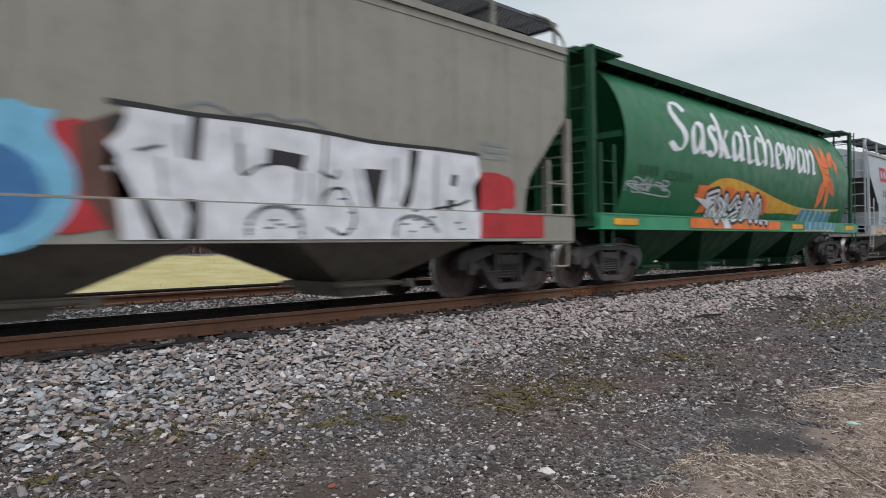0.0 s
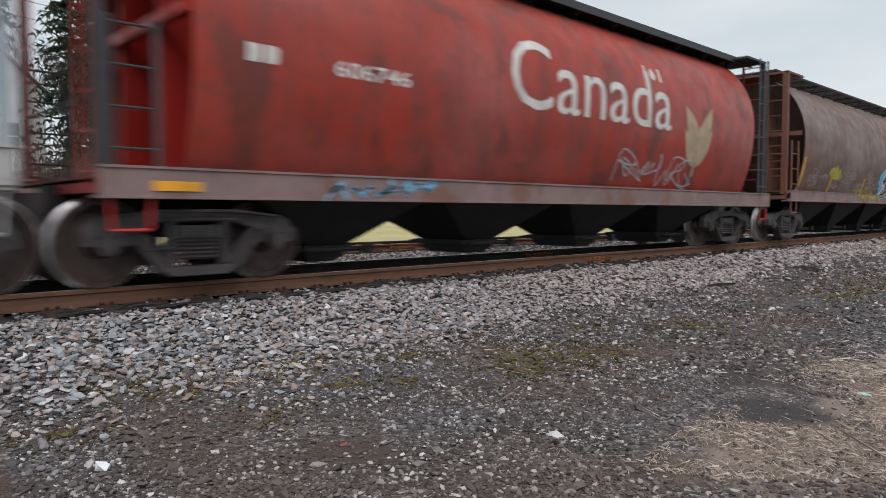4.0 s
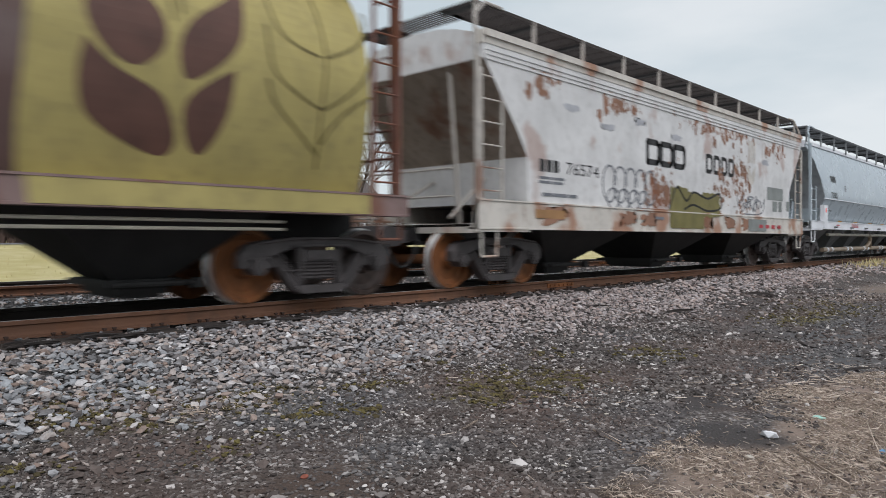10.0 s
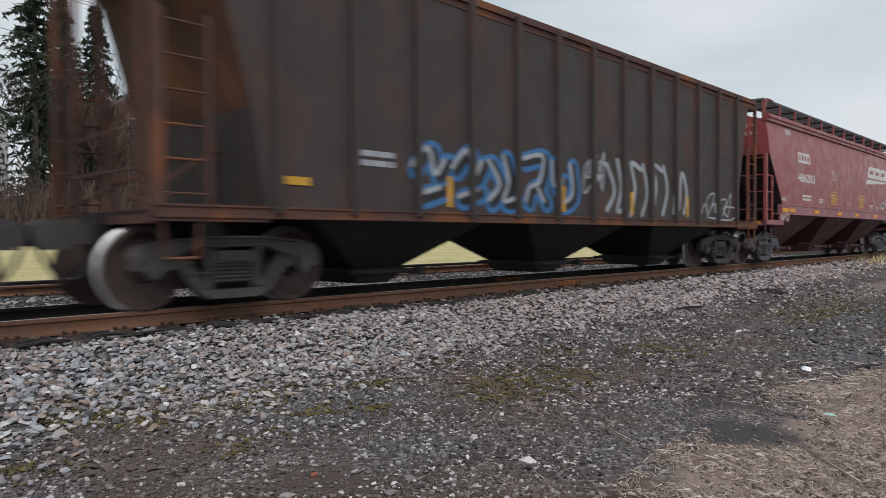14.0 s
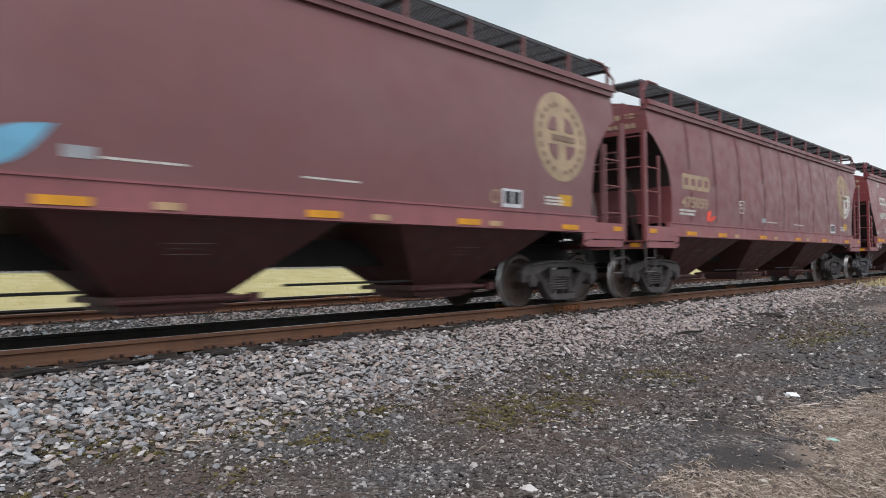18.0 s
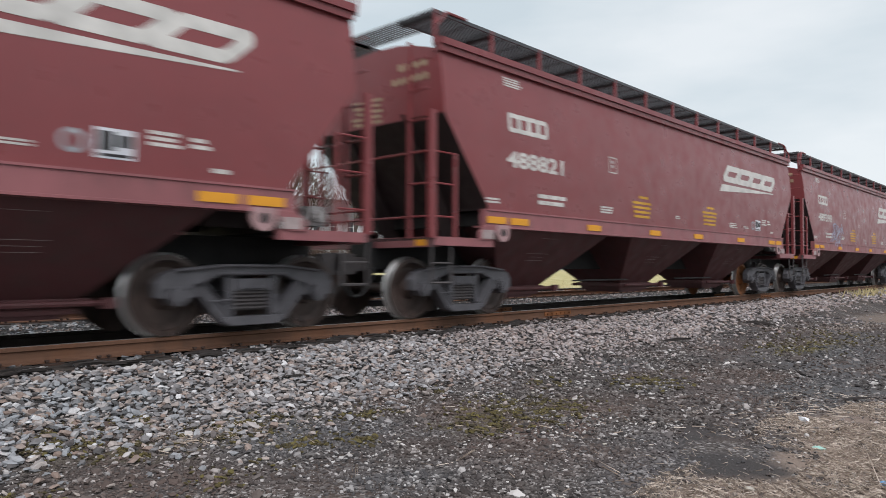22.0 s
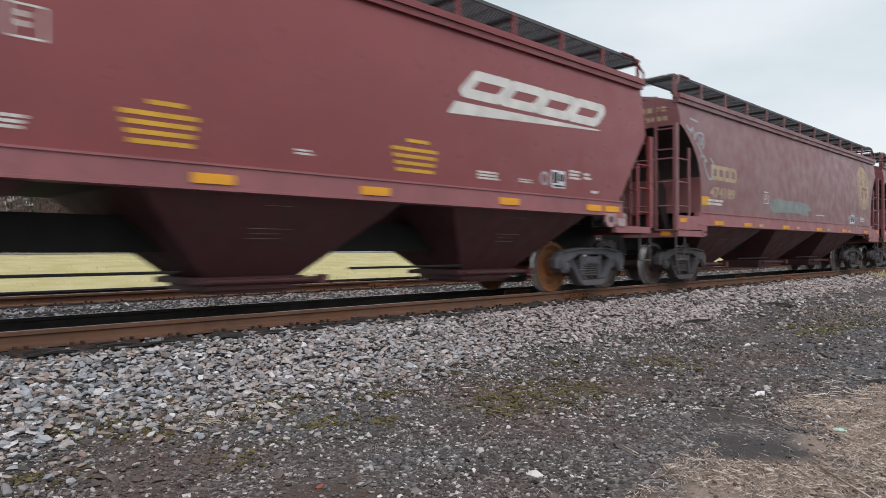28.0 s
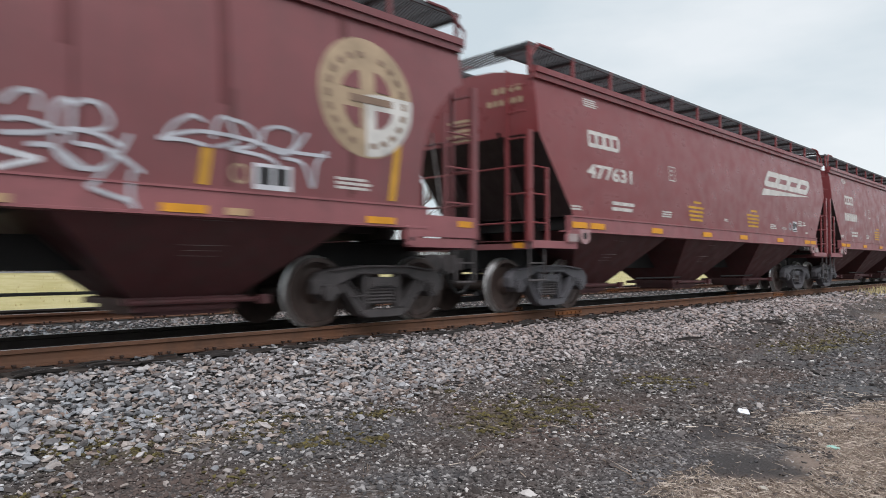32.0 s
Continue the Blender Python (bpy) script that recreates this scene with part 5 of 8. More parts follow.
paint(car, "graffiti_heart", BLACK, strokes(glyphs, 0.055), 0.018)
TEAL_D = spray("dull_teal_spray", (0.075, 0.24, 0.35))
PALE_LIME = spray("pale_lime_spray", (0.42, 0.50, 0.38))
for q in blocks(6, 10.55, 13.6, 1.14, 1.78, 0.25, 0.10):
    paint(car, "graffiti_slab", TEAL_D, [q], 0.012)
    paint(car, "graffiti_slab_edge", PALE_LIME, line(q + [q[0]], 0.035), 0.015)
paint(car, "graffiti_tag", SILVER_S, tag(1.1, 2.7, 1.88, 2.15, 12, 8, 0.036))
paint(car, "mark_bars", GREEN_D, blocks(4, 1.45, 2.3, 2.2, 2.40, 0, 0.2))
paint(car, "car_number", GREEN_D, words("625099", 2.5, 3.75, 2.14, 2.36, 0, 0.02))
reflectors(car, (0.45, 4.0, 6.9, 9.65, 12.0, 14.45), 1.19, 1.31, 0.85)

DEEP_BLUE = spray("deep_blue_spray", (0.030, 0.075, 0.17))
SKY_D = spray("mid_blue_spray", (0.07, 0.20, 0.38))
TAN_S = spray("sand_spray", (0.36, 0.32, 0.24))
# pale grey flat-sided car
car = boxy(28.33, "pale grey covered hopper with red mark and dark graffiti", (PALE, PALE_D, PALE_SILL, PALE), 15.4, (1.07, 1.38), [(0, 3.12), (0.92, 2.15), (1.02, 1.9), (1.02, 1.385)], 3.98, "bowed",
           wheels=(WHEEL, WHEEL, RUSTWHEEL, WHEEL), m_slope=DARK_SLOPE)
paint(car, "red_mark", RED_L, hollow(2, 1.40, 2.42, 3.02, 3.56, 0.13, 0, 0.12) + hollow(4, 2.70, 4.28, 3.04, 3.52, 0.10, 0, 0.22), label="red maker's mark as plain slabs")
paint(car, "grey_mark", GREY_S, blocks(3, 1.70, 2.50, 2.44, 2.70, 0, 0.2))
paint(car, "car_number", GREY_S, words("115463", 1.55, 2.9, 1.92, 2.16, 0, 0.0))
SMUDGE = spray("smudged_dark_spray", (0.075, 0.08, 0.09))
for x0, x1, z0, z1, n, s, w in ((1.6, 2.9, 1.45, 1.75, 9, 3, 0.034), (3.0, 3.9, 1.6, 2.2, 8, 13, 0.045), (3.9, 4.7, 1.5, 2.0, 8, 23, 0.045), (4.8, 5.7, 1.6, 2.0, 9, 24, 0.036), (2.7, 3.3, 1.95, 2.3, 6, 14, 0.034), (5.7, 6.5, 1.45, 1.75, 8, 15, 0.034), (6.0, 6.9, 1.75, 2.05, 8, 16, 0.034), (6.7, 7.4, 1.45, 1.8, 7, 17, 0.034), (4.6, 5.5, 1.42, 1.6, 8, 18, 0.03)):
    paint(car, "graffiti_tag", SMUDGE, tag(x0, x1, z0, z1, n, s, w), label="dark scrawled tag")
bumps = ((7.75, 1.72, 0.26), (8.25, 1.78, 0.27), (8.75, 1.74, 0.28), (9.3, 1.80, 0.30), (9.8, 1.70, 0.26))
paint(car, "graffiti_outline", BLACK, [disc(x, z, rad + 0.07, rad + 0.05) for x, z, rad in bumps] + [quad(7.42, 10.15, 1.36, 1.75)], 0.005)
paint(car, "graffiti_dark_blue", DEEP_BLUE, [disc(x, z, rad) for x, z, rad in bumps] + [quad(7.55, 10.0, 1.36, 1.7)], 0.008, "dark blue bubble graffiti")
paint(car, "graffiti_shine", SKY_D, [leaf(7.6 + 0.5 * k, 1.5, 0.5, 0.16, 70 - 20 * (k % 3)) for k in range(5)], 0.0105)
for x, z, l, w, a in ((10.2, 1.40, 0.95, 0.34, 112), (10.55, 1.40, 1.0, 0.36, 72), (11.0, 1.42, 0.85, 0.34, 40), (11.5, 1.42, 1.0, 0.36, 120), (11.8, 1.42, 0.9, 0.4, 30), (12.9, 1.42, 0.9, 0.30, 62), (12.4, 1.40, 0.7, 0.3, 150)):
    paint(car, "graffiti_flame", SMUDGE, [leaf(x, z, l, w, a)], 0.006)
    paint(car, "graffiti_flame_core", TAN_S, [leaf(x + 0.03, z + 0.05, l * 0.6, w * 0.4, a + 6)], 0.009)
paint(car, "graffiti_base", SMUDGE, [cloud(10.1, 13.4, 1.32, 1.66, 2, 0.3, 40)], 0.0055)
paint(car, "graffiti_tan", YELLOW_S, line(disc(9.55, 1.45, 0.22, n=14, a0=30, a1=330), 0.09), 0.010)
paint(car, "blotches", GREY_S, [disc(10.9 + 0.5 * k, 2.15 - 0.07 * (k % 3), 0.05, 0.09, 8) for k in range(6)])
paint(car, "routing_label", BLACK, [quad(12.6, 13.1, 1.5, 1.9)], 0.010)
paint(car, "routing_label_frame", WHITE, line([(12.65, 1.56), (12.65, 1.84), (13.05, 1.84), (13.05, 1.56), (12.65, 1.56)], 0.03), 0.013)
reflectors(car, (0.9, 3.2, 5.6, 8.1, 10.6, 12.8), 1.12, 1.23, 0.6)
bm = nb()
box(bm, 0.01, 0.02, -1.0, 1.1, 1.9, 2.8)
part("dark_end_panel", bm, GREY_S, car["root"])
for q in [quad(x, x + 0.45, 1.14, 1.22) for x in (1.9, 4.4, 6.8)]:
    paint(car, "sill_tape", RED_L, [q], 0.006)

# red cylinder with a black roof
car = cylinder(44.40, "red cylinder-sided grain hopper with white country name and faint wheat emblem", (RED, RED_D, BROWN_SILL, BLACKROOF), length=15.6, sill=(0.97, 1.25), canopy=BLACKROOF)
paint(car, "lettering", STENCIL, words("Canada", 5.9, 10.75, 2.42, 3.52, 0.0, 0.0), label="large white country name")
paint(car, "flag", STENCIL, [quad(9.85, 9.92, 3.35, 3.62), leaf(10.15, 3.35, 0.26, 0.2, 90), quad(10.38, 10.45, 3.35, 3.62)])
paint(car, "mark", STENCIL, blocks(2, 1.55, 1.98, 2.46, 2.66, 0, 0.2))
paint(car, "car_number", STENCIL, words("606746", 2.7, 3.9, 2.44, 2.64, 0, 0.02))
paint(car, "wheat_emblem", FADED, [leaf(11.95, 2.1, 1.1, 0.42, a) for a in (125, 60)] + [leaf(11.95, 1.75, 1.0, 0.35, a) for a in (130, 55)] + strokes([[(11.95, 1.6), (11.95, 2.6)]], 0.07))
paint(car, "graffiti_sill_tag", SKY_S, strokes(letters(2.5, 4.4, 1.0, 1.24, 5, 4, 0.05), 0.05))
paint(car, "graffiti_tag", SILVER_S, tag(8.9, 11.9, 1.35, 2.0, 13, 6, 0.036))
reflectors(car, (0.5,), 1.02, 1.12, 0.5)

# three brown cylinders with yellow wheat panels


def train_pipe(car):
    """Two long air pipes under the side sill."""
    L = car["length"]
    for z in (1.02, 0.93):
        part("train_air_pipe", rod(nb(), (1.9, -1.42, z), (L - 1.9, -1.42, z), 0.020, 6), PIPE, car["root"])


def wheat_panel(car, x0, x1, yellow):
    """A yellow panel across the side's end: one plant of brown leaves, one of thin outlines."""
    d = x0 - 10.72
    edge = curve_pts([(x0 + 0.26, 4.3), (x0 + 0.20, 4.08), (x0 + 0.04, 3.24), (x0 - 0.02, 2.53), (x0 - 0.06, 1.84), (x0, 1.14)], 5)
    paint(car, "wheat_panel", yellow, [edge + [(x1, 1.14), (x1, 4.3)]], label="yellow end panel with stylised wheat leaves")
    for pts in ([(11.28, 3.66), (11.58, 3.45), (11.92, 3.21), (12.02, 2.95), (11.95, 2.72), (11.69, 2.55), (11.39, 2.69), (11.22, 3.03)], [(12.98, 3.78), (12.94, 3.40), (12.85, 2.99), (12.55, 2.66), (12.24, 2.50), (12.15, 2.80), (12.30, 3.14), (12.72, 3.48)],
                [(11.22, 2.76), (11.49, 2.52), (11.94, 2.32), (12.10, 2.05), (12.14, 1.80), (11.98, 1.68), (11.59, 1.80), (11.23, 2.03), (11.15, 2.38)], [(12.80, 2.70), (12.71, 2.16), (12.46, 1.74), (12.27, 1.85), (12.22, 2.23), (12.45, 2.48)]):
        loop = [(x + d, z) for x, z in pts]
        paint(car, "wheat_leaf", BROWN_S, [curve_pts(loop + [loop[0]], 4)[:-1]], 0.006, "brown leaf left open in the yellow")
    for pts in ([(13.98, 3.90), (14.04, 3.08), (13.97, 2.36), (13.97, 1.70)], [(13.26, 3.85), (13.36, 3.33), (13.62, 3.14), (13.95, 3.06)], [(14.85, 3.85), (14.70, 3.45), (14.40, 3.22), (14.08, 3.07)], [(13.22, 3.30), (13.28, 2.80), (13.60, 2.56), (13.96, 2.41)],
                [(14.85, 3.38), (14.68, 2.94), (14.35, 2.62), (14.0, 2.41)], [(13.21, 2.66), (13.30, 2.42), (13.59, 2.16), (13.98, 1.84)], [(14.75, 2.67), (14.39, 2.45), (14.15, 2.22), (14.0, 2.0)], [(12.00, 3.95), (12.10, 3.10)], [(12.14, 3.95), (12.20, 3.20)], [(11.05, 4.0), (11.16, 3.75), (11.28, 3.64)]):
        paint(car, "wheat_outline", LINE_S, line(curve_pts([(x + d, z) for x, z in pts], 4), 0.040), 0.006)


car = cylinder(61.40, "weathered brown cylinder-sided grain hopper with yellow wheat panel and blue-white graffiti", (BROWN_WARM, BROWN_D, BROWN_SILL, DARK_WALK), sill=(1.12, 1.37))
wheat_panel(car, 11.05, 15.0, LEMON)
paint(car, "graffiti_halo", SKY_S, [cloud(8.1, 13.1, 1.16, 2.42, 5, 0.14, 44), disc(9.6, 2.35, 0.22), disc(10.2, 2.48, 0.2), disc(10.9, 2.45, 0.22), disc(11.6, 2.42, 0.2), disc(12.2, 2.32, 0.22)], 0.009)
glyphs = letters(8.7, 12.8, 1.22, 2.32, 6, 51, 0.24)
paint(car, "graffiti_fill", WHITE, strokes(glyphs, 0.46) + [quad(8.6, 12.9, 1.16, 1.36)], 0.012, "white graffiti letter shapes on blue")
paint(car, "graffiti_heart", BLACK, strokes(glyphs, 0.27) + [disc(9.0 + 0.55 * k, 1.20, 0.15, 0.07, 12) for k in range(7)], 0.015, "black hearts of the letter shapes")
paint(car, "graffiti_glint", WHITE, strokes([[(x, z + 0.06) for x, z in g[:2]] for g in glyphs], 0.05), 0.018)
paint(car, "graffiti_orange", ORANGE_S, [quad(9.35, 9.5, 1.5, 1.95, 0.12), quad(12.5, 12.62, 1.55, 1.9, 0.1)], 0.018)
PALE_DUST = spray("pale_dusty_scrawl_paint", (0.30, 0.27, 0.25))
for x0, x1, z0, z1, n, seed, w in ((1.6, 2.3, 1.6, 2.0, 4, 31, 0.034), (2.5, 3.2, 1.75, 1.95, 4, 36, 0.030), (4.2, 4.9, 1.7, 2.05, 4, 32, 0.028), (5.0, 5.7, 1.85, 2.1, 4, 37, 0.026), (5.8, 6.5, 1.55, 1.75, 4, 33, 0.026), (6.7, 7.3, 1.8, 2.15, 4, 38, 0.028), (7.3, 8.1, 1.6, 1.95, 4, 39, 0.030), (3.4, 4.1, 1.5, 1.66, 4, 40, 0.026)):
    paint(car, "graffiti_scrawl", PALE_DUST, tag(x0, x1, z0, z1, n, seed, w), 0.006, "thin pale scrawl")
paint(car, "graffiti_yellow", LEMON, tag(3.2, 4.1, 1.85, 2.15, 10, 34, 0.072) + tag(5.5, 8.0, 1.2, 1.62, 14, 35, 0.050), 0.006)
for q in [quad(1.0, 1.14, 1.42, 2.32, 0.04), quad(3.35, 3.5, 1.42, 1.8, 0.05), quad(6.5, 6.62, 1.42, 1.9, 0.05)]:
    paint(car, "amber_strip", YELLOW_S, [q], 0.006)

car = cylinder(78.88, "weathered brown cylinder-sided hopper with yellow lettering and white throw-up", (BROWN, BROWN_D, BROWN_SILL, DARK_WALK), length=15.75, sill=(1.12, 1.37))
wheat_panel(car, 10.75, 14.85, LEMON)
paint(car, "lettering", GOLD_L, words("Government", 3.05, 5.0, 3.28, 3.52) + words("of Canada", 3.12, 4.9, 2.82, 3.04) + words("Gouvernement", 5.58, 8.05, 3.24, 3.48) + words("du Canada", 5.66, 7.5, 2.80, 3.02), label="two yellow blocks of faded lettering")
paint(car, "flag", GOLD_L, [quad(1.5, 1.78, 2.95, 3.5)] + [leaf(2.25, 2.98, l, 0.26, a) for a, l in ((90, 0.5), (45, 0.36), (135, 0.36), (15, 0.30), (165, 0.30))])
paint(car, "mark", FADED, blocks(2, 1.48, 1.88, 2.26, 2.42, 0, 0.2))
paint(car, "car_number", FADED, words("608191", 2.6, 3.85, 2.24, 2.42, 0, 0.02))
paint(car, "data_stencil", FADED, bars(2.6, 4.1, 1.55, 1.95, 3, 5) + bars(4.2, 4.9, 1.6, 2.0, 3, 6))
lines = [[(6.2, 1.15), (6.3, 2.25), (7.0, 2.32)], [(6.55, 2.25), (6.6, 1.15)], [(7.35, 1.15), (7.25, 2.2), (7.9, 2.4), (8.3, 2.2), (8.25, 1.15)], [(7.55, 2.1), (8.0, 1.5)], [(8.0, 2.1), (7.55, 1.5)],
         [(8.3, 2.3), (8.8, 2.4), (9.15, 2.2)], [(8.45, 2.05), (8.95, 1.5)], [(8.95, 2.05), (8.45, 1.5)], [(9.2, 1.15), (9.05, 2.8), (10.05, 2.35), (10.2, 1.9), (9.6, 1.62), (9.5, 1.15)]]
paint(car, "throw_up", SILVER_S, strokes([curve_pts(l, 4) for l in lines], 0.15), 0.006, "pale silver outline throw-up")
paint(car, "fork_tag", SILVER_S, strokes([[(4.9, 2.4), (4.95, 2.1), (5.35, 2.12), (5.4, 2.45)], [(5.15, 2.45), (5.15, 1.55)], [(4.75, 1.8), (5.5, 1.78)]], 0.08), 0.006)
paint(car, "loop_tag", WHITE, line(disc(9.95, 1.25, 0.16, 0.09, 14), 0.035) + line(disc(10.25, 1.25, 0.16, 0.09, 14), 0.035), 0.006)
paint(car, "graffiti_blue", SKY_S, tag(1.1, 2.1, 2.0, 2.2, 10, 41, 0.072) + tag(5.5, 6.0, 1.8, 2.0, 6, 42, 0.058), 0.008)
paint(car, "panel_tag", SILVER_S, line(curve_pts([(11.4, 1.4), (11.5, 2.0), (11.9, 2.5), (12.4, 2.2), (12.2, 1.7), (12.9, 1.6), (13.3, 2.0), (12.9, 1.4)], 6), 0.09) + tag(11.3, 12.9, 1.5, 2.3, 7, 44, 0.043), 0.010)
paint(car, "notice", NAVY, [quad(7.72, 8.00, 2.36, 3.0)], 0.009)
for k in range(6):
    paint(car, "notice_line", SKY_S if k < 5 else RED_L, [quad(7.75, 7.97, 2.42 + 0.09 * k, 2.45 + 0.09 * k)], 0.011)
reflectors(car, (0.5, 3.3, 5.7, 8.1, 11.9, 14.2), 1.17, 1.28, 0.62)
train_pipe(car)

car = cylinder(96.08, "dusty brown cylinder-sided grain hopper with faded wheat panel and white tag", (BROWN, BROWN_D, BROWN_SILL, DARK_WALK), length=15.6, sill=(1.15, 1.40), wheels=(RUSTWHEEL, WHEEL, RUSTWHEEL, WHEEL))
wheat_panel(car, 10.9, 14.9, STRAW_PANEL)
paint(car, "graffiti_tag", SILVER_S, line(disc(4.05, 1.72, 0.42, 0.30, 18, 20, 330), 0.09) + tag(4.5, 6.1, 1.45, 2.0, 13, 61, 0.036) + tag(2.6, 3.5, 1.8, 2.0, 7, 62, 0.032), label="white looping tag")
for q in [quad(0.98, 1.14, 1.45, 2.35, 0.05), quad(3.6, 3.72, 1.45, 1.85, 0.05), quad(5.85, 5.98, 1.45, 1.85, 0.06), quad(8.75, 8.87, 1.45, 1.85, 0.06)]:
    paint(car, "amber_strip", YELLOW_S, [q], 0.007)
paint(car, "notice", SILVER_S, [quad(8.3, 8.6, 2.3, 2.84)] + [])
paint(car, "notice_print", BROWN_S, [quad(8.34, 8.56, 2.36 + 0.09 * k, 2.40 + 0.09 * k) for k in range(5)], 0.006)
train_pipe(car)
ROSE = spray("dusty_rose_paint", (0.24, 0.075, 0.080))
UMBER = spray("umber_paint_patch", (0.150, 0.072, 0.030))
DUSTY = spray("dusty_pale_paint", (0.20, 0.165, 0.155))
paint(car, "rose_patch", ROSE, [quad(1.73, 2.19, 2.42, 2.63)], 0.005)
for q in (quad(1.15, 1.48, 2.14, 2.24), quad(1.67, 2.44, 2.14, 2.27)):
    paint(car, "pale_patch", DUSTY, [q], 0.005)
for q in (quad(2.62, 3.18, 2.22, 2.68), quad(3.40, 3.76, 2.32, 2.6), quad(2.4, 2.9, 1.48, 2.1)):
    paint(car, "umber_patch", UMBER, [q], 0.004)
paint(car, "pale_scrawl", DUSTY, tag(1.15, 1.43, 1.6, 1.95, 4, 65, 0.06) + tag(1.65, 2.2, 1.58, 2.0, 5, 66, 0.05), 0.006)

UMBER_Y = spray("worn_ochre_strip", (0.33, 0.18, 0.075))
SMOKE = spray("pale_smoke_smudge", (0.42, 0.43, 0.46))
# rusty white flat-sided car
car = boxy(113.19, "white covered hopper streaked with rust, black lettering slabs and graffiti", (OFFWHITE, UNDER, OFFWHITE_S, CREAM), 15.95, (1.0, 1.43), [(0, 3.66), (0.9, 2.55), (1.12, 2.2), (1.15, 1.435)], 4.03,
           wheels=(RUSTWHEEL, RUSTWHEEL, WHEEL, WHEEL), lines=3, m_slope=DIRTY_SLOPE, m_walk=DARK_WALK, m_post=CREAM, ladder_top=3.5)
paint(car, "dark_mark", BLACK, hollow(3, 5.45, 7.5, 2.40, 2.96, 0.13, 0.0, 0.20) + hollow(4, 8.5, 10.45, 2.42, 2.90, 0.10, 0.0, 0.36), label="bold dark lettering slabs")
paint(car, "small_mark", BLACK, blocks(3, 1.62, 2.25, 1.98, 2.2, 0, 0.2))
paint(car, "car_number", BLACK, words("76574", 2.45, 3.55, 1.98, 2.2, 0, 0.0))
ORANGE_RUST = painted("orange_rust_stain", (0.28, 0.155, 0.105), 0.85, dirty=0.25, rusty=0.3, rust=(0.20, 0.075, 0.035), cloudy=1.0)
rp = random.Random(74)
for x0, x1, z0, z1, n in ((5.4, 6.9, 1.45, 2.35, 26), (8.9, 10.0, 1.6, 2.5, 12), (10.2, 11.5, 1.5, 3.2, 24), (7.0, 12.0, 3.35, 3.75, 22), (1.4, 2.2, 3.3, 3.8, 6), (3.6, 5.0, 3.3, 3.75, 8), (12.2, 14.5, 3.1, 3.7, 8)):
    blots = []
    for _ in range(n * 7):
        x, z, w = rp.gauss((x0 + x1) / 2, (x1 - x0) / 4), rp.gauss((z0 + z1) / 2, (z1 - z0) / 4), 0.012 + 0.15 * rp.random() ** 3
        z = min(max(z, 1.46), 3.72)
        blots.append(cloud(x - w * 0.8, x + w * 0.8, max(1.45, z - w * rp.uniform(0.8, 2.2)), min(z + w * 0.7, 3.78), rp.random(), 0.8, 18))
    paint(car, "rust_patch", ORANGE_RUST, blots, 0.005, "orange bare rust patches")
for x in (2.0, 4.6, 5.5, 7.2, 8.4, 9.9, 11.0):
    paint(car, "sill_rust", ORANGE_RUST, [cloud(x - 0.4, x + 0.5, 1.03, 1.42, x, 0.6, 24)], 0.004)
paint(car, "ochre_strip", UMBER_Y, [quad(1.45, 2.35, 1.17, 1.32)], 0.006)
paint(car, "rust_run", ORANGE_RUST, [quad(5.0, 9.5, 1.40, 1.47)], 0.005)
for x, z in ((2.6, 3.2), (3.9, 3.0), (5.2, 3.25), (12.6, 3.0), (6.9, 3.1)):
    paint(car, "grey_smudge", SMOKE, [cloud(x - 0.3, x + 0.3, z - 0.09, z + 0.09, x, 0.5, 20)], 0.004)
paint(car, "wheat_emblem", OFFWHITE_S, [quad(11.25 + 0.14 * k, 11.33 + 0.14 * k, 2.9, 3.5, 0.05) for k in range(4)] + [leaf(11.5, 2.3, 0.6, 0.25, a) for a in (120, 60)], 0.008)
paint(car, "graffiti_olive", OLIVE_S, [cloud(6.5, 7.6, 1.06, 2.05, 75, 0.2), cloud(7.3, 8.5, 1.3, 1.95, 76, 0.2), cloud(8.2, 9.4, 1.3, 1.98, 77, 0.2), quad(6.5, 8.3, 1.06, 1.42)], 0.008, "olive bubble graffiti")
paint(car, "graffiti_outline", BLACK, line(curve_pts([(6.55, 1.5), (6.9, 2.0), (7.4, 1.7), (7.8, 1.92), (8.6, 1.8), (9.3, 1.95), (9.4, 1.6), (8.6, 1.5), (7.8, 1.62), (7.3, 1.5)], 5), 0.05), 0.011)
paint(car, "graffiti_scribble", GREY_S, [q for k in range(5) for q in line(disc(3.95 + 0.42 * k, 1.9, 0.26, 0.36, 18), 0.04)] + [q for k in range(4) for q in line(disc(4.1 + 0.42 * k, 1.62, 0.24, 0.2, 16), 0.035)], 0.007)
paint(car, "graffiti_tag", GREY_S, tag(10.4, 12.3, 1.5, 2.1, 11, 78, 0.036), 0.009)
for q in [quad(12.75, 14.1, 1.95, 2.32), quad(13.2, 13.6, 1.62, 1.92), quad(13.7, 14.0, 1.62, 1.92), quad(14.4, 14.7, 1.66, 1.96), quad(11.2, 12.6, 1.03, 1.36)]:
    paint(car, "paint_patch", PATCH, [q], 0.007, "grey painted-over patches")
paint(car, "small_stencil", GREY_S, bars(1.6, 2.5, 1.75, 1.9, 2, 5) + bars(5.8, 6.3, 1.2, 1.3, 1, 6) + bars(1.7, 2.9, 1.52, 1.62, 1, 7), 0.006)
for q in [quad(12.0 + 0.5 * k, 12.3 + 0.5 * k, 1.12, 1.22) for k in range(4)]:
    paint(car, "sill_tape", RED_L, [q], 0.010)

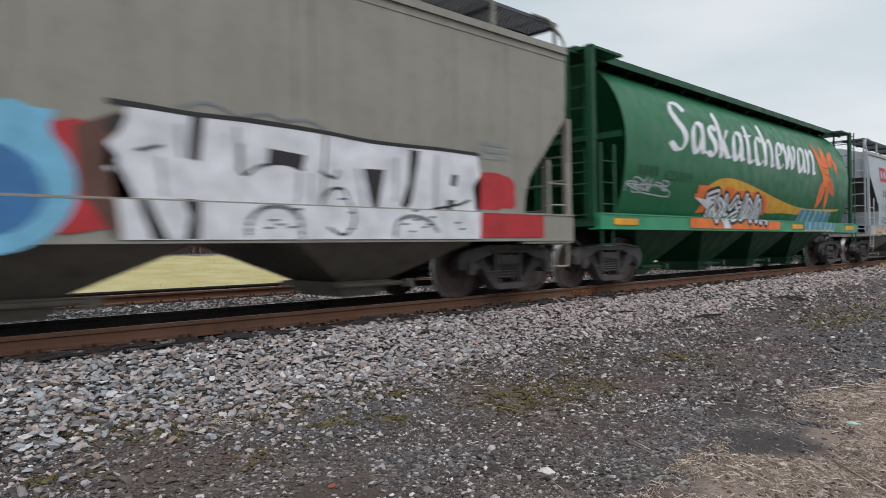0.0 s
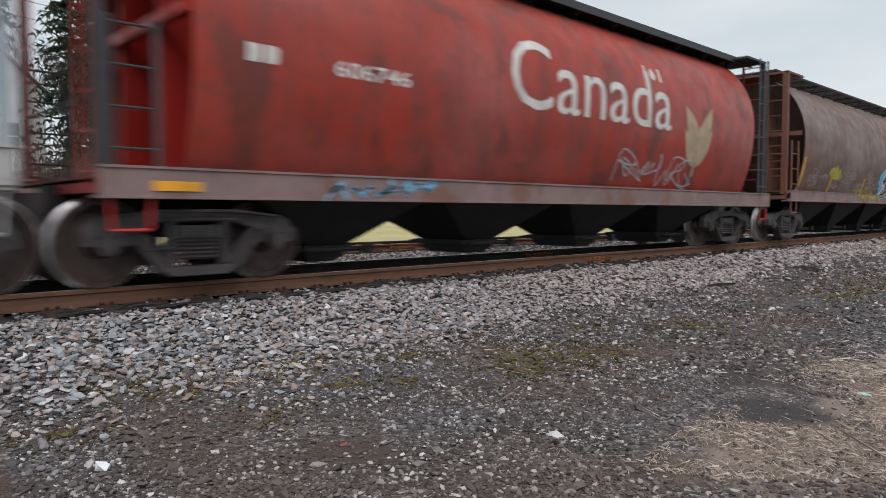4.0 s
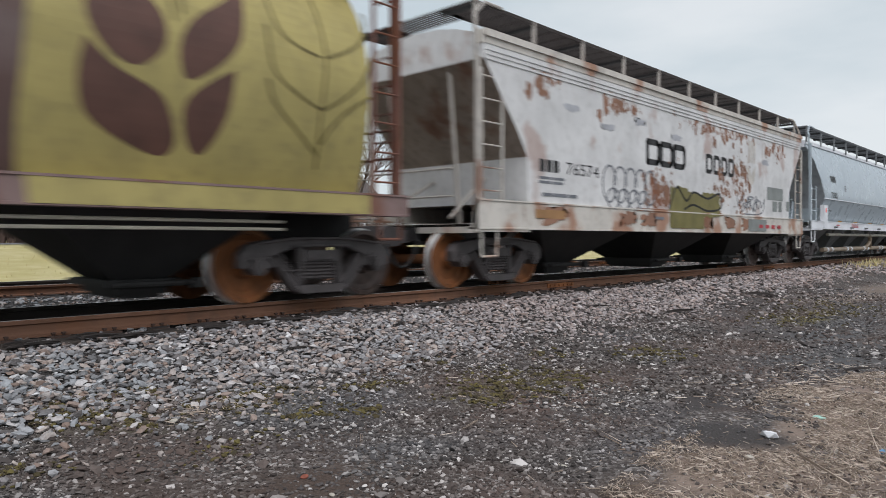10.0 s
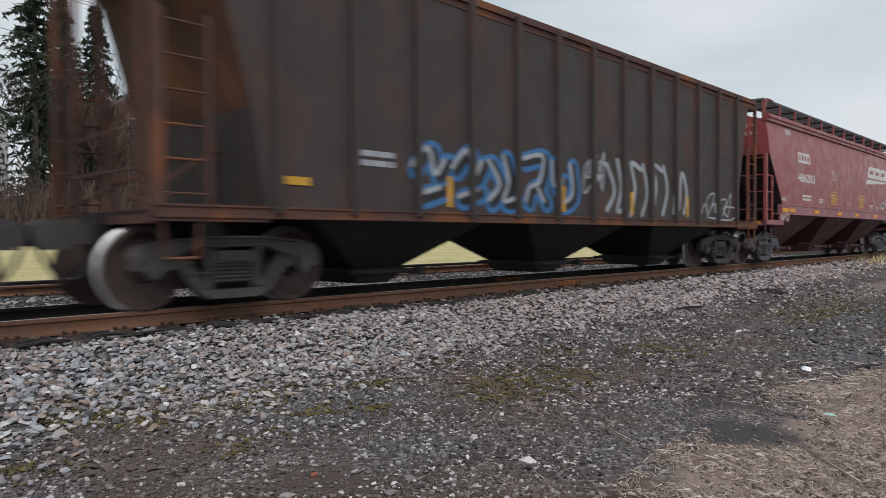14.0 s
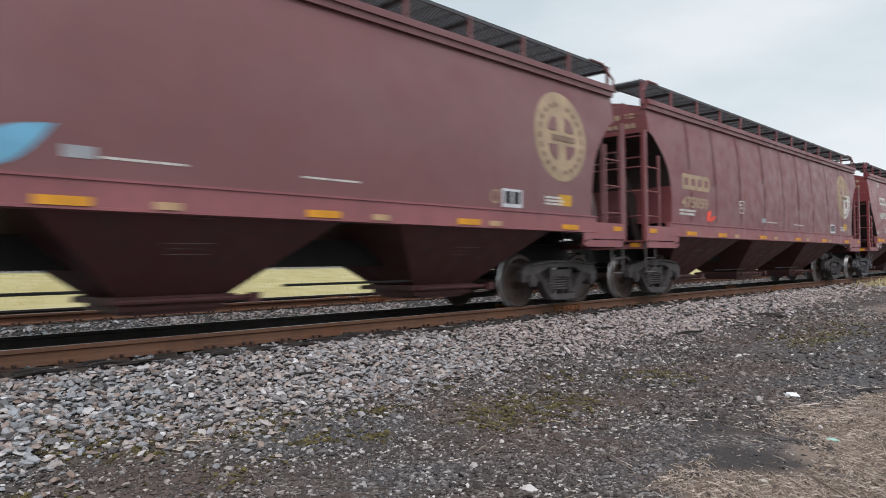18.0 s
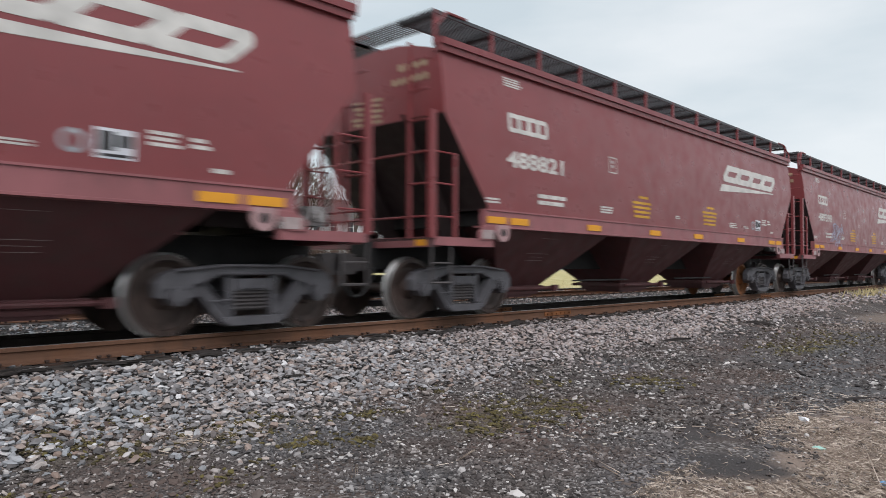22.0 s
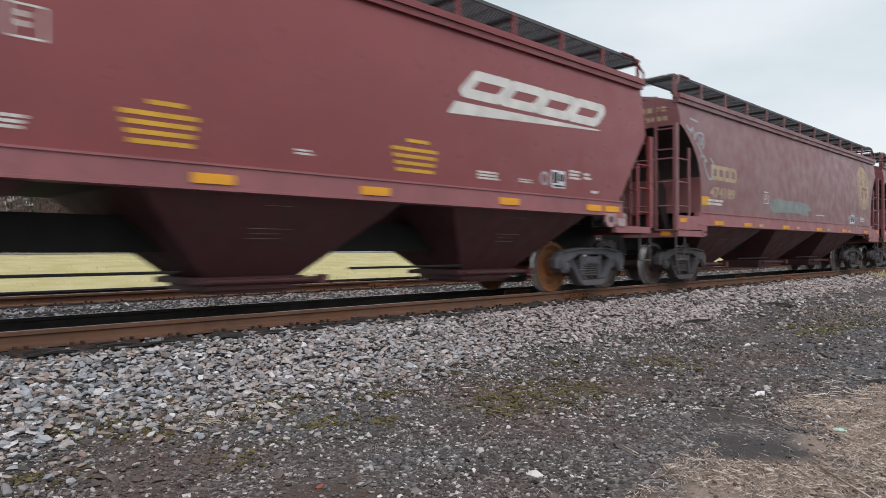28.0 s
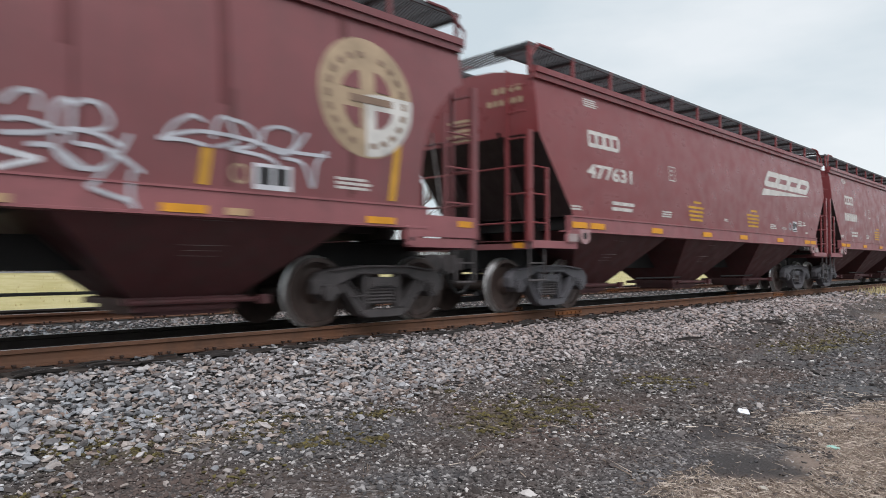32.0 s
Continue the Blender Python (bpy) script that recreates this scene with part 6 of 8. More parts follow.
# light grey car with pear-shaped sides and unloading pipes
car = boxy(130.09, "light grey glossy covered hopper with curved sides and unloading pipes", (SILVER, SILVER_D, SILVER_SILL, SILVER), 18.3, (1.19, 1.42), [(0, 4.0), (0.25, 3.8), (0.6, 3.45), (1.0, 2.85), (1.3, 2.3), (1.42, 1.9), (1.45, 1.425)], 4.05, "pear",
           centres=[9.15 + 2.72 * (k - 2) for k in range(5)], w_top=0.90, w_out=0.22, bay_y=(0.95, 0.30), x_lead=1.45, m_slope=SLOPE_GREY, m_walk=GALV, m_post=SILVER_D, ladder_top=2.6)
r = car["root"]
bm = nb()
for s in (-1, 1):
    rod(bm, (1.4, s * 1.625, 2.22), (16.9, s * 1.625, 2.22), 0.018, 6)
part("seam", bm, SILVER_SILL, r)
bm = nb()
rod(bm, (3.1, -1.28, 0.98), (15.2, -1.28, 0.98), 0.055, 10)
part("upper_air_pipe", bm, PIPE, r)
bm = nb()
rod(bm, (2.9, -1.15, 0.42), (15.4, -1.15, 0.42), 0.085, 12)
pipe(bm, [(9.2, -1.28, 0.98), (9.5, -1.28, 0.94), (9.6, -1.25, 0.7), (9.3, -1.2, 0.5), (9.0, -1.15, 0.42)], 0.075, 10)
pipe(bm, [(9.6, -1.25, 0.7), (9.85, -1.2, 0.5), (10.1, -1.15, 0.42)], 0.075, 10)
part("lower_discharge_pipe", bm, PIPE_D, r)
repeats("pipe_coupling", rod(nb(), (-0.07, -1.15, 0.42), (0.07, -1.15, 0.42), 0.105, 12), SILVER_SILL, r, [(9.15 + 2.72 * (k - 2) + d, 0, 0) for k in range(5) for d in (-0.3, 0.3)])
repeats("pipe_hanger", box(nb(), 0, 0.06, -1.32, -1.24, 0.98, 1.22), SILVER_D, r, [(3.4 + 1.6 * k, 0, 0) for k in range(8)])
bm = box(nb(), -0.1, 0.1, -1.66, -1.62, 1.21, 1.27)
rod(bm, (0, -1.655, 1.24), (0, -1.72, 1.24), 0.03, 8)
repeats("sill_fitting", bm, SILVER_D, r, [(2.7 + 2.2 * k, 0, 0) for k in range(7)])
paint(car, "car_number", BLACK, blocks(4, 2.3, 2.97, 2.84, 3.07, 0, 0.2) + words("75532", 2.28, 3.04, 2.28, 2.48, 0, 0.03))
paint(car, "small_stencil", GREY_S, bars(2.1, 2.95, 1.78, 1.86, 1, 5) + bars(4.05, 4.3, 2.55, 2.8, 3, 6) + bars(13.7, 14.3, 1.7, 1.9, 4, 7) + bars(16.0, 16.5, 1.75, 1.9, 3, 8))
for q in [quad(x, x + 0.55, 1.435, 1.50) for x in (1.95, 4.2, 6.5, 8.9, 11.2, 13.5, 15.6)]:
    paint(car, "amber_strip", YELLOW_S, [q], 0.012)
paint(car, "red_notice", RED_L, [quad(4.95 + a, 5.95 + a, 1.26 + 0.045 * k, 1.285 + 0.045 * k) for k in range(4) for a in (0, 7.5)] + [quad(2.9, 3.3, 1.24, 1.27), quad(2.9, 3.3, 1.30, 1.34)], 0.005)
paint(car, "routing_label", BLACK, [quad(14.85, 15.35, 1.66, 1.96)])
paint(car, "routing_label_print", WHITE, [quad(15.1, 15.2, 1.72, 1.9), quad(14.88, 15.06, 1.70, 1.74)], 0.006)
for x in (1.55, 16.75):
    bm = box(nb(), x - 0.2, x + 0.2, -1.64, -1.50, 1.20, 2.0)
    box(bm, x - 0.06, x + 0.06, -1.645, -1.64, 1.74, 1.88, 1)
    part("bolster_post", bm, [SILVER_SILL, FLUOR], r)

# sooty car with upright side posts
car = boxy(149.91, "sooty brown open-top hopper with upright side posts and blue-white graffiti", (COAL, UNDER, COAL_D, COAL_D), 16.35, (1.06, 1.16), [(0.42, 4.28), (0.66, 3.5), (0.98, 2.3), (1.18, 1.165)], 4.34, wheels=ANYWHEEL, walk_roof=False, m_slope=RUST_SLOPE, ladder_top=3.2)
r = car["root"]
x, k = 1.45, 0
post_mesh = None
while x < 15.2:
    for s in (-1, 1):
        if post_mesh is None:
            o = part("side_post", box(nb(), -0.05, 0.05, -0.045, 0.045, 1.1, 4.36), COAL, r)
            post_mesh = o.data
        else:
            o = new("side_post", post_mesh)
            o.parent = r
        o.location = (x, s * 1.63, 0)
    x += 1.12
glyphs = [curve_pts(g, 4) for g in letters(3.6, 7.7, 1.2, 2.25, 5, 82, 0.2)]
paint(car, "graffiti_blue", BLUE_S, strokes(glyphs, 0.34), 0.006)
paint(car, "graffiti_heart", BLACK, strokes(glyphs, 0.16), 0.009)
paint(car, "graffiti_outline", SILVER_S, strokes([[(x - 0.10, z + 0.05) for x, z in g] for g in glyphs], 0.075), 0.012, "pale outlines of graffiti letter shapes on blue")
paint(car, "graffiti_tag", SILVER_S, strokes([curve_pts(g, 4) for g in letters(8.6, 12.2, 1.2, 2.4, 4, 83, 0.1)], 0.10), 0.009)
paint(car, "graffiti_scrawl", SILVER_S, tag(12.6, 14.6, 1.25, 1.8, 9, 84, 0.05), 0.009)
paint(car, "graffiti_note", SILVER_S, tag(7.9, 8.6, 1.7, 2.4, 5, 85, 0.05), 0.009)
for q in [quad(1.5, 1.9, 1.44, 1.54)] + [quad(x, x + 0.1, 1.25, 1.7) for x in (4.3, 7.2, 9.6, 12.1)]:
    paint(car, "amber_strip", YELLOW_S, [q], 0.012)
paint(car, "small_stencil", SILVER_S, bars(2.7, 3.3, 1.7, 1.95, 2, 8), 0.006)
repeats("end_post", box(nb(), -0.03, 0.03, -0.05, 0.05, 1.1, 4.25), COAL_D, r, [(x, y, 0) for x in (0.11, 16.24) for y in (-1.0, 1.0)])
repeats("end_cap", box(nb(), -0.06, 0.50, -1.58, 1.58, 4.16, 4.33), COAL_D, r, [(0.10, 0, 0), (15.81, 0, 0)])

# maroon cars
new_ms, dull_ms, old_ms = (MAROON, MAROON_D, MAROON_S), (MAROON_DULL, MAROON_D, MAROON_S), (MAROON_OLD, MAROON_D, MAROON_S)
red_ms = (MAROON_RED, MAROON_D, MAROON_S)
car = trinity(167.03, "bright maroon covered hopper with slanted white mark", red_ms, "486203", "new", dx=0.87)
car = trinity(184.56, "chalky maroon covered hopper with faded tan mark and emblem", dull_ms, "475186", "old")
paint(car, "sticker", SKY_S, [leaf(5.75, 1.72, 0.85, 0.3, 30)], 0.006)
paint(car, "patch", YELLOW_S, [quad(2.4, 3.0, 1.78, 1.95)])
paint(car, "patch_tan", YELLOW_S, [quad(14.55, 14.95, 1.80, 2.0)])
car = trinity(202.33, "streaked maroon covered hopper with tan emblem and red spray mark", old_ms, "475059", "old")
paint(car, "spray_mark", FLUOR, [leaf(2.95, 1.75, 0.35, 0.22, 50), leaf(3.1, 1.75, 0.4, 0.1, 20)], 0.006, "small fluorescent red spray mark")
paint(car, "emblem_repaint", STENCIL, [disc(14.66, 3.0, 0.785, 0.745, 18, -92, 8) + [(14.85, 3.1), (14.62, 3.06), (14.62, 2.6)]], 0.008)
paint(car, "patch", YELLOW_S, [quad(14.55, 14.95, 1.84, 2.05)])
car = trinity(220.62, "clean maroon covered hopper with slanted white mark", new_ms, "489078", "new")
paint(car, "blue_line", SKY_S, line([(2.2, 1.93), (6.0, 1.92), (10.5, 1.94)], 0.016), 0.006)
car = trinity(238.32, "clean maroon covered hopper with slanted white mark", new_ms, "488821", "new", (WHEEL, WHEEL, RUSTWHEEL, WHEEL))
car = trinity(255.72, "maroon covered hopper with slanted white mark and lilac tag", new_ms, "489398", "new")
LILAC = spray("lilac_spray", (0.40, 0.40, 0.50))
for stroke in ([(3.44, 2.38), (3.53, 2.34), (3.53, 2.11), (3.39, 2.06), (3.37, 2.16)], [(3.44, 2.38), (3.67, 2.44), (3.84, 2.37), (3.82, 2.2), (3.65, 2.04), (3.6, 2.06), (3.72, 2.35)], [(3.97, 2.39), (3.93, 2.08), (4.08, 2.13), (4.1, 2.36), (4.09, 2.13), (4.29, 2.3)],
               [(3.15, 1.78), (3.3, 2.02), (3.44, 1.96), (3.4, 1.8), (3.56, 1.9), (3.63, 2.04), (3.67, 1.86), (3.85, 1.96), (3.9, 1.75)], [(3.9, 2.0), (4.13, 2.08), (4.38, 2.22), (4.21, 1.78), (4.38, 1.88), (4.4, 2.0)], [(4.58, 2.44), (4.55, 2.11)], [(4.42, 2.32), (4.64, 2.24), (4.82, 2.13)],
               [(4.69, 2.35), (4.79, 2.14)], [(3.6, 1.64), (3.77, 1.74), (3.95, 1.73), (3.87, 1.61)], [(4.0, 2.01), (4.03, 1.76), (4.38, 1.74), (4.58, 1.57)]):
    paint(car, "graffiti_stroke", LILAC, line(curve_pts(stroke, 4), 0.055), 0.012, "lilac spray stroke of a scrawled tag")
car = trinity(273.29, "clean maroon covered hopper with slanted white mark", new_ms, "489439", "new")
car = trinity(290.47, "clean maroon covered hopper with slanted white mark and rusty wheels", new_ms, "489529", "new", (RUSTWHEEL, WHEEL, RUSTWHEEL, WHEEL))
paint(car, "sticker", WHITE, [quad(2.1, 2.22, 1.85, 2.05)], 0.006)
car = trinity(308.09, "chalky maroon covered hopper with silver tags and grey patch", dull_ms, "474189", "old")
paint(car, "paint_patch", PATCH, [cloud(5.2, 8.9, 1.80, 2.25, 93, 0.3)], 0.006, "grey painted-over patch")
for stroke in ([(0.50, 3.58), (0.60, 3.49), (0.74, 3.50)], [(0.66, 3.42), (0.79, 3.55), (0.86, 3.33)], [(0.82, 3.30), (1.0, 3.45), (1.3, 3.45), (1.23, 3.13)], [(0.96, 3.22), (1.15, 3.0), (1.12, 2.92)], [(1.15, 3.0), (1.38, 2.86), (1.27, 2.8), (1.46, 2.5), (1.66, 2.46), (1.77, 2.8), (1.61, 2.93)], [(0.72, 3.76), (1.07, 3.73)], [(1.05, 3.38), (1.12, 3.2), (1.2, 3.36)]):
    paint(car, "graffiti_stroke", SILVER_S, line(curve_pts(stroke, 4), 0.05), 0.008, "silver spray stroke of a scrawled tag")
for stroke in [curve_pts(g, 4) for g in letters(12.6, 14.0, 1.5, 2.1, 3, 95, 0.08)]:
    paint(car, "graffiti_letter", SILVER_S, line(stroke, 0.06), 0.008)
paint(car, "patch", YELLOW_S, [quad(1.15, 1.58, 1.83, 2.03)])
car = trinity(325.75, "maroon covered hopper with tan mark, emblem, crown tag and amber strips", old_ms, "475080", "old")
paint(car, "crown_tag", WHITE, line([(8.0, 1.57), (8.36, 2.56), (8.79, 2.24), (9.40, 2.62), (9.72, 2.32), (10.30, 2.68), (9.9, 1.96), (10.80, 1.80), (9.7, 1.43), (9.33, 1.62), (8.55, 1.38), (8.0, 1.57)], 0.055), 0.012, "white crown-shaped tag")
for stroke in ([(8.45, 2.07), (8.4, 1.73), (8.73, 1.79)], [(8.9, 2.15), (8.81, 1.75), (9.17, 2.12), (9.34, 1.88)], [(9.5, 2.1), (9.42, 1.8), (9.75, 1.95)], [(8.55, 1.95), (8.75, 2.0), (8.62, 1.78)]):
    paint(car, "crown_scrawl", WHITE, line(curve_pts(stroke, 4), 0.045), 0.012)
for stroke in ([(10.5, 2.27), (10.62, 2.39), (10.75, 2.41), (10.8, 2.35), (10.78, 2.25)], [(10.5, 2.12), (10.68, 2.15), (10.86, 2.12), (11.01, 2.07)], [(10.5, 2.0), (10.8, 2.04), (11.09, 2.11), (11.33, 2.09), (11.51, 2.01)], [(10.9, 2.08), (10.93, 2.29), (11.01, 2.38), (11.07, 2.33), (11.06, 1.99)],
               [(11.07, 2.33), (11.19, 2.4), (11.33, 2.38), (11.42, 2.26), (11.38, 2.16), (11.24, 2.12)], [(10.73, 1.92), (10.9, 1.93), (11.18, 1.77)], [(10.93, 2.01), (10.96, 1.87), (11.1, 1.76), (11.3, 1.76), (11.44, 1.85), (11.37, 1.96), (11.13, 1.98)],
               [(11.6, 2.12), (11.51, 1.94), (11.3, 1.65), (11.25, 1.57), (11.59, 1.47), (11.66, 1.41)], [(11.64, 1.76), (11.61, 1.57), (11.64, 1.42)], [(11.3, 1.97), (11.47, 1.93), (11.73, 1.77)]):
    paint(car, "graffiti_stroke", LILAC_W, line(curve_pts(stroke, 4), 0.048), 0.014, "white spray stroke of a scrawled tag")
for stroke in ([(11.95, 2.14), (12.05, 2.3), (12.25, 2.42), (12.38, 2.38)], [(11.91, 2.14), (12.17, 2.23), (12.43, 2.27), (12.88, 2.25), (13.38, 2.18), (13.99, 2.18)], [(11.91, 2.13), (12.17, 2.15), (12.41, 2.12)], [(12.49, 2.22), (12.54, 2.41), (12.65, 2.46), (12.72, 2.33), (12.77, 2.21), (12.52, 2.12)],
               [(12.65, 2.45), (12.88, 2.42), (13.03, 2.29), (12.93, 2.17), (12.7, 2.12), (13.13, 2.08), (13.36, 1.97)], [(13.08, 2.25), (13.13, 2.39), (13.33, 2.45), (13.54, 2.4), (13.51, 2.24), (13.33, 2.15), (13.13, 2.19)], [(13.7, 2.42), (13.54, 2.22), (13.38, 2.13)], [(13.38, 2.09), (13.65, 2.05), (13.79, 1.78), (13.84, 2.07), (13.99, 2.23)]):
    paint(car, "graffiti_stroke", LILAC_W, line(curve_pts(stroke, 4), 0.042), 0.014, "white spray stroke of a scrawled tag")
for q in [quad(1.13, 1.25, 1.70, 2.58, 0.10), quad(4.12, 4.25, 1.67, 2.05, 0.05), quad(7.02, 7.14, 1.67, 2.05, 0.06), quad(12.32, 12.44, 1.70, 2.1, 0.05), quad(15.02, 15.14, 1.70, 2.6, 0.12)]:
    paint(car, "amber_strip", YELLOW_S, [q], 0.007)
paint(car, "emblem_repaint", STENCIL, [disc(14.66, 3.0, 0.785, 0.745, 18, -92, 8) + [(14.85, 3.1), (14.62, 3.06), (14.62, 2.6)]], 0.008)
car = trinity(343.97, "maroon covered hopper with white number and yellowed slanted mark", new_ms, "477631", "new")
car = trinity(360.9, "clean maroon covered hopper with slanted white mark", new_ms, "", "new")
car = trinity(378.3, "clean maroon covered hopper with slanted white mark", new_ms, "", "new")

# ---- ground, tracks, field, road, houses and trees ----


def ground_z(x, y):
    """Height of the ground: a gravel lot, the ballast bank, two tracks and a field that rises to a road."""
    pts = ((-400, 0.0), (4.2, 0.0), (5.4, 0.10), (7.0, 0.47), (7.35, 0.485), (9.9, 0.485), (10.5, 0.45), (11.8, 0.36), (13.2, 0.50), (16.0, 0.50), (17.2, 0.30), (20, 0.42), (33, 1.30), (42, 1.36), (50, 1.8), (120, 3.0), (3000, 3.0))
    for (a, za), (b, zb) in zip(pts, pts[1:]):
        if y <= b:
            k = max(0.0, (y - a) / (b - a))
            z = za + (zb - za) * k
            break
    if y < 7.2:
        z += 0.022 * noise.noise((x * 0.55, y * 0.55, 0)) + 0.012 * noise.noise((x * 2.1, y * 2.1, 4))
        z += 0.05 * noise.noise((x * 0.12, y * 0.12, 7)) * min(1, max(0, (7.2 - y) / 3))
    elif 17.5 < y < 33:
        z += 0.05 * noise.noise((x * 0.3, y * 0.3, 2))
    return z


def ground_material():
    m, ns, ls, b = tree_of("gravel_lot_and_field")
    co, sp = ns.new("ShaderNodeTexCoord"), ns.new("ShaderNodeSeparateXYZ")
    ls.new(co.outputs["Object"], sp.inputs[0])

    def across(lo, hi, wobble, scale):
        """0 before y = lo, 1 after y = hi, with an uneven edge."""
        n = ns.new("ShaderNodeMath")
        n.operation = "MULTIPLY_ADD"
        ls.new(grain(ns, ls, scale, (1, 1, 1), 0.0, 1.0, 5), n.inputs[0])
        n.inputs[1].default_value = wobble
        ls.new(sp.outputs[1], n.inputs[2])
        r = ns.new("ShaderNodeMapRange")
        ls.new(n.outputs[0], r.inputs[0])
        r.inputs[1].default_value, r.inputs[2].default_value = lo + wobble / 2, hi + wobble / 2
        return r.outputs[0]

    def blot(x, y, rx, ry, soft=0.5):
        """A patch of its own shape round x, y."""
        mp = ns.new("ShaderNodeMapping")
        mp.inputs["Location"].default_value = (-x / rx, -y / ry, 0)
        mp.inputs["Scale"].default_value = (1 / rx, 1 / ry, 0)
        ls.new(co.outputs["Object"], mp.inputs[0])
        ln = ns.new("ShaderNodeVectorMath")
        ln.operation = "LENGTH"
        ls.new(mp.outputs[0], ln.inputs[0])
        ad = ns.new("ShaderNodeMath")
        ad.operation = "MULTIPLY_ADD"
        ls.new(grain(ns, ls, 2.6, (1, 1, 1), 0.0, 1.0, 7), ad.inputs[0])
        ad.inputs[1].default_value = -1.5
        ls.new(ln.outputs["Value"], ad.inputs[2])
        r = ns.new("ShaderNodeMapRange")
        ls.new(ad.outputs[0], r.inputs[0])
        r.inputs[1].default_value, r.inputs[2].default_value = 0.35, 0.35 - soft
        return r.outputs[0]

    vor = ns.new("ShaderNodeTexVoronoi")
    vor.inputs["Scale"].default_value = 42
    ls.new(co.outputs["Object"], vor.inputs["Vector"])
    vor2 = ns.new("ShaderNodeTexVoronoi")
    vor2.inputs["Scale"].default_value = 95
    ls.new(co.outputs["Object"], vor2.inputs["Vector"])
    hue = ns.new("ShaderNodeSeparateColor")
    ls.new(vor.outputs["Color"], hue.inputs[0])
    ramp = ns.new("ShaderNodeValToRGB")
    for k, (p, c) in enumerate(((0.0, (0.028, 0.023, 0.021)), (0.45, (0.092, 0.077, 0.070)), (0.8, (0.19, 0.172, 0.162)), (1.0, (0.40, 0.375, 0.36)))):
        e = ramp.color_ramp.elements[k] if k < 2 else ramp.color_ramp.elements.new(p)
        e.position, e.color = p, (*c, 1)
    ls.new(hue.outputs[0], ramp.inputs[0])
    lot = blend(ns, ls, grain(ns, ls, 1.3, (1, 1, 1), 0.42, 0.62, 6), ramp.outputs[0], (0.085, 0.063, 0.053))
    lot = blend(ns, ls, times(ns, ls, grain(ns, ls, 0.45, (1, 1, 1), 0.42, 0.60, 5), 0.6), lot, (0.078, 0.074, 0.076))
    for x, y, rx, ry, c, k in ((2.9, 5.45, 1.3, 0.45, (0.115, 0.095, 0.048), 0.6), (5.6, 4.4, 1.0, 0.45, (0.115, 0.088, 0.044), 0.7), (14.5, 4.0, 1.8, 0.5, (0.125, 0.105, 0.035), 0.8), (5.65, 3.8, 1.2, 0.4, (0.135, 0.088, 0.072), 0.7),
                               (4.6, 1.65, 0.9, 0.62, (0.27, 0.21, 0.172), 0.9), (6.1, 1.45, 0.75, 0.55, (0.27, 0.21, 0.172), 0.9), (5.2, 1.1, 1.2, 0.28, (0.22, 0.17, 0.14), 0.8), (7.5, 1.75, 1.2, 0.5, (0.26, 0.20, 0.165), 0.85),
                               (5.35, 2.15, 0.48, 0.50, (0.060, 0.055, 0.054), 0.95), (6.1, 2.75, 0.9, 0.28, (0.060, 0.056, 0.057), 0.8), (9.5, 2.6, 2.6, 0.7, (0.098, 0.102, 0.108), 0.75), (13, 3.2, 3.0, 0.6, (0.105, 0.108, 0.114), 0.7),
                               (22, 4.6, 6, 0.7, (0.22, 0.175, 0.145), 0.7), (27, 6.6, 6, 0.8, (0.26, 0.205, 0.165), 0.8)):
        lot = blend(ns, ls, times(ns, ls, blot(x, y, rx, ry), k), lot, c)
    # Ground below the ballast is dark so the gaps between stones look shaded.
    stone = blend(ns, ls, hue.outputs[1], (0.020, 0.018, 0.017), (0.085, 0.080, 0.078))
    c = blend(ns, ls, across(5.0, 6.6, 0.9, 0.8), lot, stone)
    # Track bed darkened; part of this stands for the shade under the train.
    c = blend(ns, ls, across(7.12, 7.32, 0.3, 2.5), c, blend(ns, ls, times(ns, ls, hue.outputs[2], 0.5), (0.022, 0.019, 0.018), (0.12, 0.11, 0.105)))
    c = blend(ns, ls, across(9.7, 10.0, 0.3, 2.5), c, stone)
    field = blend(ns, ls, grain(ns, ls, 0.9, (1, 1, 1), 0.35, 0.65, 8), (0.42, 0.365, 0.165), (0.51, 0.455, 0.245))
    field = blend(ns, ls, times(ns, ls, grain(ns, ls, 6.0, (1, 1, 1), 0.5, 0.75, 6), 0.3), field, (0.34, 0.29, 0.11))
    c = blend(ns, ls, across(17.2, 17.9, 0.8, 1.5), c, field)
    woods = blend(ns, ls, grain(ns, ls, 0.5, (1, 1, 1), 0.3, 0.7, 6), (0.13, 0.10, 0.06), (0.20, 0.17, 0.09))
    c = blend(ns, ls, across(44, 48, 2.0, 0.3), c, woods)
    ls.new(c, b.inputs["Base Color"])
    b.inputs["Roughness"].default_value = 0.9
    b.inputs["Specular IOR Level"].default_value = 0.2
    h = ns.new("ShaderNodeMath")
    h.operation = "MULTIPLY_ADD"
    ls.new(vor2.outputs["Distance"], h.inputs[0])
    h.inputs[1].default_value = 0.5
    ls.new(vor.outputs["Distance"], h.inputs[2])
    bumped(ns, ls, b, h.outputs[0], 0.9, 0.02)
    return m


def sheet(name, xs, ys, material, zf, kind="structure", label="", category=""):
    v = [(x, y, zf(x, y)) for y in ys for x in xs]
    n = len(xs)
    f = [(j * n + i, j * n + i + 1, (j + 1) * n + i + 1, (j + 1) * n + i) for j in range(len(ys) - 1) for i in range(n - 1)]
    me = bpy.data.meshes.new(name)
    me.from_pydata(v, [], f)
    me.polygons.foreach_set("use_smooth", [True] * len(me.polygons))
    me.materials.append(material)
    return tagged(new(name, me), label, category, "", kind)


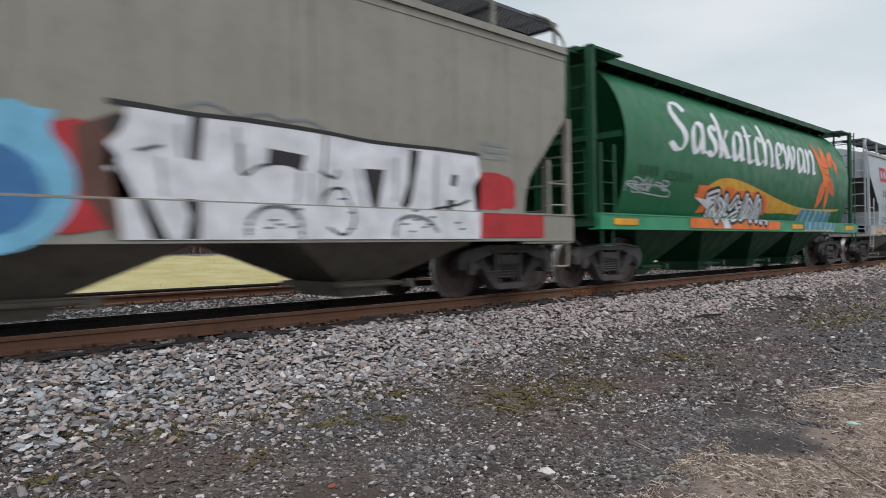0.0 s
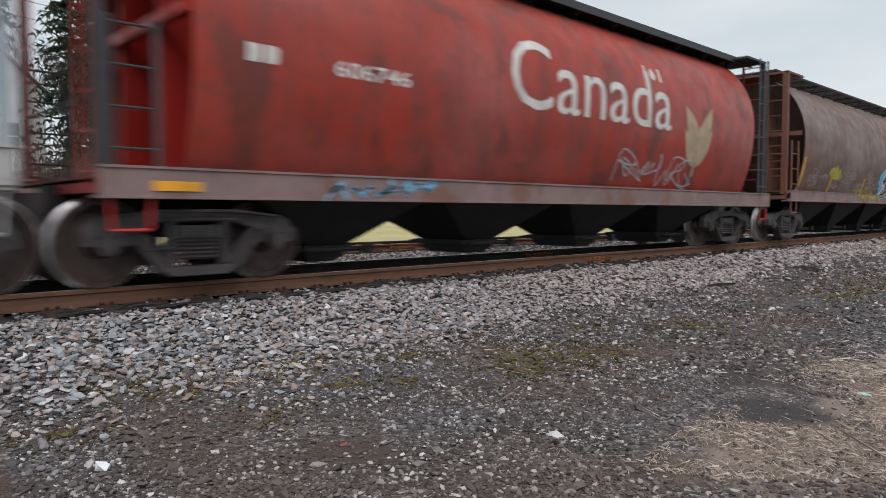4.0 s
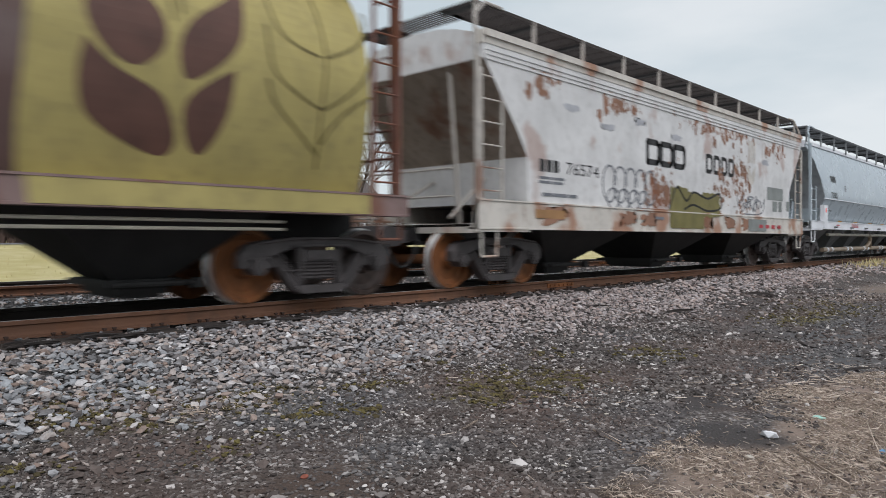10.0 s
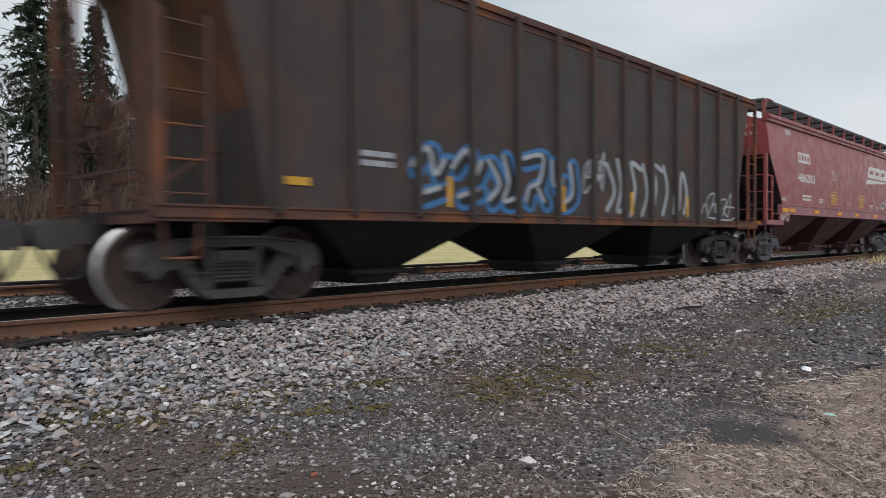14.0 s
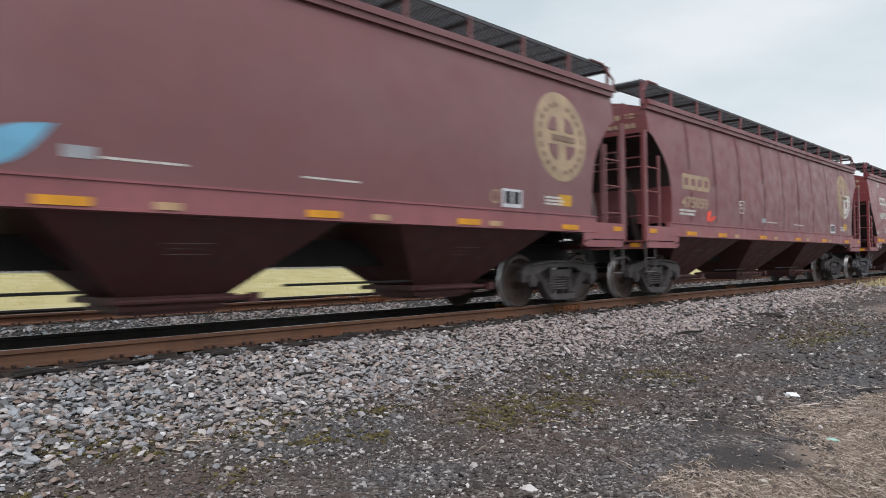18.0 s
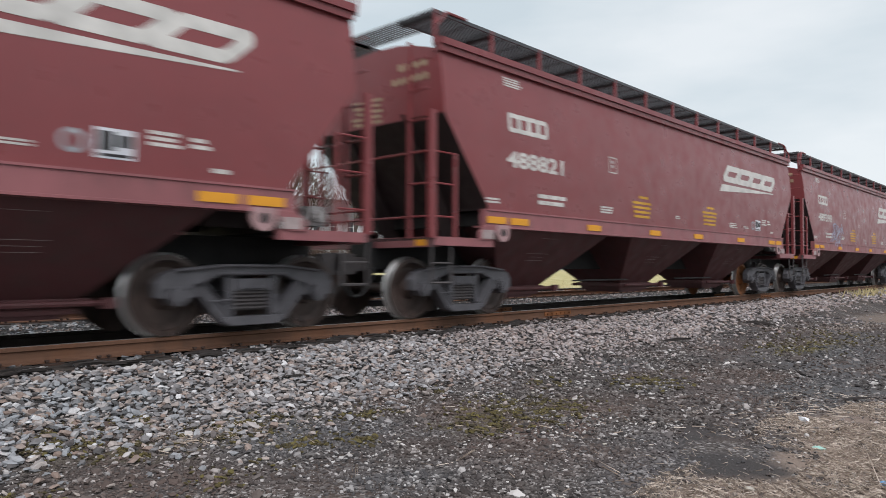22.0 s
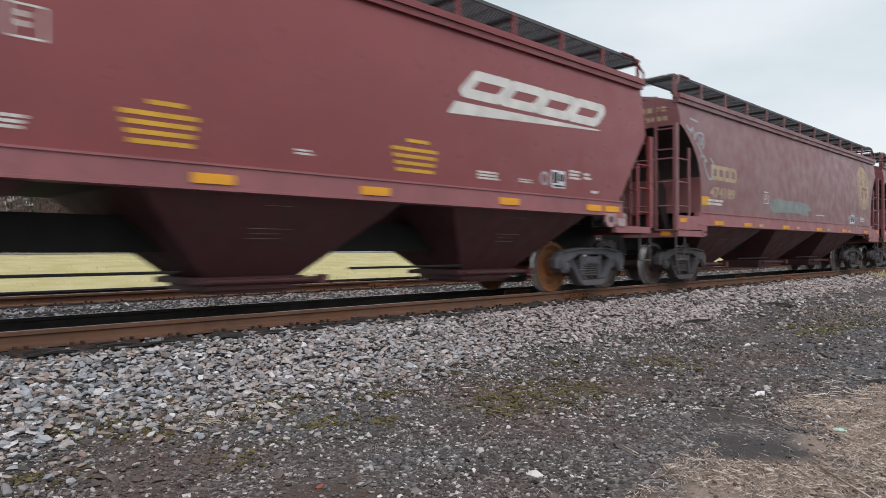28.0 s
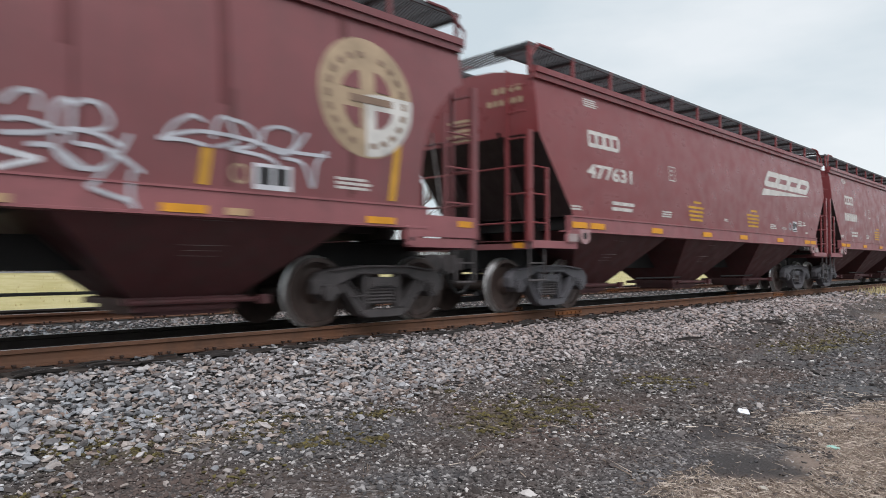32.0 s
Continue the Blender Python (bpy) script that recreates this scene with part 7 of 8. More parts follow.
def steps(*runs):
    out = []
    for a, b, d in runs:
        k = max(1, round((b - a) / d))
        out += [a + (b - a) * i / k for i in range(k)]
    return out + [runs[-1][1]]


GROUND = ground_material()
sheet("ground", steps((-1500, -100, 200), (-100, -6, 6), (-6, 0, 0.5), (0, 14, 0.16), (14, 40, 0.6), (40, 160, 6), (160, 1500, 200)),
      steps((-1500, -60, 240), (-60, -4, 4), (-4, 0.6, 0.6), (0.6, 7.4, 0.16), (7.4, 18, 0.35), (18, 60, 1.0), (60, 160, 10), (160, 2600, 200)), GROUND, ground_z,
      label="gravel lot with ballast bank and a dry yellow field beyond the tracks", category="ground")

ROAD = plain("worn_asphalt", (0.15, 0.155, 0.16), 0.85, 0.0, 0.15, 1.5)
sheet("road", steps((-300, -40, 20), (-40, 160, 5), (160, 500, 20)), (34.5, 37, 39.5, 41.5), ROAD, lambda x, y: ground_z(x, y) + 0.02, label="grey asphalt road past the field", category="road")
PAINTLINE = plain("road_line_paint", (0.55, 0.55, 0.52), 0.7)
sheet("road_edge_line", steps((-300, 500, 20)), (34.9, 35.05), PAINTLINE, lambda x, y: ground_z(x, y) + 0.026, label="white edge line on the road", category="road line")

# stones
STONE_M, sn, sl, sb = tree_of("ballast_stone")
geo = sn.new("ShaderNodeNewGeometry")
sramp = sn.new("ShaderNodeValToRGB")
for k, (p, c) in enumerate(((0.0, (0.060, 0.056, 0.056)), (0.26, (0.165, 0.168, 0.174)), (0.56, (0.30, 0.318, 0.338)), (0.68, (0.37, 0.32, 0.29)), (0.83, (0.20, 0.140, 0.112)), (1.0, (0.60, 0.61, 0.62)))):
    e = sramp.color_ramp.elements[k] if k < 2 else sramp.color_ramp.elements.new(p)
    e.position, e.color = p, (*c, 1)
sl.new(geo.outputs["Random Per Island"], sramp.inputs[0])
sc = blend(sn, sl, times(sn, sl, grain(sn, sl, 38, (1, 1, 1), 0.4, 0.7, 5), 0.32), sramp.outputs[0], (0.08, 0.072, 0.068))
sc = blend(sn, sl, times(sn, sl, grain(sn, sl, 0.4, (1, 1.5, 1), 0.42, 0.64, 4), 0.2), sc, (0.36, 0.275, 0.245))
sxyz, sfar = sn.new("ShaderNodeSeparateXYZ"), sn.new("ShaderNodeMapRange")
sl.new(geo.outputs["Position"], sxyz.inputs[0])
sl.new(sxyz.outputs[0], sfar.inputs[0])
sfar.inputs[1].default_value, sfar.inputs[2].default_value = 3.5, 9.0
sfar.inputs[3].default_value, sfar.inputs[4].default_value = 0.0, 0.42
sc = blend(sn, sl, sfar.outputs[0], sc, (0.36, 0.285, 0.262))
sl.new(sc, sb.inputs["Base Color"])
sb.inputs["Roughness"].default_value = 0.8
bumped(sn, sl, sb, grain(sn, sl, 60, (1, 1, 1), 0.2, 0.8, 5), 0.4, 0.006)
PEBBLE_M, pn, pl, pb = tree_of("lot_pebble")
geo = pn.new("ShaderNodeNewGeometry")
pramp = pn.new("ShaderNodeValToRGB")
for k, (p, c) in enumerate(((0.0, (0.020, 0.017, 0.016)), (0.50, (0.062, 0.053, 0.049)), (0.84, (0.165, 0.150, 0.142)), (1.0, (0.58, 0.55, 0.53)))):
    e = pramp.color_ramp.elements[k] if k < 2 else pramp.color_ramp.elements.new(p)
    e.position, e.color = p, (*c, 1)
pl.new(geo.outputs["Random Per Island"], pramp.inputs[0])
pc = blend(pn, pl, times(pn, pl, grain(pn, pl, 0.7, (1, 1, 1), 0.42, 0.62, 5), 0.55), pramp.outputs[0], (0.115, 0.078, 0.064))
pc = blend(pn, pl, times(pn, pl, grain(pn, pl, 0.4, (1, 1.6, 1), 0.50, 0.64, 4), 0.45), pc, (0.105, 0.108, 0.116))
pl.new(pc, pb.inputs["Base Color"])
pb.inputs["Roughness"].default_value = 0.88

# a blunt twelve-cornered lump: the base shape of each stone
GOLD = (1 + 5 ** 0.5) / 2
ICO_V = np.array([v for a in (-1, 1) for b in (-GOLD, GOLD) for v in ((0, a, b), (a, b, 0), (b, 0, a))]) / 1.75
ICO_F = np.array([(i, j, k) for i in range(12) for j in range(i + 1, 12) for k in range(j + 1, 12)
                  if max(np.linalg.norm(ICO_V[i] - ICO_V[j]), np.linalg.norm(ICO_V[j] - ICO_V[k]), np.linalg.norm(ICO_V[i] - ICO_V[k])) < 1.3])
for n, (i, j, k) in enumerate(ICO_F):
    if np.dot(np.cross(ICO_V[j] - ICO_V[i], ICO_V[k] - ICO_V[i]), ICO_V[i]) < 0:
        ICO_F[n] = (i, k, j)


def stones(name, places, material, label, category):
    """Many angular stones in one mesh: places are (x, y, z, size)."""
    rng = np.random.default_rng(7)
    n, k = len(places), len(ICO_V)
    p = np.array(places)
    v = np.repeat(ICO_V[None], n, 0) * (0.50 + 0.80 * rng.random((n, k, 1)))
    v *= np.stack([1.0 + 0.55 * rng.random(n), 0.75 + 0.4 * rng.random(n), 0.42 + 0.3 * rng.random(n)], 1)[:, None, :]
    a, t = rng.random(n) * 6.283, (rng.random(n) - 0.5) * 1.1
    ca, sa, ct, st = np.cos(a), np.sin(a), np.cos(t), np.sin(t)
    x, y, z = v[..., 0], v[..., 1], v[..., 2]
    x, z = x * ct[:, None] + z * st[:, None], z * ct[:, None] - x * st[:, None]
    x, y = x * ca[:, None] - y * sa[:, None], x * sa[:, None] + y * ca[:, None]
    v = np.stack([x, y, z], -1) * p[:, 3][:, None, None] * 0.5 + p[:, None, :3]
    f = (ICO_F[None] + (np.arange(n) * k)[:, None, None]).reshape(-1, 3)
    me = bpy.data.meshes.new(name)
    me.vertices.add(n * k)
    me.vertices.foreach_set("co", v.reshape(-1))
    me.loops.add(f.size)
    me.loops.foreach_set("vertex_index", f.reshape(-1).astype(np.int32))
    me.polygons.add(len(f))
    me.polygons.foreach_set("loop_start", np.arange(0, f.size, 3, dtype=np.int32))
    me.polygons.foreach_set("loop_total", np.full(len(f), 3, dtype=np.int32))
    me.update(calc_edges=True)
    me.polygons.foreach_set("use_smooth", np.zeros(len(f), dtype=bool))
    me.materials.append(material)
    return tagged(new(name, me), label, category, "", "stuff")


rnd = random.Random(11)


def bank_edge(x):
    """How near the coarse ballast comes to the lot at x."""
    return 5.55 + 0.030 * min(x, 30) + 0.35 * noise.noise((x * 0.35, 0, 3)) + 0.2 * noise.noise((x * 1.1, 5, 3))


heap = []
for x0, x1, dens in ((0.2, 7, 820), (7, 14, 470), (14, 26, 180), (26, 55, 60)):
    size = 0.052 if x0 < 14 else 0.072 if x0 < 26 else 0.095
    for _ in range(int((x1 - x0) * 3.15 * dens)):
        x, y = x0 + (x1 - x0) * rnd.random(), 4.6 + 3.15 * rnd.random()
        e = bank_edge(x)
        if y < e and rnd.random() > 0.85 * math.exp((y - e) * 4.0) + 0.02:
            continue
        if y > 7.2 + 0.12 * noise.noise((x * 1.7, 2, 2)) and rnd.random() < (0.97 if abs(((x + 8) / 0.52 + 0.5) % 1 - 0.5) < 0.30 else 0.6):
            continue
        s = size * (0.45 + 1.1 * rnd.random() ** 1.7)
        heap.append((x, y, ground_z(x, y) + s * (0.0 + 0.52 * rnd.random()), s))
stones("ballast", heap, STONE_M, "coarse grey and pinkish crushed-stone ballast along the track", "ballast")
heap = []
for x0, x1, dens in ((-2, 12, 110), (12, 40, 40)):
    for _ in range(int((x1 - x0) * 5.2 * dens)):
        x, y = x0 + (x1 - x0) * rnd.random(), 7.9 + 5.4 * rnd.random()
        s = 0.06 * (0.6 + 0.9 * rnd.random())
        heap.append((x, y, ground_z(x, y) + s * 0.15, s))
stones("ballast_between_tracks", heap, STONE_M, "grey crushed stone between the two tracks", "ballast")
EARTH = (((4.55, 2.34), (6.01, 2.31), (6.02, 1.65), (7.4, 1.33), (4.67, 0.85), (3.84, 1.6), (3.65, 2.15)), ((5.5, 2.58), (6.5, 2.9), (5.95, 1.7), (5.27, 1.48), (4.95, 2.11)), ((6.3, 2.35), (8.0, 2.3), (9.2, 1.6), (7.0, 1.2), (6.2, 1.7)))


def inside(x, y, outline):
    """Whether x, y lies within an outline of the plan."""
    odd = False
    for (ax, ay), (bx, by) in zip(outline, outline[1:] + outline[:1]):
        if (ay > y) != (by > y) and x < ax + (y - ay) / (by - ay) * (bx - ax):
            odd = not odd
    return odd


def trodden(x, y):
    """1 on straw-covered earth, 2 on bare dark earth, else 0."""
    u, v = x + 0.25 * noise.noise((x * 2.2, y * 2.2, 1)), y + 0.2 * noise.noise((x * 2.2, y * 2.2, 6))
    return 2 if inside(u, v, EARTH[1]) else 1 if inside(u, v, EARTH[0]) or inside(u, v, EARTH[2]) else 0


heap = []
for x0, x1, dens, k in ((0.6, 6.5, 2600, 1.0), (6.5, 11, 950, 1.35), (11, 22, 240, 1.8)):
    for _ in range(int((x1 - x0) * 5.4 * dens)):
        x, y = x0 + (x1 - x0) * rnd.random(), 0.7 + 5.4 * rnd.random()
        if y > bank_edge(x) + 0.3 or y < x * 0.15 or y > x * 5.2 or x * x + y * y < 9 or noise.noise((x * 0.7, y * 0.7, 9)) < -0.34 + 0.6 * (rnd.random() - 0.5):
            continue
        if rnd.random() < (0, 0.72, 0.93)[trodden(x, y)]:
            continue
        s = 0.0205 * (0.45 + 1.5 * rnd.random() ** 2.6) * k * (1.9 if rnd.random() < 0.03 else 1.0)
        heap.append((x, y, ground_z(x, y) + s * 0.13, s))
stones("lot_gravel", heap, PEBBLE_M, "fine brown-grey gravel trodden into the lot", "gravel")

# ---- tracks ----
RAIL_SIDE = painted("rusty_rail_web", (0.150, 0.076, 0.046), 0.85, dirty=0.4, grime=(0.045, 0.032, 0.027), rusty=0.15, rust=(0.16, 0.070, 0.035))
# Rail web with the train's shade put into a near-black colour.
RAIL_SHADED = painted("shade_blackened_rail_web", (0.026, 0.020, 0.017), 0.75, dirty=0.4)
RAIL_TOP = plain("worn_rail_head", (0.46, 0.45, 0.44), 0.42, 0.45, 0.1, 5)
TIE_M = plain("creosoted_oak_tie", (0.040, 0.032, 0.027), 0.9, 0.0, 0.4, 6)
PLATE_M = plain("rusty_tie_plate", (0.062, 0.036, 0.027), 0.85, 0.1, 0.3, 12)


def railway(name, y_mid, label):
    root = new(name)
    tagged(root, label, "railway track", "", "structure")
    root.location = (0, y_mid, RAIL_Z)
    half = [(-0.075, -0.18), (0.075, -0.18), (0.075, -0.165), (0.018, -0.145), (0.011, -0.12), (0.011, -0.055), (0.036, -0.042), (0.036, -0.010), (0.028, 0.0),
            (-0.028, 0.0), (-0.036, -0.010), (-0.036, -0.042), (-0.011, -0.055), (-0.011, -0.12), (-0.018, -0.145), (-0.075, -0.165)]
    for s in (-1, 1):
        bm = nb()
        xs = steps((-120, -6, 20), (-6, 40, 4), (40, 400, 30))
        rows = [[bm.verts.new((x, s * 0.7535 + y, z)) for y, z in half] for x in xs]
        n = len(half)
        for p, q in zip(rows, rows[1:]):
            for i in range(n):
                f = bm.faces.new((p[i], p[(i + 1) % n], q[(i + 1) % n], q[i]))
                f.material_index = 1 if i == 8 else 0
        bmesh.ops.recalc_face_normals(bm, faces=bm.faces[:])
        # Only the rail beyond the track's middle carries the painted shade.
        part("rail", bm, [RAIL_SIDE if s < 0 else RAIL_SHADED, RAIL_TOP], root)
    tie = plate = spike = joint = None
    r = random.Random(int(y_mid))
    for i in range(150):
        x = -8 + 0.52 * i + r.uniform(-0.03, 0.03)
        if tie is None:
            bm = box(nb(), -0.115, 0.115, -1.30, 1.30, -0.36, -0.195)
            bmesh.ops.bevel(bm, geom=bm.edges[:], offset=0.012, segments=1, affect="EDGES")
            t = part("tie", bm, TIE_M, root)
            tie = t.data
            bm = nb()
            box(bm, -0.10, 0.10, -0.19, 0.19, -0.197, -0.178)
            plate = bpy.data.meshes.new("tie_plate")
            bm.to_mesh(plate)
            bm.free()
            plate.materials.append(PLATE_M)
            bm = nb()
            for dx, dy in ((-0.05, -0.10), (0.05, -0.10), (0.0, 0.10)):
                box(bm, dx - 0.010, dx + 0.010, dy - 0.010, dy + 0.010, -0.185, -0.150)
                box(bm, dx - 0.018, dx + 0.018, dy - 0.020, dy + 0.024, -0.158, -0.142)
            spike = bpy.data.meshes.new("spikes")
            bm.to_mesh(spike)
            bm.free()
            spike.materials.append(PLATE_M)
        else:
            t = new("tie", tie)
            t.parent = root
        t.location, t.rotation_euler = (x, r.uniform(-0.05, 0.05), 0), (0, 0, r.uniform(-0.02, 0.02))
        if i < 90:
            for s in (-1, 1):
                for nm, me in (("tie_plate", plate), ("rail_spike", spike)):
                    o = new(nm, me)
                    o.parent, o.location = root, (x, s * 0.7535, 0)
    for x in (11.6, 23.5):
        for s in (-1, 1):
            bm = nb()
            for d in (-1, 1):
                box(bm, x - 0.45, x + 0.45, s * 0.7535 + d * 0.014 - 0.012 + d * 0.006, s * 0.7535 + d * 0.014 + 0.012 + d * 0.006, -0.135, -0.055)
                for k in range(6):
                    rod(bm, (x - 0.375 + 0.15 * k, s * 0.7535 + d * 0.03, -0.095), (x - 0.375 + 0.15 * k, s * 0.7535 + d * 0.06, -0.095), 0.018, 6)
            part("joint_bar", bm, RUSTWHEEL, root)


railway("railway_track", TRACK_Y, "rusty-sided rails on creosoted ties in grey ballast")
railway("railway_track_far", 14.6, "second unused track of rusty rails behind the train")

# ---- beyond the tracks: houses, trees, a utility pole ----
BARK = plain("grey_brown_bark", (0.085, 0.068, 0.058), 0.9, 0.0, 0.3, 5)
TWIG = plain("reddish_brown_twigs", (0.105, 0.068, 0.052), 0.9, 0.0, 0.3, 5)
NEEDLE = plain("dark_conifer_needles", (0.022, 0.036, 0.018), 0.8, 0.0, 0.45, 3)
CLAP = painted("white_clapboard", (0.66, 0.67, 0.68), 0.6, dirty=0.12)
BRICK = painted("brown_brick_wall", (0.155, 0.085, 0.066), 0.85, dirty=0.3)
SHINGLE = plain("grey_brown_shingles", (0.085, 0.070, 0.066), 0.9, 0.0, 0.3, 4)
PANE = plain("dark_window_glass", (0.03, 0.035, 0.04), 0.12, 0.0, 0.1, 2)
TRIM = plain("white_trim_paint", (0.62, 0.62, 0.60), 0.6, 0.0, 0.08, 4)
TRIM_B = plain("brown_trim_paint", (0.32, 0.28, 0.26), 0.7, 0.0, 0.12, 4)
POLE_M = plain("weathered_pole_wood", (0.10, 0.075, 0.058), 0.9, 0.0, 0.3, 4)


def bare_tree(x, y, height, seed, material=None, spread=1.0):
    """A leafless tree: a tapered trunk that forks again and again into fine twigs."""
    r = random.Random(seed)
    root = new("bare_tree")
    tagged(root, "leafless deciduous tree with a web of fine twigs", "tree", "bare trees behind the road")
    root.location = (x, y, ground_z(x, y) - 0.05)
    trunk, crown = nb(), nb()

    def grow(p, d, length, rad, depth):
        q = p + d * length
        rod(trunk if depth < 2 else crown, p, q, max(rad, 0.016), 6 if depth < 2 else 3, max(rad * 0.68, 0.012))
        if depth > 5 or rad < 0.006:
            return
        for k in range(3 if depth < 4 else 2):
            axis = Vector((r.uniform(-1, 1), r.uniform(-1, 1), r.uniform(-0.3, 0.3))).normalized()
            e = (d + axis * r.uniform(0.35, 0.85) * spread).normalized()
            e.z += 0.12
            grow(q - d * length * r.uniform(0, 0.45), e.normalized(), length * r.uniform(0.62, 0.86), rad * r.uniform(0.48, 0.66), depth + 1)

    grow(Vector((0, 0, 0)), Vector((r.uniform(-0.08, 0.08), r.uniform(-0.08, 0.08), 1)).normalized(), height * 0.26, height * 0.016, 0)
    part("trunk", trunk, BARK, root)
    part("crown", crown, material or TWIG, root)


def shrub(x, y, height, seed):
    """A thicket of thin upright stems."""
    r = random.Random(seed)
    bm = nb()
    for _ in range(46):
        p = Vector((r.gauss(0, height * 0.33), r.gauss(0, height * 0.3), 0))
        d = Vector((r.gauss(0, 0.28), r.gauss(0, 0.28), 1)).normalized()
        h = height * r.uniform(0.5, 1.0)
        q = p + d * h * 0.55
        rod(bm, p, q, 0.022, 3, 0.014)
        for _ in range(3):
            e = (d + Vector((r.gauss(0, 0.5), r.gauss(0, 0.5), 0.2))).normalized()
            rod(bm, q - d * h * r.uniform(0, 0.3), q + e * h * r.uniform(0.25, 0.5), 0.012, 3, 0.004)
    root = new("shrub")
    tagged(root, "bare brown thicket of thin stems by the road", "shrub", "bare shrubs")
    root.location = (x, y, ground_z(x, y) - 0.02)
    part("stems", bm, TWIG, root)


def conifer(x, y, height, seed):
    """A tall spruce: trunk and drooping boughs of needle clumps with gaps."""
    r = random.Random(seed)
    root = new("conifer")
    tagged(root, "tall dark evergreen with drooping boughs and gaps", "tree", "evergreens")
    root.location = (x, y, ground_z(x, y) - 0.05)
    part("trunk", rod(nb(), (0, 0, 0), (0, 0, height), height * 0.014, 7, 0.02), BARK, root)
    bm = nb()
    z = height * 0.10
    while z < height:
        reach = height * 0.20 * (1 - z / height) ** 0.8 + 0.25
        for _ in range(9):
            a, l = r.uniform(0, 6.283), reach * r.uniform(0.55, 1.1)
            for k in range(7):
                u = (k + 0.6) / 7
                c = Vector((math.cos(a) * l * u, math.sin(a) * l * u, z - 0.35 * l * u ** 1.5 + r.uniform(-0.1, 0.1)))
                for _ in range(5):
                    d = Vector((r.gauss(0, 1), r.gauss(0, 1), r.gauss(-0.4, 0.6))).normalized() * r.uniform(0.25, 0.5)
                    w = d.cross(Vector((r.gauss(0, 1), r.gauss(0, 1), r.gauss(0, 1)))).normalized() * 0.07
                    v = [bm.verts.new(c + w), bm.verts.new(c - w), bm.verts.new(c + d)]
                    bm.faces.new(v)
        z += height * 0.028
    part("crown", bm, NEEDLE, root)


def window_unit(house, x, y, z, w, h, face, trim):
    """A sash window on a wall that faces -y (face 0) or +x (face 1)."""
    fr = nb()
    pts = ((-w / 2 - 0.09, w / 2 + 0.09, h / 2, h / 2 + 0.11), (-w / 2 - 0.12, w / 2 + 0.12, -h / 2 - 0.10, -h / 2), (-w / 2 - 0.09, -w / 2, -h / 2, h / 2), (w / 2, w / 2 + 0.09, -h / 2, h / 2), (-w / 2, w / 2, -0.03, 0.03))
    for a, b, c, d in pts:
        box(fr, a, b, -0.06, 0.0, c, d)
    f = part("window", fr, trim, house)
    part("pane", box(nb(), -w / 2, w / 2, -0.02, -0.004, -h / 2, h / 2), PANE, f)
    f.location, f.rotation_euler = (x, y, z), (0, 0, radians(90) if face else 0)


def house(name, label, x, y, w, d, eave, ridge, wall, along_y, chimney=None, turn=0.0, floors=2, cols=3, trim=TRIM):
    """A gabled house: walls, gable roof with overhang, windows, chimney."""
    root = new(name)
    tagged(root, label, "house")
    root.location, root.rotation_euler = (x, y, ground_z(x, y) - 0.1), (0, 0, radians(turn))
    bm = nb()
    if along_y:
        prism(bm, [(-w / 2, 0), (w / 2, 0), (w / 2, eave), (0, ridge), (-w / 2, eave)], 0, d)
    else:
        beam(bm, [(0, 0), (d, 0), (d, eave), (d / 2, ridge), (0, eave)], -w / 2, w / 2)
    part("wall", bm, wall, root)
    rf = nb()
    o, t = 0.35, 0.14
    half, span = (w / 2, ridge - eave) if along_y else (d / 2, ridge - eave)
    k = span / half
    prof = [(-half - o, eave - k * o + 0.03), (0, ridge + 0.03), (half + o, eave - k * o + 0.03), (half + o, eave - k * o + 0.03 + t), (0, ridge + 0.03 + t * 1.15), (-half - o, eave - k * o + 0.03 + t)]
    if along_y:
        prism(rf, prof, -o, d + o)
    else:
        beam(rf, [(p + d / 2, z) for p, z in prof], -w / 2 - o, w / 2 + o)
    part("roof", rf, SHINGLE, root)
    if chimney:
        ch = box(nb(), chimney[0] - 0.4, chimney[0] + 0.4, chimney[1] - 0.4, chimney[1] + 0.4, eave, ridge + chimney[2])
        box(ch, chimney[0] - 0.47, chimney[0] + 0.47, chimney[1] - 0.47, chimney[1] + 0.47, ridge + chimney[2], ridge + chimney[2] + 0.16)
        part("chimney", ch, BRICK, root)
    for fl in range(floors):
        z = 1.6 + fl * 2.8
        if z < eave - 0.6:
            for c in range(cols):
                window_unit(root, (c + 0.5) / cols * w - w / 2, -0.002, z, 0.85, 1.5, 0, trim)
            for c in range(2):
                window_unit(root, w / 2 + 0.002, d * (c + 0.6) / 2.3, z, 0.85, 1.5, 1, trim)
    if along_y:
        window_unit(root, 0, -0.002, (eave + ridge) / 2 - 0.2, 0.8, 1.2, 0, trim)
    return root


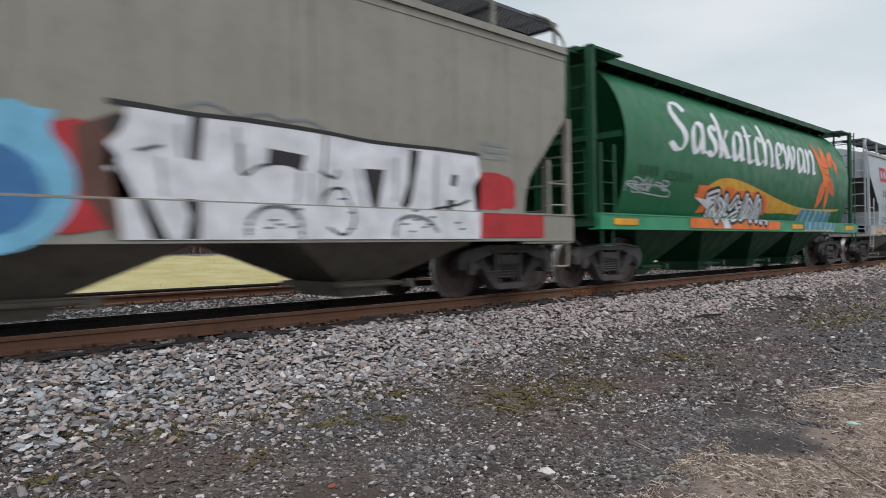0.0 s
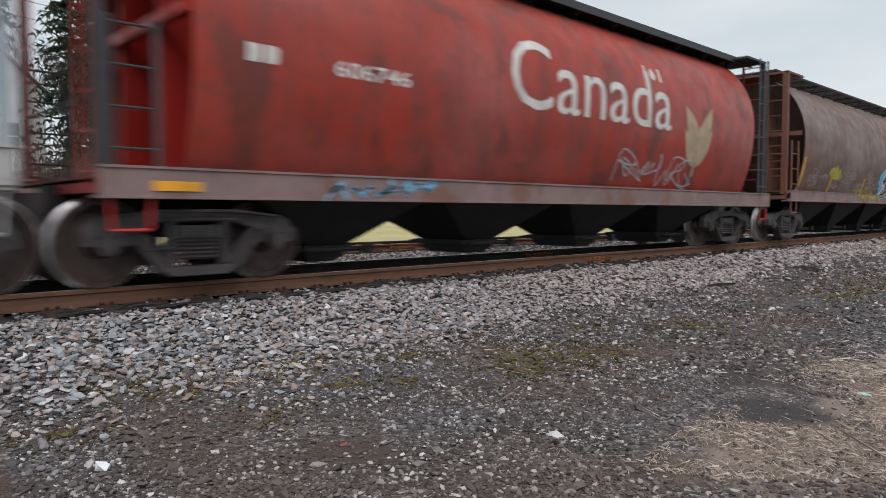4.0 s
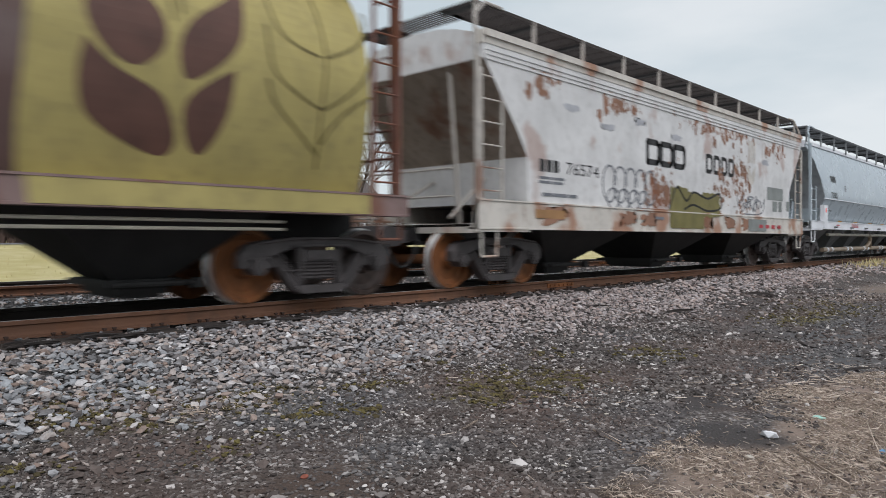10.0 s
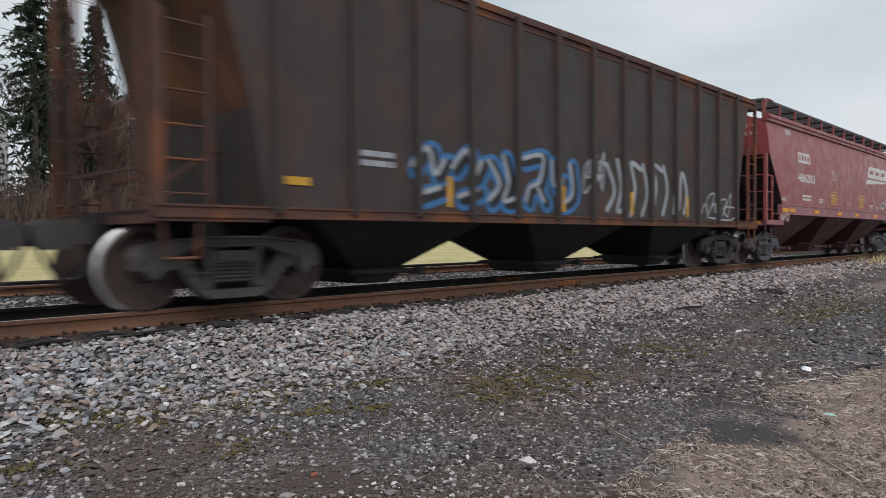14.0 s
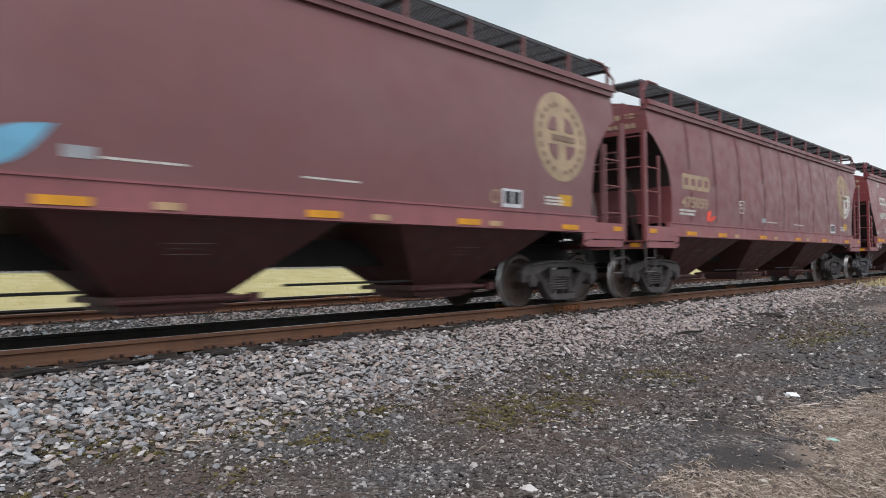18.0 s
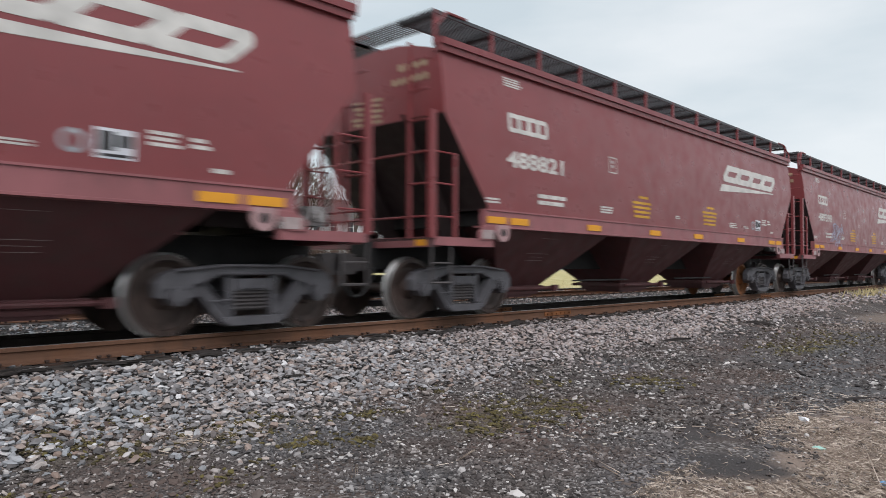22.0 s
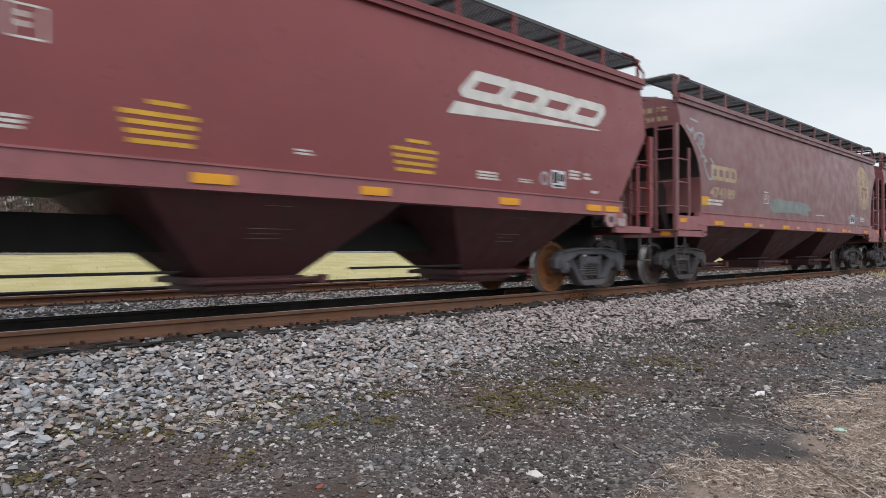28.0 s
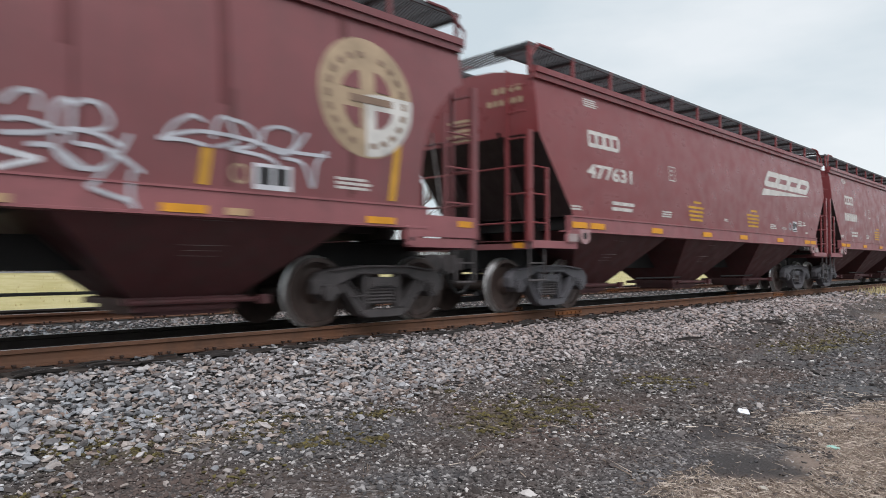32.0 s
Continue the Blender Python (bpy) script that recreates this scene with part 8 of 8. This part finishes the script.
house("white_house", "white clapboard house with steep gable beyond the road", 7.4, 45.5, 7.2, 10, 7.0, 10.4, CLAP, True, floors=2, cols=2)
house("brown_house", "large brown brick house with gable roof and chimney", 21.3, 47.0, 7.6, 11, 8.7, 11.0, BRICK, True, chimney=(-0.5, 2.0, 1.0), floors=3, cols=3, trim=TRIM_B)
house("far_house", "pale grey house among bare trees", 52, 66, 10, 8, 5.2, 8.0, CLAP, False, floors=2, cols=4)
conifer(11.9, 43.6, 17.5, 1)
conifer(9.6, 52.5, 18.0, 2)
conifer(14.2, 46.5, 15.0, 3)
conifer(17.9, 51.5, 16.0, 4)
for k, (x, y, h) in enumerate(((16.6, 44.4, 11), (15.2, 50, 15), (18.5, 53, 16), (13.8, 48, 14), (14.8, 44.2, 12), (16.4, 55, 17), (20, 60, 18), (24.5, 58, 17), (28.8, 47.5, 12), (29.5, 58, 17), (35, 55, 16), (40, 62, 17), (46, 56, 16), (58, 70, 18), (13.2, 60, 18), (6, 60, 18), (32, 45.5, 10), (70, 75, 18), (24, 44.6, 8), (20.2, 44.2, 11), (22.2, 44.0, 10), (18.3, 43.8, 12), (26, 44.5, 11), (12.6, 46, 15))):
    bare_tree(x, y, h, 100 + k)
rr = random.Random(5)
bm_v, bm_f = [], []
for _ in range(15000):
    x, y = rr.uniform(4, 150), rr.uniform(58, 78)
    h = rr.uniform(2.0, 8.5) * (0.7 + 0.5 * noise.noise((x * 0.12, 0, 1)))
    z = ground_z(x, y) + rr.uniform(0, 0.45) * h
    k, w, a = len(bm_v), rr.uniform(0.02, 0.07), rr.gauss(0, 0.35)
    bm_v += [(x - w, y, z - 0.3), (x + w, y + 0.1, z - 0.3), (x + h * a * 0.6, y + rr.gauss(0, 0.3), z + h * 0.6)]
    bm_f.append((k, k + 1, k + 2))
me = bpy.data.meshes.new("far_woods")
me.from_pydata(bm_v, [], bm_f)
me.materials.append(TWIG)
tagged(new("far_woods", me), "far belt of leafless brown woods", "woods", "", "stuff")
for k in range(26):
    shrub(10 + k * 1.15 + rr.uniform(-0.5, 0.5), 43.0 + rr.uniform(-0.8, 1.2), rr.uniform(1.6, 3.6), 300 + k)

for k in range(18):
    shrub(8.5 + k * 0.95 + rr.uniform(-0.4, 0.4), 41.9 + rr.uniform(-0.3, 0.5), rr.uniform(3.4, 6.2), 400 + k)

pole = new("utility_pole")
tagged(pole, "weathered wooden utility pole with crossarm by the road", "utility pole")
pole.location = (17.4, 33.2, ground_z(17.4, 33.2) - 0.1)
part("mast", rod(nb(), (0, 0, 0), (0, 0, 11.4), 0.16, 10, 0.11), POLE_M, pole)
part("crossarm", box(nb(), -1.1, 1.1, -0.16, -0.05, 10.45, 10.60), POLE_M, pole)
for dx in (-1.0, -0.5, 0.5, 1.0):
    part("insulator", rod(nb(), (dx, -0.10, 10.60), (dx, -0.10, 10.78), 0.05, 8, 0.035), PANE, pole)
for dx, dz in ((-1.0, 10.78), (-0.5, 10.78), (0.5, 10.78), (1.0, 10.78), (0.15, 8.6), (0.15, 7.9)):
    bm = nb()
    pts = [(dx + (k - 14) * 7.0, dx * 0.9 - 0.1, dz - 0.9 * math.sin(math.pi * ((k % 6) / 6.0)) + 0.9 * math.sin(math.pi / 3)) for k in range(29)]
    pipe(bm, pts, 0.014, 4)
    part("power_line", bm, RUBBER, pole, "black overhead wire")

# ---- small things on the ground ----
STICK_M = plain("dark_rotten_wood", (0.026, 0.021, 0.019), 0.9, 0.0, 0.4, 14)
PLASTIC = plain("white_plastic_film", (0.78, 0.79, 0.82), 0.4, 0.0, 0.06, 8)
LEAF_M = plain("brick_red_dead_leaf", (0.22, 0.065, 0.04), 0.8, 0.0, 0.3, 20)
GREEN_M = plain("mint_green_scrap", (0.32, 0.55, 0.48), 0.5)
BLUE_M = plain("blue_scrap", (0.07, 0.27, 0.52), 0.5)
PALE_STONE = plain("pale_stone", (0.40, 0.37, 0.32), 0.8, 0.0, 0.2, 20)


def splinter(x, y, length, turn, seed, lift=0.035):
    """A broken piece of old tie wood."""
    r = random.Random(seed)
    bm = nb()
    prism(bm, [(-length / 2, 0), (-length * 0.42, length * 0.05), (length * 0.1, length * 0.075), (length / 2, 0.012), (length * 0.46, -0.004)], -length * 0.06, length * 0.09)
    for v in bm.verts:
        v.co += Vector((r.uniform(-1, 1), r.uniform(-1, 1), r.uniform(-0.5, 0.5))) * length * 0.02
    ob = part("wood_splinter", bm, STICK_M, None)
    tagged(ob, "dark rotten splinter of tie wood on gravel", "wood splinter", "wood splinters")
    ob.matrix_world = pose(x, y, ground_z(x, y) + lift, r.uniform(-8, 8), r.uniform(-5, 5), turn)


for k, (x, y, l, a) in enumerate(((12.1, 5.6, 0.62, -28), (16.8, 5.75, 0.7, -58), (9.3, 5.35, 0.30, 20), (8.2, 6.1, 0.26, -10), (6.1, 6.6, 0.24, 15), (10.6, 6.3, 0.35, -25), (13.8, 6.4, 0.3, 40), (4.3, 6.3, 0.22, -20), (7.6, 3.2, 0.16, 25), (8.9, 2.0, 0.30, -40),
                                    (9.9, 3.4, 0.16, 15), (5.9, 5.5, 0.18, 0), (2.9, 7.25, 0.34, 5), (3.9, 7.2, 0.30, -8), (5.0, 7.25, 0.36, 4), (6.2, 7.2, 0.3, -5), (7.3, 7.22, 0.32, 10), (8.6, 7.2, 0.36, -6), (2.0, 7.25, 0.4, 3), (9.9, 7.22, 0.34, 4))):
    splinter(x, y, l, a, 40 + k)
rw = random.Random(9)
for k in range(64):
    splinter(1.0 + 0.3 * k + rw.uniform(-0.2, 0.2), rw.uniform(7.18, 7.55), rw.uniform(0.20, 0.44), rw.uniform(-14, 14), 90 + k, 0.052)

STRAW_M, tn, tl, tb = tree_of("dry_straw_strands")
tgeo, tramp = tn.new("ShaderNodeNewGeometry"), tn.new("ShaderNodeValToRGB")
for k, (p, c) in enumerate(((0.0, (0.15, 0.11, 0.085)), (0.5, (0.36, 0.29, 0.23)), (1.0, (0.64, 0.55, 0.47)))):
    e = tramp.color_ramp.elements[k] if k < 2 else tramp.color_ramp.elements.new(p)
    e.position, e.color = p, (*c, 1)
tl.new(tgeo.outputs["Random Per Island"], tramp.inputs[0])
tl.new(tramp.outputs[0], tb.inputs["Base Color"])
tb.inputs["Roughness"].default_value = 0.85
rs = random.Random(77)
bm_v, bm_f = [], []


def strand(x, y, length, w, a, lift):
    """One flat dry stalk lying on the ground."""
    z, dx, dy = ground_z(x, y) + rs.uniform(0.004, lift), math.cos(a) * length / 2, math.sin(a) * length / 2
    nx, ny, k = -math.sin(a) * w, math.cos(a) * w, len(bm_v)
    bm_v.extend([(x - dx + nx, y - dy + ny, z), (x - dx - nx, y - dy - ny, z + 0.003), (x + dx - nx * 0.5, y + dy - ny * 0.5, z + rs.uniform(0, 0.015)), (x + dx + nx * 0.5, y + dy + ny * 0.5, z + rs.uniform(0, 0.015))])
    bm_f.append((k, k + 1, k + 2, k + 3))


made = 0
while made < 8200:
    x, y = rs.uniform(3.4, 9.2), rs.uniform(0.75, 2.7)
    kind = trodden(x, y)
    if kind == 1 and noise.noise((x * 1.6, y * 1.6, 3)) > -0.25 + 0.5 * (rs.random() - 0.5) or kind != 1 and rs.random() < 0.03:
        strand(x, y, rs.uniform(0.03, 0.11), 0.0016, rs.gauss(0.15, 0.8), 0.018)
        made += 1
for cx, cy, sx, sy, n in ((2.9, 5.35, 0.30, 0.14, 160), (5.3, 3.9, 0.8, 0.5, 50), (8.0, 2.0, 0.8, 0.4, 200), (6.6, 3.2, 1.2, 0.5, 50)):
    for _ in range(n):
        strand(rs.gauss(cx, sx), rs.gauss(cy, sy), rs.uniform(0.05, 0.16), 0.0022, rs.uniform(0, 3.14), 0.03)
for x, y, l, a in ((4.7, 2.75, 0.42, 1.1), (4.2, 3.7, 0.34, 0.3), (6.0, 1.25, 0.9, 0.35), (6.6, 1.2, 1.0, 0.2), (5.6, 1.05, 0.8, 0.5), (7.2, 1.6, 0.7, -0.3), (4.9, 1.3, 0.6, 0.8), (6.9, 1.85, 0.6, -0.6), (5.3, 1.35, 0.55, 0.1), (3.3, 4.0, 0.3, 0.9), (7.5, 2.3, 0.5, -0.5)):
    for _ in range(3):
        strand(x + rs.uniform(-0.03, 0.03), y + rs.uniform(-0.03, 0.03), l, 0.0032, a + rs.uniform(-0.06, 0.06), 0.035)
me = bpy.data.meshes.new("straw")
me.from_pydata(bm_v, [], bm_f)
me.materials.append(STRAW_M)
tagged(new("straw", me), "scattered dry straw on trodden earth", "straw", "", "stuff")

# moss between the stones
MOSS_M, on, ol, ob_ = tree_of("olive_moss")
ogeo, oramp = on.new("ShaderNodeNewGeometry"), on.new("ShaderNodeValToRGB")
for k, (p, c) in enumerate(((0.0, (0.030, 0.024, 0.013)), (0.5, (0.062, 0.048, 0.019)), (1.0, (0.112, 0.092, 0.027)))):
    e = oramp.color_ramp.elements[k] if k < 2 else oramp.color_ramp.elements.new(p)
    e.position, e.color = p, (*c, 1)
ol.new(ogeo.outputs["Random Per Island"], oramp.inputs[0])
ol.new(oramp.outputs[0], ob_.inputs["Base Color"])
ob_.inputs["Roughness"].default_value = 0.95
heap = []
for cx, cy, rad, n in ((1.84, 5.72, 0.20, 500), (2.2, 5.34, 0.16, 350), (2.48, 5.91, 0.10, 120), (3.1, 5.4, 0.22, 420), (3.43, 5.49, 0.14, 260), (3.42, 4.78, 0.16, 260), (3.84, 4.61, 0.12, 160), (5.6, 5.5, 0.12, 120), (5.16, 4.32, 0.24, 360), (5.7, 4.35, 0.45, 900),
                       (6.3, 4.25, 0.3, 350), (8.4, 4.26, 0.32, 420), (1.23, 4.84, 0.16, 220), (7.2, 5.0, 0.2, 160), (4.4, 5.2, 0.2, 150), (13.6, 4.2, 0.6, 260), (15.6, 4.2, 0.8, 330), (17.3, 4.2, 0.7, 260), (2.5, 4.5, 0.3, 120)):
    for _ in range(n):
        x, y = rs.gauss(cx, rad * 0.9), rs.gauss(cy, rad * 0.6)
        if noise.noise((x * 7, y * 7, 2)) < 0.02:
            continue
        s = rs.uniform(0.014, 0.040) * (1 + cx * 0.05)
        heap.append((x, y, ground_z(x, y) + 0.012, s))
stones("moss", heap, MOSS_M, "clumps of olive-green moss between the stones", "moss")

# dead weeds at the lot's far edge and dry grass on the field's near edge
bm_v, bm_f = [], []
for _ in range(1500):
    if rs.random() < 0.2:
        x, y, h = rs.gauss(33, 2.2), rs.gauss(6.9, 0.2), rs.uniform(0.10, 0.30)
    else:
        x, y, h = rs.uniform(2, 46), rs.uniform(17.6, 33.5), rs.uniform(0.04, 0.12)
    z, a = ground_z(x, y), rs.uniform(0, 6.283)
    w, k = 0.02, len(bm_v)
    bm_v += [(x - w * math.cos(a), y - w * math.sin(a), z - 0.02), (x + w * math.cos(a), y + w * math.sin(a), z - 0.02), (x + rs.gauss(0, 0.3 * h), y + rs.gauss(0, 0.3 * h), z + h)]
    bm_f.append((k, k + 1, k + 2))
me = bpy.data.meshes.new("dry_grass")
me.from_pydata(bm_v, [], bm_f)
me.materials.append(plain("dry_yellow_grass", (0.48, 0.40, 0.20), 0.85, 0.0, 0.3, 2))
tagged(new("dry_grass", me), "dry yellow grass blades on the field and lot edge", "grass", "", "stuff")


def scrap(name, label, category, x, y, size, material, seed, lift=0.0):
    """A crumpled flake."""
    r = random.Random(seed)
    bm = nb()
    bmesh.ops.create_icosphere(bm, subdivisions=2 if seed != 6 else 1, radius=size / 2)
    for v in bm.verts:
        v.co *= 1 + (0.5 if seed != 6 else 1.3) * noise.noise(v.co * 9 / (size * 8) + Vector((seed, 0, 0)))
        v.co.z *= 0.34 if seed != 6 else 0.45
        v.co.y *= r.uniform(0.97, 1.03) * 0.7
    ob = part(name, bm, material, None)
    tagged(ob, label, category)
    ob.matrix_world = pose(x, y, ground_z(x, y) + size * 0.10 + lift, 0, 0, seed * 37)
    return ob


scrap("dead_leaf", "curled brick-red dead leaf on gravel", "leaf", 2.56, 3.66, 0.075, LEAF_M, 1)
scrap("pale_flake", "flat pale flake lying in straw", "stone", 4.89, 1.74, 0.09, PALE_STONE, 2)
scrap("green_scrap", "mint-green scrap of plastic on straw", "litter", 6.41, 1.72, 0.10, GREEN_M, 3)
scrap("blue_scrap", "blue scrap of plastic on earth", "litter", 5.7, 1.11, 0.10, BLUE_M, 4)
for k, (x, y, s) in enumerate(((3.15, 4.95, 0.06), (2.45, 5.25, 0.085), (2.5, 3.3, 0.05), (3.6, 3.9, 0.05), (4.1, 4.4, 0.045), (5.3, 3.1, 0.05), (6.6, 4.8, 0.06), (3.9, 2.6, 0.045), (7.9, 3.6, 0.05), (1.9, 4.6, 0.05))):
    scrap("pale_stone", "smooth pale stone on the gravel lot", "stone", x, y, s, PALE_STONE, 10 + k)
LITTER = scrap("plastic_scrap", "white crumpled plastic scrap blown over the lot", "litter", 1.5, 4.12, 0.12, PLASTIC, 6, 0.02)

# ---- what moves: the train, its wheels, and a blown scrap of litter ----


def motions():
    for root, lead in TRAIN:
        walk(root, [(t, pose(lead - travelled(t), TRACK_Y, RAIL_Z)) for t in range(0, 33, 1)])
    step = radians(75)
    total = travelled(32.0)
    spins, t, k = [(0.0, 0.0)], 0.0, 1
    while True:
        target = k * step * WHEEL_R
        if target >= total:
            break
        while travelled(t) < target:
            t += 1 / FPS
        u = round(t * FPS) / FPS
        if u > spins[-1][0] and u < 32.0:
            spins.append((u, -math.degrees(travelled(u) / WHEEL_R)))
        k += 1
    spins.append((32.0, -math.degrees(total / WHEEL_R)))
    for ob, x in WHEELSETS:
        walk(ob, [(u, pose(x, 0, WHEEL_R, 0, a, 0)) for u, a in spins])
    blown = ((0, 0.2, 4.9, 0), (3.0, 0.55, 4.5, 20), (3.5, 1.12, 4.32, 50), (5.5, 1.50, 4.12, 110), (6.0, 1.96, 3.51, 160), (6.6, 2.45, 2.95, 220), (7.4, 3.1, 2.3, 280), (8.6, 4.3, 1.7, 330), (9.6, 5.2, 1.75, 400), (10, 5.55, 1.83, 430), (11, 7.20, 2.15, 500),
             (12, 8.11, 2.57, 560), (13, 8.29, 2.48, 580), (16, 8.22, 2.48, 590), (17, 8.24, 2.49, 600), (18, 8.06, 2.55, 640), (19, 7.68, 2.46, 700), (21, 7.65, 2.43, 710), (22, 7.38, 2.10, 760), (23, 7.62, 2.17, 790),
             (24, 7.50, 2.18, 810), (25, 7.41, 2.69, 860), (27.5, 7.30, 2.73, 880), (28, 7.31, 2.73, 890), (29, 7.42, 2.78, 920), (30, 7.38, 2.78, 930), (31, 7.17, 2.76, 960), (32, 7.20, 2.77, 970))
    walk(LITTER, [(t, pose(x, y, ground_z(x, y) + 0.03, 0, 0, a)) for t, x, y, a in blown])


motions()
